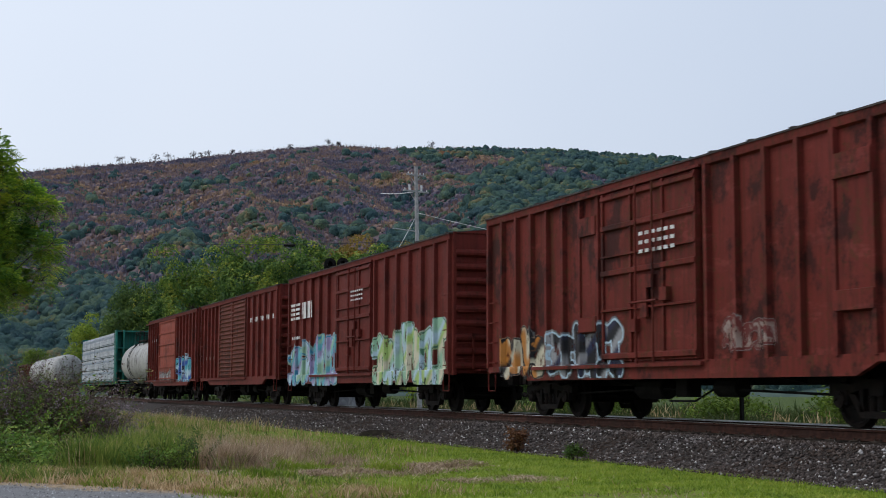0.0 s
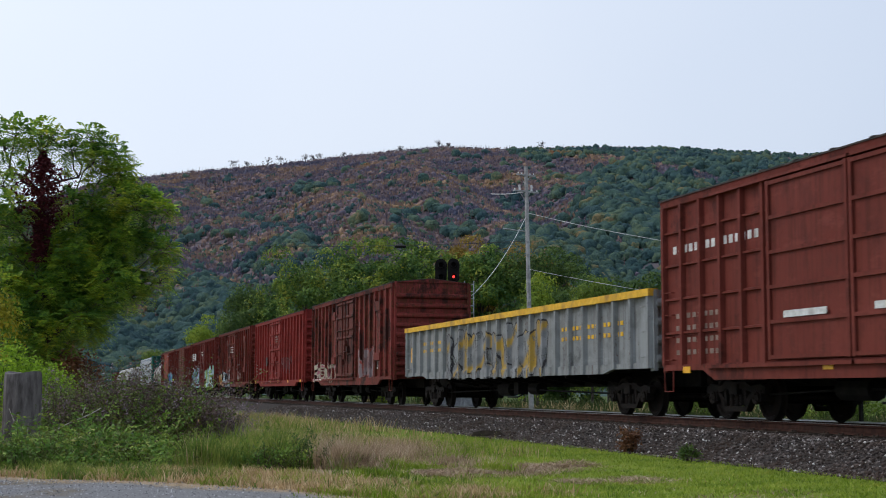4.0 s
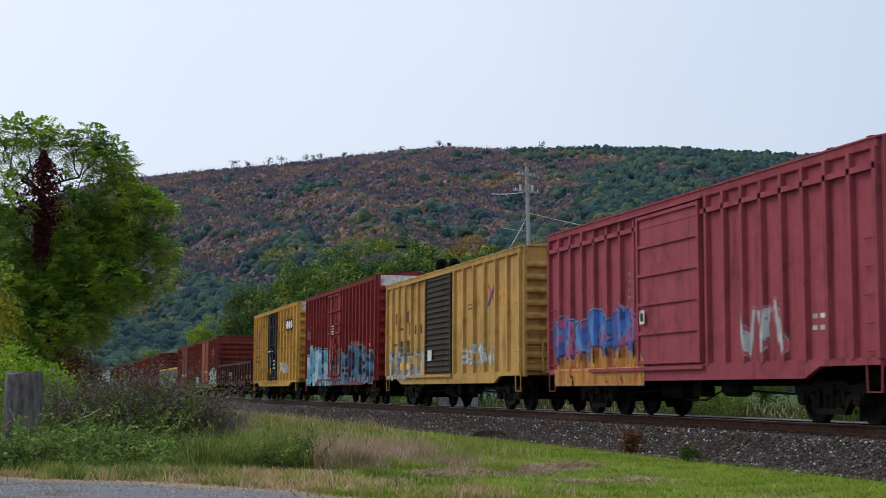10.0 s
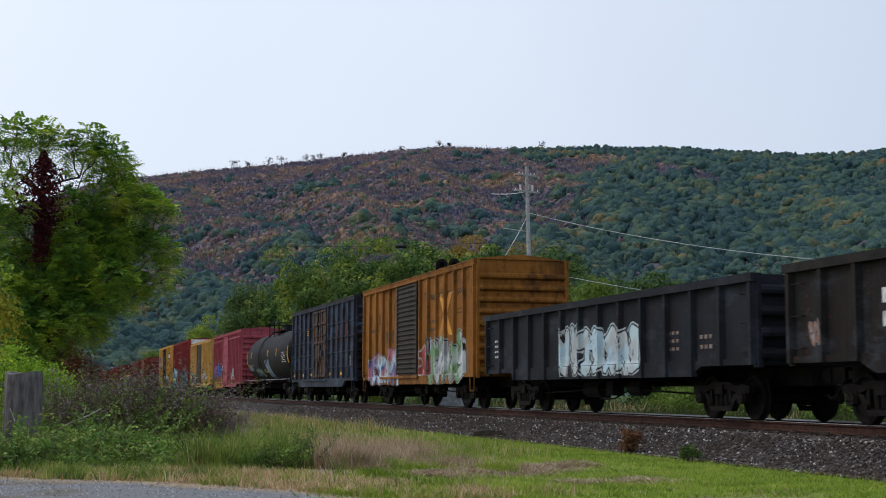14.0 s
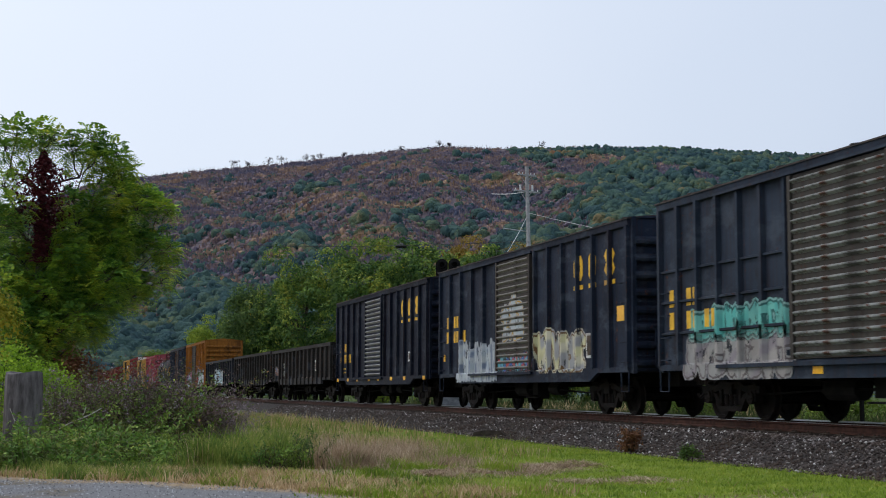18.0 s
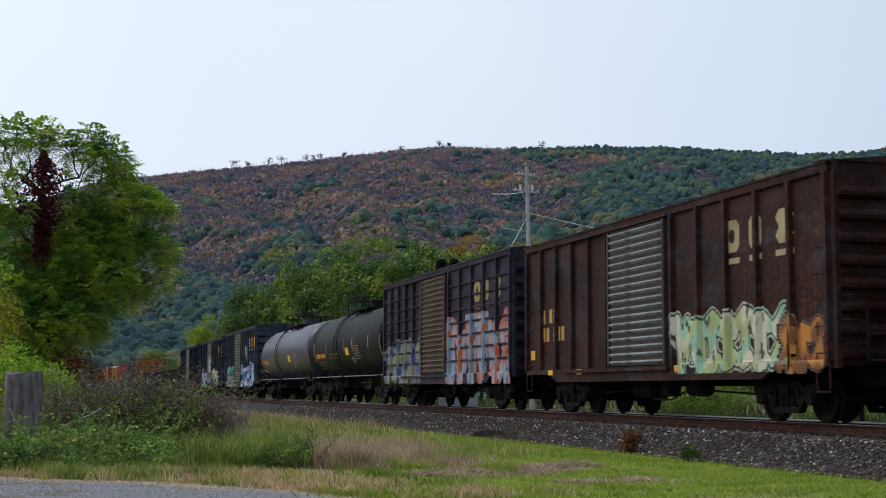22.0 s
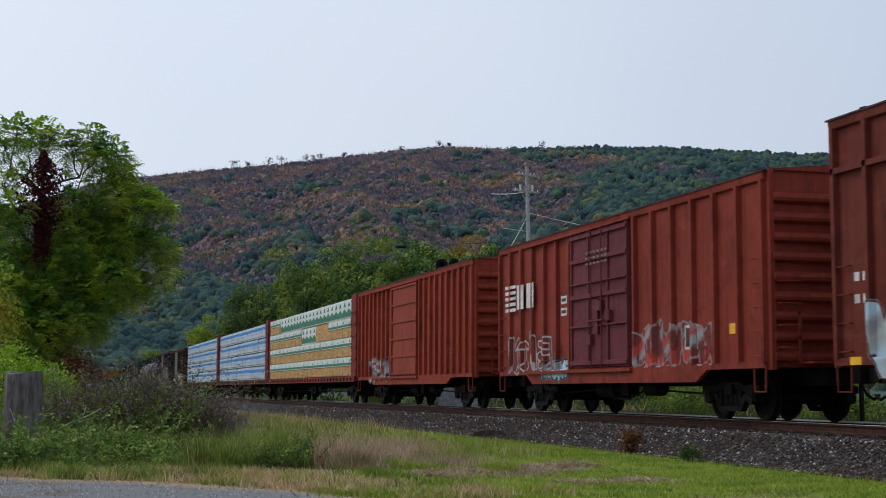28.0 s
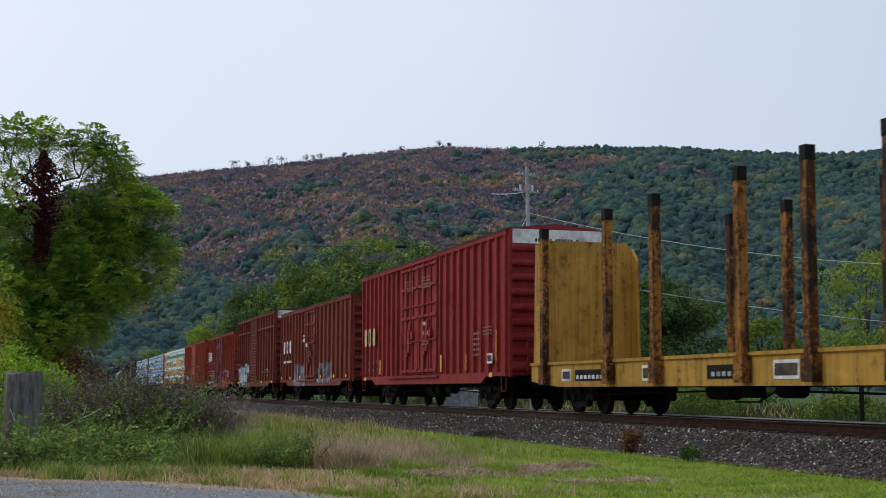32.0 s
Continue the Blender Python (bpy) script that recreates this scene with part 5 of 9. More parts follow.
def ridge_tree(b, h, seed):
    """A lone thin tree against the sky."""
    rnd = random.Random(seed)
    p = hill_point(np.array(b), np.array(1246.0))
    t = thing("ridge_tree", "lone thin-crowned tree on the skyline of the ridge", "tree", "trees on the ridge", pose(*p))
    s = Shape()
    s.tube((0, 0, -1), (rnd.uniform(-0.4, 0.4), 0, h * 0.75), 0.22, 0.1, 5)
    for k in range(9):
        z = h * rnd.uniform(0.35, 0.7)
        a = rnd.uniform(0, math.tau)
        s.tube((0, 0, z), (h * 0.32 * math.cos(a), h * 0.32 * math.sin(a), z + h * rnd.uniform(0.12, 0.32)), 0.1, 0.04, 4)
    part("trunk", s, TWIG, t)
    C = np.array([[h * 0.34 * rnd.gauss(0, 0.8), h * 0.34 * rnd.gauss(0, 0.8), h * rnd.uniform(0.25, 0.95)] for k in range(24)])
    P = (C[:, None] + RNG.normal(0, 0.5, (24, 16, 3))).reshape(-1, 3)
    part("crown", leaf_cloud(P, 0.34, TWIG, "crown"), None, t)


for k, (b, h) in enumerate(((-8.65, 8), (-8.1, 6), (-7.25, 8), (-6.7, 7.5), (-5.7, 6.5), (-5.4, 5), (-5.1, 6), (-4.1, 4.5), (-1.75, 4.5), (-0.15, 6.5), (0.25, 4.5), (4.15, 6.5))):
    ridge_tree(b, h, k)


# ---- pole, wires, signal, cabinet ----
POLEWOOD = speckled("weathered_pole_wood", (0.26, 0.255, 0.25), (0.42, 0.41, 0.4), 5, 0.9, 0, 0.5)
INSUL = speckled("pale_insulator", (0.5, 0.5, 0.5), (0.7, 0.7, 0.7), 9, 0.4)
WIRE = speckled("weathered_cable", (0.03, 0.03, 0.03), (0.06, 0.06, 0.06), 3, 0.6)
PALEWIRE = speckled("bright_aluminium_cable", (0.45, 0.45, 0.46), (0.65, 0.65, 0.66), 1.2, 0.5, 0.4)


def view_point(px, py, depth):
    """A place given by its bearing and rise from the resting view, and its depth."""
    p, a = radians(5.83), radians(15.95)
    u, r = (441 - py) / 2460.4, (px - 784) / 2460.4
    fw, z = math.cos(p) - u * math.sin(p), math.sin(p) + u * math.cos(p)
    k = depth / fw
    return Vector(((fw * math.cos(a) - r * math.sin(a)) * k, -(fw * math.sin(a) + r * math.cos(a)) * k, z * k + EYE[2]))


def hang(s, a, b, sag, r, n=14):
    pts = []
    for k in range(n + 1):
        t = k / n
        p = a.lerp(b, t)
        p.z -= sag * 4 * t * (1 - t)
        pts.append(p)
    return s.path(pts, r, 5)


def utility_pole():
    x, y, top = 61.4, -21.65, 11.12
    t = thing("utility_pole", "weathered grey wooden utility pole with crossarms", "utility pole", m=pose(x, y, GROUND_Z))
    H = top - GROUND_Z
    s = Shape()
    s.tube((-0.1, -0.22, -0.3), (0, 0, H), 0.125, 0.085, 12)
    part("pole", s, POLEWOOD, t)
    for z, w in ((H - 0.42, 0.55), (H - 1.2, 0.75)):
        a = Shape().box(-0.05, 0.05, -w, w, z - 0.035, z + 0.035)
        arm = part("crossarm", a, POLEWOOD, t, m=pose(0, 0, 0, 0, 0, 20))
        for k in (-w + 0.08, -w * 0.45, w * 0.45, w - 0.08):
            part("insulator", Shape().tube((0, k, z + 0.035), (0, k, z + 0.13), 0.028, 0.02, 8), INSUL, arm)
        b = Shape()
        for k in (-0.35, 0.35):
            b.tube((0.08, k, z), (0.08, 0, z - 0.4), 0.02, sides=5)
        part("brace", b, GALV, arm)
    for k in range(3):
        part("fuse", Shape().tube((0.2, -0.35 + 0.3 * k, H - 1.2), (0.22, -0.35 + 0.3 * k, H - 0.85), 0.05, sides=7), INSUL, t)
    part("bracket", Shape().tube((0, 0, H - 3.1), (0, 1.15, H - 3.0), 0.03, sides=6), GALV, t)
    return Vector((x, y, top))


pole_top = utility_pole()


def wire(label, a, b, sag, r, mat):
    tagged(new("overhead_wire", hang(Shape(), a, b, sag, r).mesh("overhead_wire", mat)), label, "wire", "overhead wires")


at_pole = lambda drop: Vector((61.4, -21.65, 11.12 - drop))
wire("thin dark overhead cable with a splice case", at_pole(3.55), view_point(60, 412, 88), 0.55, 0.014, WIRE)
wire("pale overhead cable sagging from the pole", at_pole(2.2), view_point(1900, 470, 50), 0.75, 0.011, PALEWIRE)
wire("pale overhead cable sagging from the pole", at_pole(4.85), view_point(1900, 590, 52), 0.45, 0.009, PALEWIRE)
wire("pale guy cable running from the pole down to the signal", at_pole(2.4), view_point(836, 524, 59.5), 0.35, 0.012, PALEWIRE)
wire("pale cable end at the crossarm", at_pole(1.2), view_point(870, 343, 72), 0.06, 0.022, PALEWIRE)
wire("thin dark high overhead cable", at_pole(0.5), view_point(1500, 395, 60), 0.5, 0.008, WIRE)
wire("thin dark high overhead cable", at_pole(2.7), view_point(150, 372, 90), 0.4, 0.008, WIRE)
splice = thing("splice_case", "black cable splice case hanging on a wire", "cable splice", m=Matrix.Translation(view_point(710, 437, 71.3)) @ pose(0, 0, 0, 0, 0, 72))
part("case", Shape().lathe([(-0.3, 0.0), (-0.28, 0.05), (-0.2, 0.075), (0.2, 0.075), (0.28, 0.05), (0.3, 0.0)], "x", 10), BLACK, splice, smooth=True)


def rail_signal():
    x, y = 57.6, -16.85
    t = thing("railway_signal", "two-headed black railway signal on a galvanised mast, showing red", "signal", m=pose(x, y, GROUND_Z, 0, 0, 180 - 15))
    # local +x looks towards the camera
    Z = lambda v: v - GROUND_Z
    s = Shape()
    s.tube((0, -0.1, 0), (0, -0.1, Z(5.25)), 0.1, sides=12)
    part("mast", s, GALV, t)
    part("mast", Shape().tube((0.05, 0.18, 0), (0.05, 0.18, Z(5.25)), 0.075, sides=10), GALV, t)
    part("junction_box", Shape().box(-0.35, 0.35, -0.55, 0.5, 0, 1.3), GALV, t)
    for yy, back in ((0.12, 0), (-0.42, 0.28)):
        hd = Shape()
        pts = [(yy + 0.26 * math.cos(a), Z(5.72) + (0.28 if math.sin(a) >= 0 else -0.28) + 0.26 * math.sin(a)) for a in [math.tau * k / 24 for k in range(24)]]
        hd.prism(pts, 0.1 - back, 0.14 - back, "x")
        head = part("signal_head", hd, BLACK, t)
        for k in (0.26, -0.26):
            part("hood", Shape().lathe([(0.13 - back, 0.1), (0.42 - back, 0.115), (0.42 - back, 0.125), (0.13 - back, 0.125)], "x", 14, (0, yy, Z(5.72) + k)), BLACK, head)
        part("lamp_case", Shape().box(-0.2 - back, 0.1 - back, yy - 0.15, yy + 0.15, Z(5.3), Z(6.12)), BLACK, head)
    m, n, l, b = material("lit_red_lens", 0.3)
    b.inputs["Base Color"].default_value = (0.6, 0.02, 0.02, 1)
    b.inputs["Emission Color"].default_value = (1, 0.06, 0.05, 1)
    b.inputs["Emission Strength"].default_value = 1.6
    part("lens", Shape().lathe([(0.16, 0.0), (0.155, 0.04), (0.14, 0.06)], "x", 14, (0, 0.12, Z(5.72) - 0.26)), m, t, "lit red lens")
    bk = Shape()
    for z in (Z(5.15), Z(4.75), Z(4.2), Z(3.6)):
        bk.path([(0, 0.6, z), (0, -0.55, z)], 0.03)
    for yy in (0.6, -0.55):
        bk.path([(0, yy, Z(3.6)), (0, yy, Z(5.2))], 0.03)
    bk.path([(-0.5, -0.6, Z(4.2)), (-0.5, 0.9, Z(4.2))], 0.03)
    part("bracket", bk, GALV, t)
    ld = Shape()
    for yy in (0.6, 1.0):
        ld.tube((-0.1, yy, 0.2), (-0.1, yy, Z(5.3)), 0.025, sides=6)
    z = 0.5
    while z < Z(5.3):
        ld.tube((-0.1, 0.6, z), (-0.1, 1.0, z), 0.016, sides=5)
        z += 0.31
    part("ladder", ld, GALV, t)
    pl = part("number_plate", Shape().box(0.14, 0.16, -0.02, 0.5, Z(4.83), Z(5.1)), BLACK, t, "black plate with white numerals")
    cu = bpy.data.curves.new("numerals", "FONT")
    cu.body, cu.size, cu.align_x, cu.align_y, cu.extrude = "410", 0.24, "CENTER", "CENTER", 0.003
    tmp = bpy.data.objects.new("numerals", cu)
    scene.collection.objects.link(tmp)
    me = bpy.data.meshes.new_from_object(tmp.evaluated_get(bpy.context.evaluated_depsgraph_get()))
    bpy.data.objects.remove(tmp)
    me.materials.clear()
    me.materials.append(WHITE)
    part("numerals", me, None, pl, m=Matrix.Translation((0.168, 0.24, Z(4.965))) @ Matrix(((0, 0, 1, 0), (1, 0, 0, 0), (0, 1, 0, 0), (0, 0, 0, 1))))


rail_signal()
cab = thing("equipment_cabinet", "grey steel trackside equipment cabinet", "cabinet", m=pose(59.4, -17.95, GROUND_Z, 0, 0, -18))
part("body", Shape().box(-0.4, 0.4, -0.62, 0.62, 0.05, 1.12), GALV, cab)
part("lid", Shape().prism([(-0.45, 1.12), (0.45, 1.12), (0.45, 1.16), (0, 1.2), (-0.45, 1.16)], -0.66, 0.66), GALV, cab)
part("door", Shape().box(-0.43, -0.4, -0.55, 0.55, 0.12, 1.06), GALV, cab)
part("base", Shape().box(-0.42, 0.42, -0.6, 0.6, -0.1, 0.05), STEEL, cab)
post = thing("marker_post", "thin dark steel trackside marker post", "post", m=pose(26.7, -17.1, GROUND_Z))
part("post", Shape().box(-0.04, 0.04, -0.035, 0.035, -0.2, 1.75), BLACK, post)
part("cap", Shape().box(-0.05, 0.05, -0.05, 0.05, 1.75, 1.79), BLACK, post)
frag = thing("broken_sleeper", "piece of a broken dark sleeper on the stones", "timber", m=pose(33.2, -10.7, -0.55, 4, 3, 60))
part("timber", Shape().prism([(-0.4, 0), (0.42, 0), (0.36, 0.09), (0.1, 0.13), (-0.3, 0.1)], -0.1, 0.1), TIEWOOD, frag)
pebble = thing("pale_stone", "small pale stone lying in dead grass", "stone", m=pose(22.3, -5.05, GROUND_Z + 0.05, 0, 0, 30))
part("stone", Shape().lathe([(-0.06, 0.0), (-0.05, 0.07), (0.0, 0.11), (0.05, 0.09), (0.075, 0.0)], "z", 9), speckled("chalky_stone", (0.4, 0.39, 0.37), (0.6, 0.58, 0.56), 9, 0.8), pebble)
bush("shrub", "withered brown dock plant on the stones", 24.6, -10.75, 0.2, 0.42, LEAF_RUST, 14, 60, 0.03, 0.07)
bush("shrub", "small green weed at the edge of the stones", 21.4, -10.4, 0.16, 0.2, LEAF_DARK, 8, 40, 0.03, 0.06)
# ---- the train: running gear shared by all cars ----
WHEEL_R, AXLE = 0.44, 0.88
wheel_prof = [(0.0, 0.0), (0.0, 0.13), (0.03, 0.15), (0.05, 0.34), (0.0, 0.36), (0.0, 0.40), (0.0, 0.47), (0.03, 0.48), (0.035, 0.44), (0.13, 0.432), (0.135, 0.37), (0.09, 0.34), (0.1, 0.16), (0.14, 0.13), (0.14, 0.0)]


def wheelset_mesh():
    s = Shape()
    for side in (1, -1):
        s.lathe([(side * (0.68 + a), r) for a, r in wheel_prof], "y", 22)
    s.tube((0, -1.05, 0), (0, 1.05, 0), 0.075, sides=10)
    for side in (1, -1):
        s.tube((0, side * 0.98, 0), (0, side * 1.12, 0), 0.13, sides=10)
        for k in range(3):
            a = math.tau * k / 3
            s.tube((0.07 * math.cos(a), side * 1.12, 0.07 * math.sin(a)), (0.07 * math.cos(a), side * 1.14, 0.07 * math.sin(a)), 0.02, sides=5)
    return s.mesh("wheelset", STEEL)


def sideframe_shape():
    """A cast truck side: arched top chord, sagging bottom, spring window, pedestals."""
    s = Shape()
    for side in (1, -1):
        y0, y1 = side * 0.93, side * 1.07
        top = [(-1.18, 0.52), (-1.18, 0.66), (-0.95, 0.70), (-0.62, 0.66), (-0.4, 0.74), (0.4, 0.74), (0.62, 0.66), (0.95, 0.70), (1.18, 0.66), (1.18, 0.52), (0.7, 0.52), (0.4, 0.60), (-0.4, 0.60), (-0.7, 0.52)]
        s.prism(top, y0, y1)
        low = [(-0.72, 0.52), (-0.55, 0.52), (-0.34, 0.27), (0.34, 0.27), (0.55, 0.52), (0.72, 0.52), (0.42, 0.17), (-0.42, 0.17)]
        s.prism(low, y0, y1)
        for c in (-0.44, 0.36):
            s.box(c, c + 0.09, y0, y1, 0.26, 0.62)
        for c in (-AXLE, AXLE):
            s.box(c - 0.17, c + 0.17, y0 - side * 0.01, y1 + side * 0.02, 0.36, 0.58)
        for k in range(3):
            s.tube((-0.2 + 0.2 * k, side * 1.0, 0.28), (-0.2 + 0.2 * k, side * 1.0, 0.5), 0.075, sides=8)
    s.box(-0.3, 0.3, -1.02, 1.02, 0.48, 0.62)
    s.box(-0.17, 0.17, -1.12, 1.12, 0.5, 0.7)
    for c in (-0.5, 0.5):
        s.box(c - 0.06, c + 0.06, -0.8, 0.8, 0.32, 0.44)
    return s


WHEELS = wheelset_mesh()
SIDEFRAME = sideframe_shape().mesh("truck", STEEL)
coupler_shape = Shape()
coupler_shape.box(0, 0.62, -0.09, 0.09, 0.78, 0.94)
coupler_shape.box(0.55, 0.86, -0.16, 0.14, 0.70, 1.0)
coupler_shape.box(0.78, 0.96, 0.02, 0.18, 0.72, 0.98)
coupler_shape.path([(0.1, 0.3, 0.78), (0.35, 0.3, 0.5), (0.7, 0.22, 0.42), (0.95, 0.15, 0.5)], 0.03)
COUPLER = coupler_shape.mesh("coupler", STEEL)
CROSSBEARER = Shape().prism([(-1.4, 0), (1.4, 0), (1.4, -0.12), (0.3, -0.3), (-0.3, -0.3), (-1.4, -0.12)], 0, 0.08, "x").mesh("crossbearer", BLACK)
WINCH = Shape().prism([(0, 0.98), (0.14, 0.98), (0.17, 1.1), (-0.03, 1.1)], 1.5, 1.55).mesh("winch", speckled("rusty_winch_iron", (0.045, 0.018, 0.014), (0.09, 0.032, 0.024), 6))
wheelsets = []
train = []


def running_gear(car, length, inset, stretch=0.0):
    """Two trucks with two wheelsets each, and a coupler at each end."""
    for side in (1, -1):
        tr = part("truck", SIDEFRAME, None, car, "sooty cast-steel truck", m=pose(side * (length / 2 - inset), 0, 0))
        for a in (AXLE, -AXLE):
            w = part("wheelset", WHEELS, None, tr, m=pose(a, 0, WHEEL_R))
            wheelsets.append((w, a))
        part("coupler", COUPLER, None, car, m=pose(side * (length / 2 + stretch), 0, 0, 0, 0, 0 if side > 0 else 180))


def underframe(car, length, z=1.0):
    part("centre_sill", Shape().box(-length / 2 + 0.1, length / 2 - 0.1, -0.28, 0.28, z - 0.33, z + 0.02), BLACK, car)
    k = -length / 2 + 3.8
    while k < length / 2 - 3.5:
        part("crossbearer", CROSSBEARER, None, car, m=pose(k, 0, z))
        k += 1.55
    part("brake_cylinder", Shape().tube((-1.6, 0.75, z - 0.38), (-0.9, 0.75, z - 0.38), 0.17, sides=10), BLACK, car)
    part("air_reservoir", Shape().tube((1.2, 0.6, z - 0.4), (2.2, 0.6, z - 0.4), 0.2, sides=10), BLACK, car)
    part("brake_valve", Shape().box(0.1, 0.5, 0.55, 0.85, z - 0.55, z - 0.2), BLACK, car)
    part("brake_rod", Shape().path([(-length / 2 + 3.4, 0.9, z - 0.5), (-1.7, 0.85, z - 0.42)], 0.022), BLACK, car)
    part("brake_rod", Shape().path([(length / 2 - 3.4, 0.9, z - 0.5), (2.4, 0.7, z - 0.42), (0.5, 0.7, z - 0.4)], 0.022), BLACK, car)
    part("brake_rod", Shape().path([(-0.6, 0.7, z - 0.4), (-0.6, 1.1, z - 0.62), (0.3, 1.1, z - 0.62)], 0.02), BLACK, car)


def ladder(car, x, y, z0, z1, n, mat, width=0.42, label=""):
    s = Shape()
    side = 1 if y > 0 else -1
    if n <= 5:
        g = Shape().path([(x - width / 2, y, 0), (x - width / 2, y + side * 0.07, 0), (x + width / 2, y + side * 0.07, 0), (x + width / 2, y, 0)], 0.013, 5).mesh("grab_iron", mat)
        for k in range(n):
            part("grab_iron", g, None, car, label, m=pose(0, 0, z0 + (z1 - z0) * k / max(1, n - 1)))
        return
    for k in range(n):
        z = z0 + (z1 - z0) * k / max(1, n - 1)
        s.path([(x - width / 2, y, z), (x - width / 2, y + side * 0.07, z), (x + width / 2, y + side * 0.07, z), (x + width / 2, y, z)], 0.013, 5)
    if n > 3:
        for q in (-1, 1):
            s.box(x + q * width / 2 - 0.02, x + q * width / 2 + 0.02, y, y + side * 0.04, z0 - 0.1, z1 + 0.1)
    part("ladder", s, mat, car, label)


def marks(car, name, rects, mat, y=1.462, label=""):
    """Flat painted blocks on the near side: (x0, x1, z0, z1), each a part."""
    for x0, x1, z0, z1 in rects:
        pl = part(name, Shape().box(x0, x1, y, y + 0.006, z0, z1), mat, car, label)
        if name == "placard" and mat is WHITE:
            part("placard_field", Shape().box(x0 + 0.05, x1 - 0.05, y, y + 0.01, z0 + 0.06, z1 - 0.06), DARKINK, pl)


def end_sheet(car, length, width, z0, z1, ribs, mat, tall_top=0.0):
    """Pressed-steel ends with horizontal bulges."""
    for side in (1, -1):
        s = Shape()
        prof = [(0.0, z0)]
        step = (z1 - tall_top - z0) / ribs
        for k in range(ribs):
            a = z0 + k * step
            prof += [(0.0, a + step * 0.2), (0.115, a + step * 0.34), (0.13, a + step * 0.5), (0.115, a + step * 0.66), (0.0, a + step * 0.8)]
        prof += [(0.0, z1)]
        x = side * length / 2
        pts = [(x + side * (p - 0.03), z) for p, z in prof] + [(x - side * 0.12, z1), (x - side * 0.12, z0)]
        s.prism(pts, -width + 0.06, width - 0.06)
        part("end_panel", s, mat, car)
        for q in (1, -1):
            part("corner_post", Shape().box(x - side * 0.14, x + side * 0.05, q * (width - 0.09), q * (width + 0.004), z0 - 0.05, z1), mat, car)


def boxcar(front, length, height, mat, label, doors, posts=(6, 6), door_mat=None, door_style="plug", hribs=(), roof_mat=None,
           end_mat=None, ribs=9, eave=None, sill=(1.9, 0.78), rail_mat=None, white_end=False, inset=2.35, belt=None, ridge_mat=None, group="train of freight cars"):
    """A freight boxcar; distances along the side run from its leading end."""
    height += 0.07
    car = thing("boxcar", label, "boxcar", group)
    train.append((car, front - length / 2))
    hw, h2 = 1.46, length / 2
    end_mat, roof_mat, rail_mat = end_mat or mat, roof_mat or ROOF, rail_mat or mat
    X = lambda d: h2 - d
    part("body", Shape().box(-h2 + 0.1, h2 - 0.1, -hw, hw, 1.0, height - 0.05), mat, car)
    # sills and the rail under the eave
    cut, low = sill
    for q in (1, -1):
        y0, y1 = q * (hw - 0.02), q * (hw + 0.075)
        part("side_sill", Shape().prism([(-h2 + 0.12, 1.10), (h2 - 0.12, 1.10), (h2 - 0.12, 0.98), (h2 - cut, 0.98), (h2 - cut - 0.5, low), (-h2 + cut + 0.5, low), (-h2 + cut, 0.98), (-h2 + 0.12, 0.98)], y0, y1), mat, car)
        part("eave_rail", Shape().prism([(q * hw, height - 0.2), (q * (hw + 0.07), height - 0.17), (q * (hw + 0.09), height - 0.02), (q * hw, height)], -h2 + 0.05, h2 - 0.05, "x"), rail_mat, car)
    # roof: a low gable with raised seams
    r = Shape()
    r.prism([(-hw - 0.11, height - 0.03), (-hw - 0.11, height + 0.0), (0, height + 0.16), (hw + 0.11, height + 0.0), (hw + 0.11, height - 0.03), (0, height + 0.08)], -h2, h2, "x")
    k = -h2 + 0.15
    while k < h2:
        r.prism([(-hw - 0.12, height), (0, height + 0.16), (hw + 0.12, height), (hw + 0.12, height + 0.02), (0, height + 0.185), (-hw - 0.12, height + 0.02)], k, k + 0.12, "x")
        k += 1.19
    part("roof", r, roof_mat, car)
    end_sheet(car, length, hw, 1.0, height + 0.02, ribs, end_mat, 0.35)
    for side in (1, -1):
        part("end_gable", Shape().prism([(-hw, height), (hw, height), (0, height + 0.15)], side * (h2 - 0.06), side * (h2 + 0.02), "x"), end_mat, car)
    if white_end:
        for side in (1, -1):
            part("end_band", Shape().box(side * (h2 - 0.02), side * (h2 + 0.02), -hw + 0.02, hw - 0.02, height - 0.42, height - 0.01), WHITE, car, "white band across the top of the end")
        for k in range(15):
            if k not in (6, 13):
                part("stencil_bar", Shape().box(-h2 - 0.026, -h2 - 0.02, 0.62 - 0.09 * k, 0.68 - 0.09 * k, height - 0.36, height - 0.27), DARKINK, car)
    # vertical side posts
    d0, d1 = doors[0][0], doors[-1][1]
    spots = [0.14 + (d0 - 0.35) * i / posts[0] for i in range(posts[0] + 1)] + [d1 + 0.2 + (length - d1 - 0.34) * i / posts[1] for i in range(posts[1] + 1)]
    for d in spots:
        x = X(d)
        for q in (1, -1):
            p = Shape()
            p.prism([(x - 0.064, q * hw), (x - 0.05, q * (hw + 0.1)), (x + 0.05, q * (hw + 0.1)), (x + 0.064, q * hw)], 1.08, height - 0.16, "z")
            part("side_post", p, mat, car)
    for z in hribs:
        for a, b in ((0.12, d0 - 0.1), (d1 + 0.1, length - 0.12)):
            part("belt_rail", Shape().prism([(1.40, z - 0.05), (hw + 0.06, z - 0.02), (hw + 0.06, z + 0.02), (1.40, z + 0.05)], X(b), X(a), "x"), mat, car)
    if belt:
        for q in (1, -1):
            part("belt_rail", Shape().box(-h2 + 0.1, h2 - 0.1, q * hw, q * (hw + 0.1), belt, belt + 0.1), mat, car)
    # doors
    zt, zb = height - 0.22, 1.12
    for j, (a, b) in enumerate(doors):
        x0, x1, y = X(b), X(a), hw + 0.09
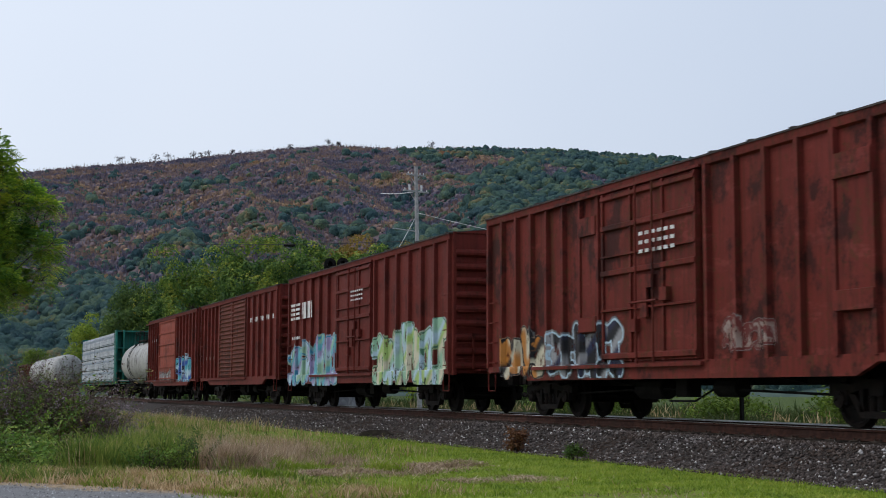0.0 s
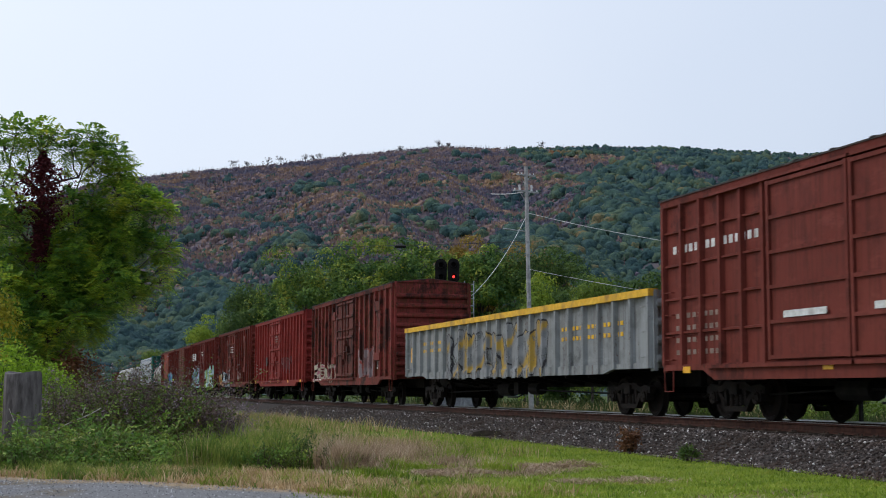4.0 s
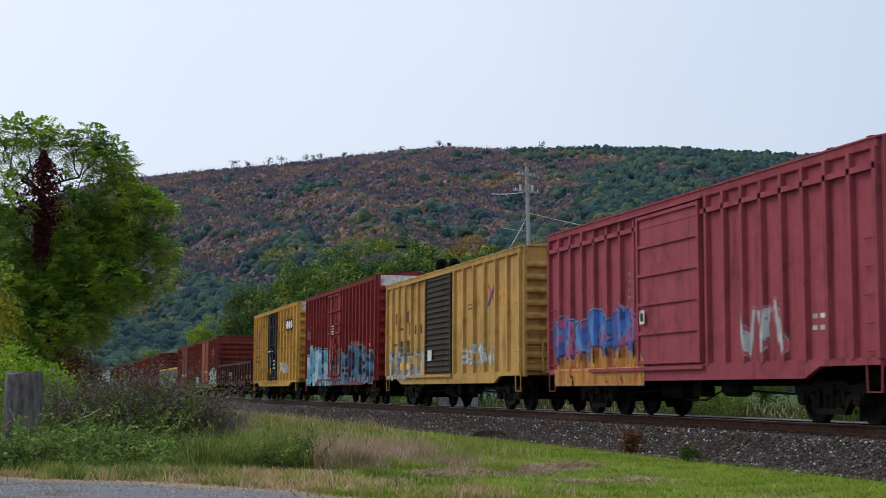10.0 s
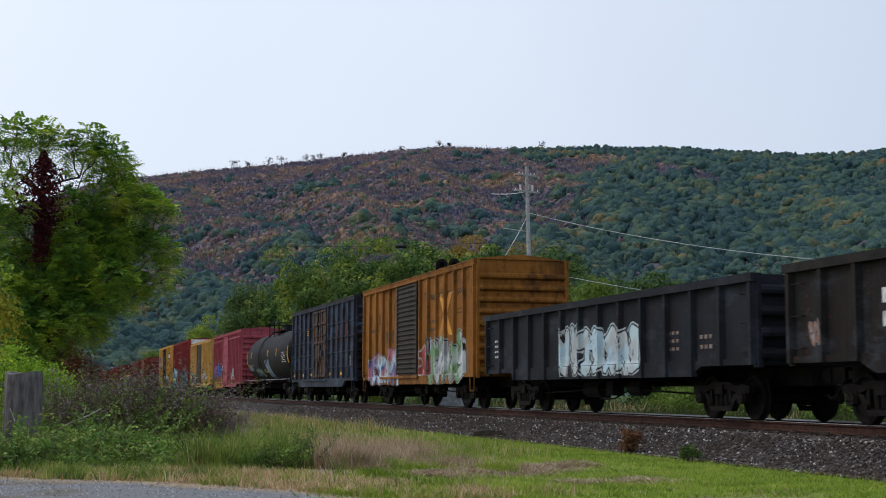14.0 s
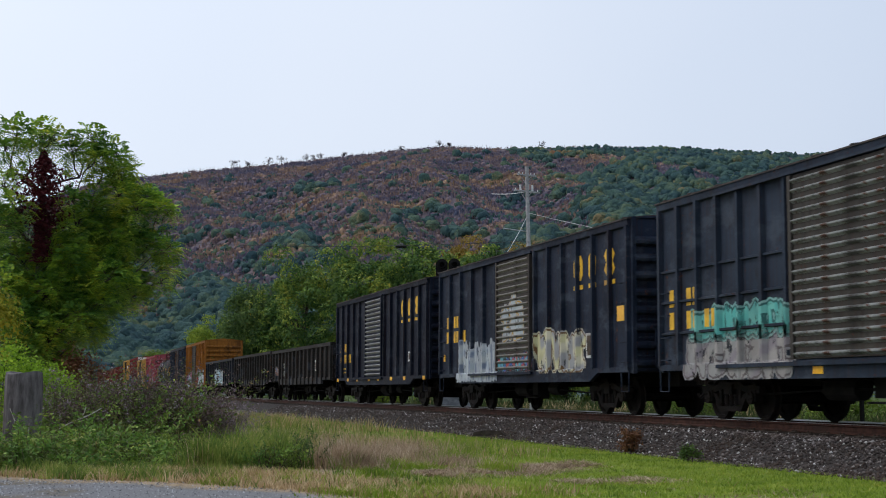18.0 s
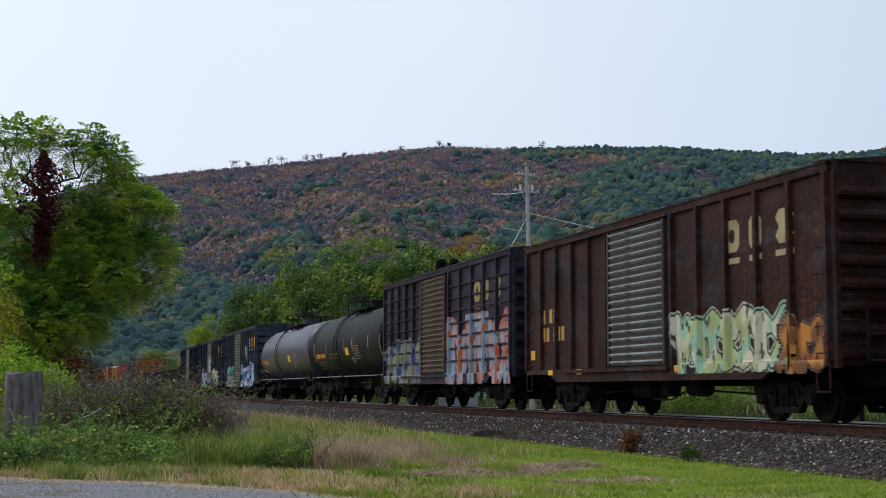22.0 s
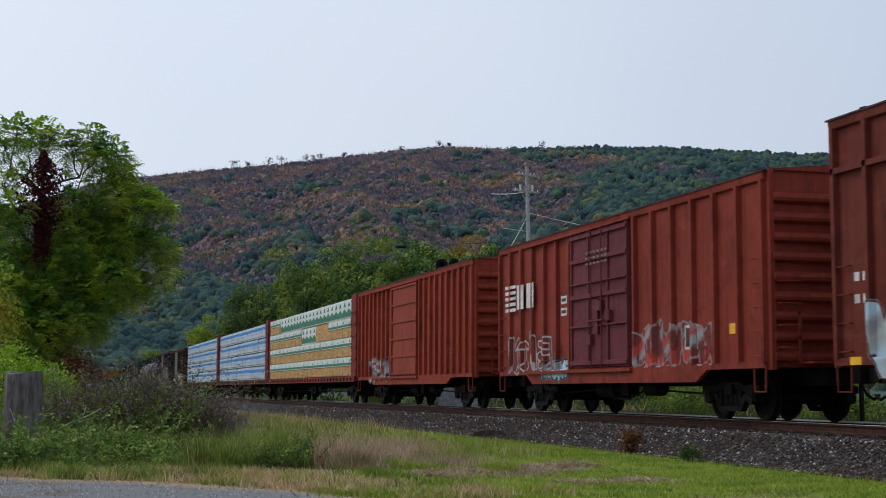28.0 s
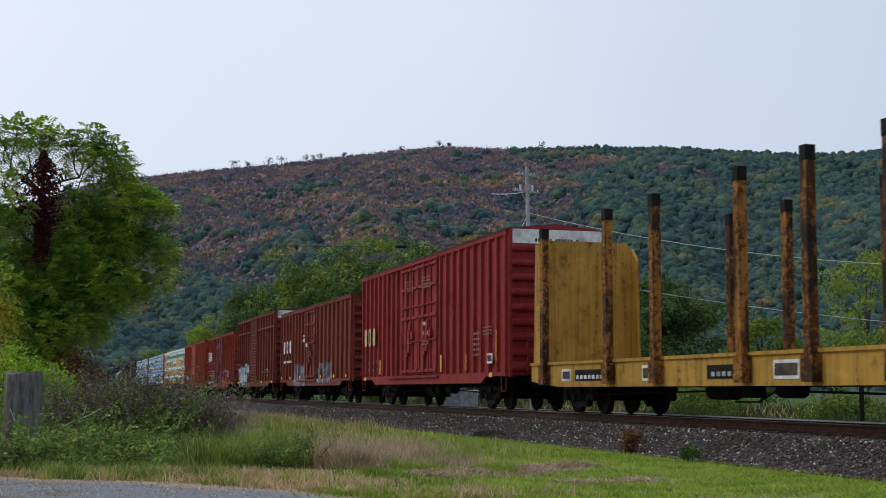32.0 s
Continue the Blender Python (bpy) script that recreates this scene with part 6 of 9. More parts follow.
        dm = door_mat[j] if isinstance(door_mat, (list, tuple)) else (door_mat or mat)
        dr = part("door", Shape().box(x0 + 0.03, x1 - 0.03, hw + 0.012, y, zb, zt), dm, car)
        f = Shape()
        if door_style == "corr":
            # with a pale ridge_mat, the dark door behind paints the shade between slats
            n = int((zt - zb) / 0.17)
            for i in range(n):
                z = zb + (i + 0.5) * (zt - zb) / n
                if i == 0:
                    slat = f.prism([(y, -0.06), (y + 0.06, -0.015), (y + 0.06, 0.005), (y, 0.03)], x0 + 0.13, x1 - 0.13, "x").mesh("louvre", ridge_mat or dm)
                part("louvre", slat, None, dr, m=pose(0, 0, z))
            for c in (x0 + 0.06, x1 - 0.06):
                part("door_edge", Shape().box(c - 0.05, c + 0.05, y, y + 0.05, zb, zt), dm, dr)
        elif door_style == "panel":
            n = 5
            for i in range(n + 1):
                z = zb + 0.05 + i * (zt - zb - 0.1) / n
                part("door_rib", Shape().box(x0 + 0.05, x1 - 0.05, y, y + 0.045, z - 0.035, z + 0.035), dm, dr)
            for c in (x0 + 0.07, x1 - 0.07):
                part("door_edge", Shape().box(c - 0.045, c + 0.045, y, y + 0.05, zb, zt), dm, dr)
        else:
            rise = zt - zb
            for f, t in ((0.03, 0.07), (0.3, 0.03), (0.52, 0.07), (0.62, 0.03), (0.79, 0.07), (0.97, 0.06)):
                z = zb + f * rise
                part("door_rib", Shape().prism([(y, z - t), (y + 0.07, z - 0.6 * t), (y + 0.07, z + 0.6 * t), (y, z + t)], x0 + 0.05, x1 - 0.05, "x"), dm, dr)
            for c in (x0 + 0.08, (2 * x0 + x1) / 3, (x0 + 2 * x1) / 3, x1 - 0.08):
                part("door_rib", Shape().box(c - 0.035, c + 0.035, y, y + 0.045, zb, zt), dm, dr)
            for c, z in ((0.3, 0.36), (0.62, 0.2), (0.45, 0.44)):
                part("lock_box", Shape().box(x0 + c * (x1 - x0) - 0.13, x0 + c * (x1 - x0) + 0.13, y, y + 0.11, zb + z * rise - 0.12, zb + z * rise + 0.12), dm, dr)
            g = Shape()
            mid = (x0 + x1) / 2
            for c in (mid - 0.32, mid + 0.32):
                g.tube((c, y + 0.08, zb - 0.05), (c, y + 0.08, zt), 0.022, sides=6)
            g.box(mid - 0.12, mid + 0.12, y + 0.05, y + 0.1, 1.9, 2.7)
            g.path([(mid - 0.5, y + 0.1, 2.2), (mid + 0.5, y + 0.1, 2.2)], 0.025)
            part("lock_rod", g, dm, dr)
        far = x1 + (b - a) * (0.9 if j == 0 else 0)
        part("door_track", Shape().box(x0 - 0.1, far, hw + 0.088, hw + 0.15, zb - 0.12, zb - 0.05), rail_mat, car)
        part("door_track", Shape().box(x0 - 0.1, far, hw + 0.093, hw + 0.15, zt + 0.02, zt + 0.07), rail_mat, car)
        part("far_door", Shape().box(x0, x1, -y, -hw, zb, zt), dm, car)
    # ladders and grab irons
    for q in (1, -1):
        ladder(car, h2 - 0.32, q * hw, 1.2, 2.6, 4, mat)
        ladder(car, -h2 + 0.32, q * hw, 1.2, 3.0, 5, mat)
    for side in (1, -1):
        x = side * (h2 - 0.32)
        part("sill_step", Shape().path([(x - 0.22, hw + 0.05, 1.05), (x - 0.2, hw + 0.05, 0.55), (x + 0.2, hw + 0.05, 0.55), (x + 0.22, hw + 0.05, 1.05)], 0.018, 6), mat, car)
        x = side * (h2 + 0.13)
        for z in (1.35, 1.75, 2.15, 2.55):
            part("end_rung", Shape().path([(x - side * 0.06, hw - 0.12, z), (x + side * 0.05, hw - 0.12, z), (x + side * 0.05, hw - 0.55, z), (x - side * 0.06, hw - 0.55, z)], 0.014, 5), end_mat, car)
    part("crossover_grille", Shape().box(-h2 - 0.5, -h2 - 0.02, -0.9, 0.9, 1.06, 1.1).box(-h2 - 0.22, -h2 - 0.18, 0.25, 0.3, 1.1, 2.0).box(-h2 - 0.22, -h2 - 0.18, 0.95, 1.0, 1.1, 2.0).box(-h2 - 0.22, -h2 - 0.18, 0.25, 1.0, 1.95, 2.0).box(-h2 - 0.22, -h2 - 0.18, 0.25, 1.0, 1.5, 1.55), end_mat, car)
    at_posts = [X(d) for d in spots]

    def face(x, z):
        y = hw + 0.008
        for p in at_posts:
            if abs(x - p) < 0.067:
                y = hw + 0.008 + 0.1 * min(1.0, (0.067 - abs(x - p)) / 0.016)
        if X(d1) < x < X(d0):
            y = hw + 0.098
        return max(y, hw + 0.083) if z < 1.1 else y

    tags = list(TAGS.get(mat.name, ()))
    for dm in (door_mat if isinstance(door_mat, (list, tuple)) else [door_mat, ridge_mat]):
        tags += TAGS.get(dm.name, ()) if dm and dm is not mat else ()
    graffiti(car, tags, face, at_posts, int(-front) + 200)
    underframe(car, length)
    running_gear(car, length, inset, -0.05)
    return car, X


def divider_panel(car, X, a, b, mat, height):
    """A filled bay between two posts with a thick cap plate above and below."""
    part("bay_panel", Shape().box(X(b), X(a), 1.45, 1.525, 1.85, height - 0.6), mat, car)
    for z0, z1 in ((height - 0.98, height - 0.55), (1.7, 2.05)):
        part("cap_plate", Shape().prism([(1.46, z0), (1.585, z0 + 0.03), (1.585, z1 - 0.03), (1.46, z1)], X(b) - 0.06, X(a) + 0.06, "x"), mat, car)


def reflectors(car, X, ds, z=0.99, y=1.535, mat=None, w=0.32, h=0.13):
    for d in ds:
        part("reflector", Shape().box(X(d) - w / 2, X(d) + w / 2, y, y + 0.008, z - h / 2, z + h / 2), mat or REFLECT, car, "amber reflective strip")


def stencil(car, X, a, b, z0, z1, rows, cols, mat, y=1.462, name="stencil_bar"):
    """Lettering too small to read, as plain bars."""
    cols = max(cols, math.ceil((b - a) / 0.26))
    if (z1 - z0) / rows > 0.3:
        z0 += 0.1 * (z1 - z0)
    w, h = (b - a) / cols, (z1 - z0) / rows
    for i in range(rows):
        for j in range(cols):
            marks(car, name, [(X(a + (j + 0.6) * w), X(a + j * w), z0 + i * h, z0 + (i + 0.4) * h)], mat, y)


def gondola(front, length, top, mat, label, posts, rim=None, low=0.85, load=None, end_ribs=4, taper=2.2):
    car = thing("gondola_car", label, "gondola car", "train of freight cars")
    train.append((car, front - length / 2))
    hw, h2 = 1.44, length / 2
    X = lambda d: h2 - d
    for q in (1, -1):
        part("side_wall", Shape().prism([(-h2, 1.05), (-h2, top), (h2, top), (h2, 1.05), (h2 - taper, 1.05), (h2 - taper - 0.5, low), (-h2 + taper + 0.5, low), (-h2 + taper, 1.05)], q * (hw - 0.06), q * hw), mat, car)
        part("top_rail", Shape().box(-h2 - 0.04, h2 + 0.04, q * (hw - 0.1), q * (hw + 0.13), top - 0.09, top + 0.07), rim or mat, car)
        for k in range(posts + 1):
            x = -h2 + 0.1 + (length - 0.2) * k / posts
            edge = 1.05 if abs(x) > h2 - taper else low
            part("side_post", Shape().prism([(x - 0.1, q * hw), (x - 0.055, q * (hw + 0.11)), (x + 0.055, q * (hw + 0.11)), (x + 0.1, q * hw)], edge, top - 0.08, "z"), mat, car)
        part("side_sill", Shape().prism([(h2, 1.05), (h2, 1.17), (-h2, 1.17), (-h2, 1.05), (-h2 + taper, 1.05), (-h2 + taper + 0.5, low), (h2 - taper - 0.5, low), (h2 - taper, 1.05)], q * (hw - 0.02), q * (hw + 0.05)), mat, car)
        ladder(car, h2 - 0.3, q * hw, 1.3, top - 0.3, 3, mat)
        ladder(car, -h2 + 0.3, q * hw, 1.3, top - 0.3, 3, mat)
    part("deck", Shape().box(-h2 + 0.05, h2 - 0.05, -hw + 0.06, hw - 0.06, 1.05, 1.2), BLACK, car)
    end_sheet(car, length, hw, 1.05, top + 0.05, end_ribs, mat, 0.1)
    at_posts = [-h2 + 0.1 + (length - 0.2) * k / posts for k in range(posts + 1)]

    def face(x, z):
        y = hw + 0.008
        for p in at_posts:
            if abs(x - p) < 0.1:
                y = hw + 0.008 + 0.11 * min(1.0, (0.1 - abs(x - p)) / 0.045)
        return max(y, hw + 0.058) if z < 1.18 else y

    graffiti(car, TAGS.get(mat.name, ()), face, at_posts, int(-front) + 200)
    if load:
        s = Shape()
        rnd = random.Random(int(-front))
        for k in range(60):
            x, y = rnd.uniform(-h2 + 0.6, h2 - 0.6), rnd.uniform(-1.1, 1.1)
            a, b, c = rnd.uniform(0.3, 1.2), rnd.uniform(0.15, 0.5), rnd.uniform(0.3, 0.9)
            z = top - 0.75
            s.add([(x, y, z), (x + a, y + b, z), (x + a * 0.6, y - b, z), (x + a * 0.5, y, z + c)], [(0, 1, 2), (0, 1, 3), (1, 2, 3), (2, 0, 3)])
        part("scrap_load", s, load, car)
    underframe(car, length)
    running_gear(car, length, 2.2, 0.0)
    return car, X


HANDRAIL = speckled("grimy_grey_handrail", (0.12, 0.12, 0.125), (0.24, 0.24, 0.25), 5, 0.5)


def tank_car(front, length, mat, label, radius=1.5, axis=2.58, deck_at=None, walkway=True):
    car = thing("tank_car", label, "tank car", "train of freight cars")
    train.append((car, front - length / 2))
    h2 = length / 2
    t2 = h2 - 0.45
    prof = [(-t2, 0.0)] + [(-t2 + 0.75 * (1 - math.cos(a)), radius * math.sin(a)) for a in [math.pi / 2 * k / 7 for k in range(1, 8)]]
    # slight slope to the middle
    prof += [(-t2 * 0.3, radius + 0.01), (0, radius + 0.015), (t2 * 0.3, radius + 0.01)]
    prof += [(-s, r) for s, r in prof[:8][::-1]]
    part("tank", Shape().lathe(prof, "x", 40, (0, 0, axis)), mat, car, smooth=True)
    for x in (-t2 * 0.45, t2 * 0.45):
        part("weld_band", Shape().lathe([(x - 0.025, radius), (x - 0.025, radius + 0.008), (x + 0.025, radius + 0.008), (x + 0.025, radius)], "x", 40, (0, 0, axis)), mat, car, smooth=True)
    X = lambda d: h2 - d
    if walkway:
        px = X(deck_at) if deck_at else 0.0
        d = Shape()
        d.lathe([(axis + radius - 0.05, 0.42), (axis + radius + 0.32, 0.42), (axis + radius + 0.34, 0.46), (axis + radius + 0.4, 0.46), (axis + radius + 0.42, 0.0)], "z", 18)
        part("dome", d, mat, car, "manway dome with hinged lid", m=pose(px - 0.4, 0, 0))
        p = Shape()
        p.box(-1.9, 1.6, -0.85, 0.85, axis + radius - 0.02, axis + radius + 0.05)
        part("platform", p, BLACK, car, m=pose(px, 0, 0))
        r = Shape()
        top = axis + radius + 0.6
        base = axis + radius - 0.3
        for x in (-1.9, -0.1, 1.6):
            for q in (1, -1):
                r.tube((x, q * 0.95, base), (x, q * 0.95, top - (0 if abs(x) < 1.5 else 0.15)), 0.03, sides=6)
        for q in (1, -1):
            r.path([(-1.9, q * 0.95, top - 0.15), (-1.7, q * 0.95, top), (1.4, q * 0.95, top), (1.6, q * 0.95, top - 0.15)], 0.028)
        for x in (-1.9, 1.6):
            r.path([(x, -0.95, top - 0.15), (x, 0.95, top - 0.15)], 0.028)
        part("safety_railing", r, BLACK, car, m=pose(px, 0, 0))
        ld = Shape()
        for q in (1, -1):
            arc = [(0.25, q * (radius + 0.13) * math.cos(a), axis + (radius + 0.13) * math.sin(a)) for a in [math.pi * k / 20 for k in range(-4, 8)]]
            for dx in (-0.3, 0.3):
                ld.path([(x + dx, y, z) for x, y, z in arc], 0.02, 5)
            for x, y, z in arc:
                ld.tube((x - 0.3, y, z), (x + 0.3, y, z), 0.014, sides=5)
        part("ladder", ld, BLACK, car, m=pose(px + 1.0, 0, 0))
    for side in (1, -1):
        s = Shape()
        x = side * (h2 - 2.0)
        s.prism([(-0.5, axis - radius - 0.15), (0.5, axis - radius - 0.15), (0.98, axis - radius * 0.78), (-0.98, axis - radius * 0.78)], x - 0.5, x + 0.5, "x")
        part("saddle", s, BLACK, car)
        e = Shape()
        e.box(side * (h2 - 0.5), side * h2, -1.45, 1.45, 1.0, 1.08)
        e.box(side * (h2 - 3.2), side * h2, -0.3, 0.3, 0.72, 1.05)
        e.path([(side * (h2 - 0.1), -1.4, 1.05), (side * (h2 - 0.1), -1.4, 2.1), (side * (h2 - 0.1), 1.4, 2.1), (side * (h2 - 0.1), 1.4, 1.05)], 0.025)
        part("end_platform", e, BLACK, car)
    for q in (1, -1):
        part("side_rail", Shape().path([(-h2 + 0.3, q * 1.42, 1.16), (h2 - 0.3, q * 1.42, 1.16)], 0.024), HANDRAIL, car)
    rl = Shape()
    for q in (1, -1):
        for k in range(6):
            x = -h2 + 1 + (length - 2) * k / 5
            rl.tube((x, q * 1.42, 1.16), (x, q * 1.0, axis - radius * 0.75), 0.025, sides=5)
        for x in (-h2 + 0.9, h2 - 0.9):
            rl.path([(x - 0.25, q * 1.45, 0.55), (x - 0.25, q * 1.45, 1.16), (x + 0.25, q * 1.45, 1.16), (x + 0.25, q * 1.45, 0.55), (x - 0.25, q * 1.45, 0.55)], 0.02)
        rl.path([(0, q * 1.45, 0.45), (0, q * 1.45, 1.16), (0.5, q * 1.45, 1.16), (0.5, q * 1.45, 0.45), (0, q * 1.45, 0.45)], 0.02)
    part("handrail", rl, BLACK, car)
    graffiti(car, TAGS.get(mat.name, ()), lambda x, z: math.sqrt(max(0.01, (radius + 0.016) ** 2 - (z - axis) ** 2)), [], int(-front) + 200)
    v = Shape()
    v.tube((0, 0, axis - radius - 0.35), (0, 0, axis - radius + 0.1), 0.22, sides=12)
    v.box(-0.5, 0.5, -0.35, 0.35, 0.62, 0.8)
    part("outlet_valve", v, BLACK, car)
    running_gear(car, length, 2.0, 0.0)
    return car, X


def on_tank(car, name, X, d, width, z0, z1, mat, radius=1.5, axis=2.58, label=""):
    """A painted strip that follows the round of the tank."""
    s = Shape()
    a0, a1 = math.asin(max(-1, (z0 - axis) / radius)), math.asin(min(1, (z1 - axis) / radius))
    pts = [a0 + (a1 - a0) * k / 6 for k in range(7)]
    R0, R1 = radius - 0.01, radius + 0.022
    v = []
    for a in pts:
        for x in (X(d + width), X(d)):
            v += [(x, R1 * math.cos(a), axis + R1 * math.sin(a)), (x, R0 * math.cos(a), axis + R0 * math.sin(a))]
    f = []
    for k in range(6):
        i = 4 * k
        f += [(i, i + 2, i + 6, i + 4), (i, i + 4, i + 5, i + 1), (i + 2, i + 3, i + 7, i + 6)]
    s.add(v, f)
    part(name, s, mat, car, label)


def lumber_car(front, length, label, frame_mat, rows, pack_mats, seed, top=4.55, dead=0.25):
    """A centre-beam flatcar with wrapped lumber stacked on both sides of the beam."""
    car = thing("centerbeam_flatcar", label, "flatcar", "train of freight cars")
    train.append((car, front - length / 2))
    h2 = length / 2
    X = lambda d: h2 - d
    rnd = random.Random(seed)
    s = Shape()
    s.box(-h2, h2, -1.42, 1.42, 0.98, 1.12)
    part("deck", s, frame_mat, car)
    for q in (1, -1):
        part("side_sill", Shape().box(-h2, h2, q * 1.42, q * 1.5, 0.92, 1.16), frame_mat, car)
        k = -h2 + 0.5
        while k < h2 - 0.4:
            part("winch", WINCH, None, car, m=pose(k, 0, 0) if q > 0 else pose(k + 0.22, 0, 0, 0, 0, 180))
            k += 0.72
    for side, deep in ((1, 0.38), (-1, 0.95)):
        x = side * h2
        wall = part("bulkhead", Shape().prism([(-1.38, 1.1), (1.38, 1.1), (1.38, top + 0.12), (-1.38, top + 0.12)], x - side * (deep - 0.04), x - side * (deep - 0.11), "x"), frame_mat, car)
        for y in (-1.4, -0.9, 0.82, 1.31):
            part("bulkhead_post", Shape().prism([(x - side * deep, 1.1), (x + side * 0.02, 1.1), (x - side * 0.1, top + 0.12), (x - side * deep, top + 0.12)], y, y + 0.1), frame_mat, wall)
        for k in range(7):
            z = 1.35 + 0.5 * k
            part("bulkhead_rib", Shape().prism([(x - side * deep, z), (x - side * 0.03, z), (x - side * 0.05, z + 0.06), (x - side * deep, z + 0.06)], 1.41, 1.45), frame_mat, wall)
        for z in (1.8, 2.6, 3.4, top):
            part("bulkhead_rail", Shape().box(x - side * (deep - 0.12), x - side * 0.12, -1.36, 1.36, z, z + 0.08), frame_mat, wall)
    b = Shape()
    b.box(-h2 + 0.3, h2 - 0.3, -0.1, 0.1, top - 0.15, top + 0.08)
    for k in range(15):
        x = -h2 + 0.6 + (length - 1.2) * k / 14
        b.box(x - 0.08, x + 0.08, -0.08, 0.08, 1.1, top)
    part("centre_beam", b, frame_mat, car)
    # four tiers of packs
    z = 1.16
    tiers = len(rows)
    hgt = (top - 0.05 - z) / tiers
    for i, row in enumerate(rows):
        for q in (1, -1):
            x = -h2 + 1.0
            for w, kind in row:
                x2 = min(x + w, h2 - 0.42)
                lumber_pack(car, x, x2, q, z + i * hgt + 0.035, z + (i + 1) * hgt, kind, pack_mats, rnd)
                x = x2
    underframe(car, length, 0.98)
    running_gear(car, length, 2.1, 0.0)
    return car, X


def lumber_pack(car, x0, x1, q, z0, z1, kind, mats, rnd):
    """One pack: a stack of boards, wrapped or with a printed cap over bare boards."""
    s = Shape()
    n = 8
    y_in, y_out = q * 0.12, q * (1.40 + rnd.uniform(-0.015, 0.02))
    prof = [(y_in, z0), (y_out, z0), (y_out + q * 0.012, (z0 + z1) / 2), (y_out, z1 - 0.03), (y_out - q * 0.04, z1), (y_in, z1)]
    s.prism(prof, x0 + 0.012, x1 - 0.012, "x")
    pk = part("lumber_pack", s, mats[kind], car)
    if q < 0:
        return
    if kind == "wrap":
        part("pack_edge", Shape().box(x0 + 0.02, x1 - 0.02, y_out - 0.06, y_out + 0.014, z0 - 0.03, z0 + 0.012), mats["edge"], pk, "dark green lower edge")
        part("printed_line", Shape().box(x0 + 0.02, x1 - 0.02, y_out - 0.03, y_out + 0.017, z0 + 0.075, z0 + 0.1), mats["edge"], pk, "thin dark green line")
        for k in range(1):
            x = x0 + 0.03
            part("strap", Shape().box(x - 0.016, x + 0.016, y_out - 0.03, y_out + 0.016, z0, z1 + 0.012), mats["strap"], pk)
    d = Shape()
    for k in range(2):
        x = x0 + (x1 - x0) * (0.25 + 0.5 * k)
        d.box(x - 0.05, x + 0.05, 0.2, 1.3, z0 - 0.034, z0)
    part("dunnage", d, mats["wood"], pk)
    if kind == "wrap":
        m = max(2, round((x1 - x0) / 0.86))
        for k in range(m):
            a = x0 + (k + 0.05) * (x1 - x0) / m
            b = x0 + (k + 0.93) * (x1 - x0) / m
            h = z1 - z0
            low, n = z0 + (0.56 + rnd.uniform(-0.02, 0.02)) * h, 6
            # a bar with blunt teeth hanging from it
            comb = []
            for j in range(n):
                u, v = a + (b - a) * (j + 0.05) / n, a + (b - a) * (j + rnd.uniform(0.66, 0.9)) / n
                foot = low + h * rnd.choice((0.0, 0.0, 0.05))
                comb += [(u, low + 0.165 * h), (u, foot), (v, foot), (v, low + 0.165 * h)]
            part("printed_block", Shape().prism([(b, low + 0.25 * h), (a, low + 0.25 * h)] + comb, y_out - 0.02, y_out + 0.02), mats["blue"], pk)
            c = (a + b) / 2
            part("printed_bar", Shape().box(c - 0.05, c + 0.05, y_out, y_out + 0.018, z0 + 0.4 * h, z0 + 0.5 * h), mats["blue"], pk)
            for e in (-0.26, 0.24):
                part("printed_bar", Shape().box(c + e - 0.06, c + e + 0.06, y_out, y_out + 0.018, z0 + 0.36 * h, z0 + 0.4 * h), mats["grey"], pk)
    elif kind == "cap":
        h = z1 - z0
        part("cap_sheet", Shape().box(x0 + 0.015, x1 - 0.015, y_out - 0.04, y_out + 0.022, z0 + 0.53 * h, z1 + 0.004), mats["sheet"], pk)
        part("cap_stripe", Shape().box(x0 + 0.015, x1 - 0.015, y_out - 0.04, y_out + 0.027, z0 + 0.57 * h, z0 + 0.7 * h), mats["ink"], pk)
        part("cap_edge", Shape().box(x0 + 0.015, x1 - 0.015, y_out - 0.04, y_out + 0.024, z0 + 0.5 * h, z0 + 0.53 * h), mats["red"], pk, "thin red edge of the sheet")
        k = x0 + 0.5
        while k < x1 - 0.2:
            part("strap", Shape().box(k - 0.02, k + 0.02, y_out - 0.03, y_out + 0.016, z0, z0 + 0.52 * h), mats["strap"], pk)
            part("printed_bar", Shape().prism([(k - 0.32, z0 + 0.74 * h), (k - 0.1, z0 + 0.74 * h), (k - 0.21, z0 + 0.88 * h)], y_out - 0.02, y_out + 0.026), mats["grey"], pk)
            k += 1.25
    elif kind == "green":
        m = max(2, round((x1 - x0) / 0.9))
        h = z1 - z0
        for k in range(m):
            a = x0 + (k + 0.02) * (x1 - x0) / m
            b = x0 + (k + 0.98) * (x1 - x0) / m
            c = (a + b) / 2
            part("printed_peak", Shape().prism([(a, z0 + 0.06 * h), (b, z0 + 0.06 * h), (b, z0 + 0.3 * h), (c, z0 + 0.5 * h), (a, z0 + 0.3 * h)], y_out - 0.02, y_out + 0.02), mats["ink"], pk)
            part("printed_bar", Shape().prism([(c - 0.22, z0 + 0.62 * h), (c + 0.22, z0 + 0.62 * h), (c, z0 + 0.85 * h)], y_out - 0.02, y_out + 0.019), mats["ink"], pk)
# ---- the train, car by car from the front ----
def tag(length, d0, d1, z0, z1, fills, line, cell=0.5, keep=0.9):
    return (length / 2 - d1, length / 2 - d0, z0, z1, fills, line, cell, keep)


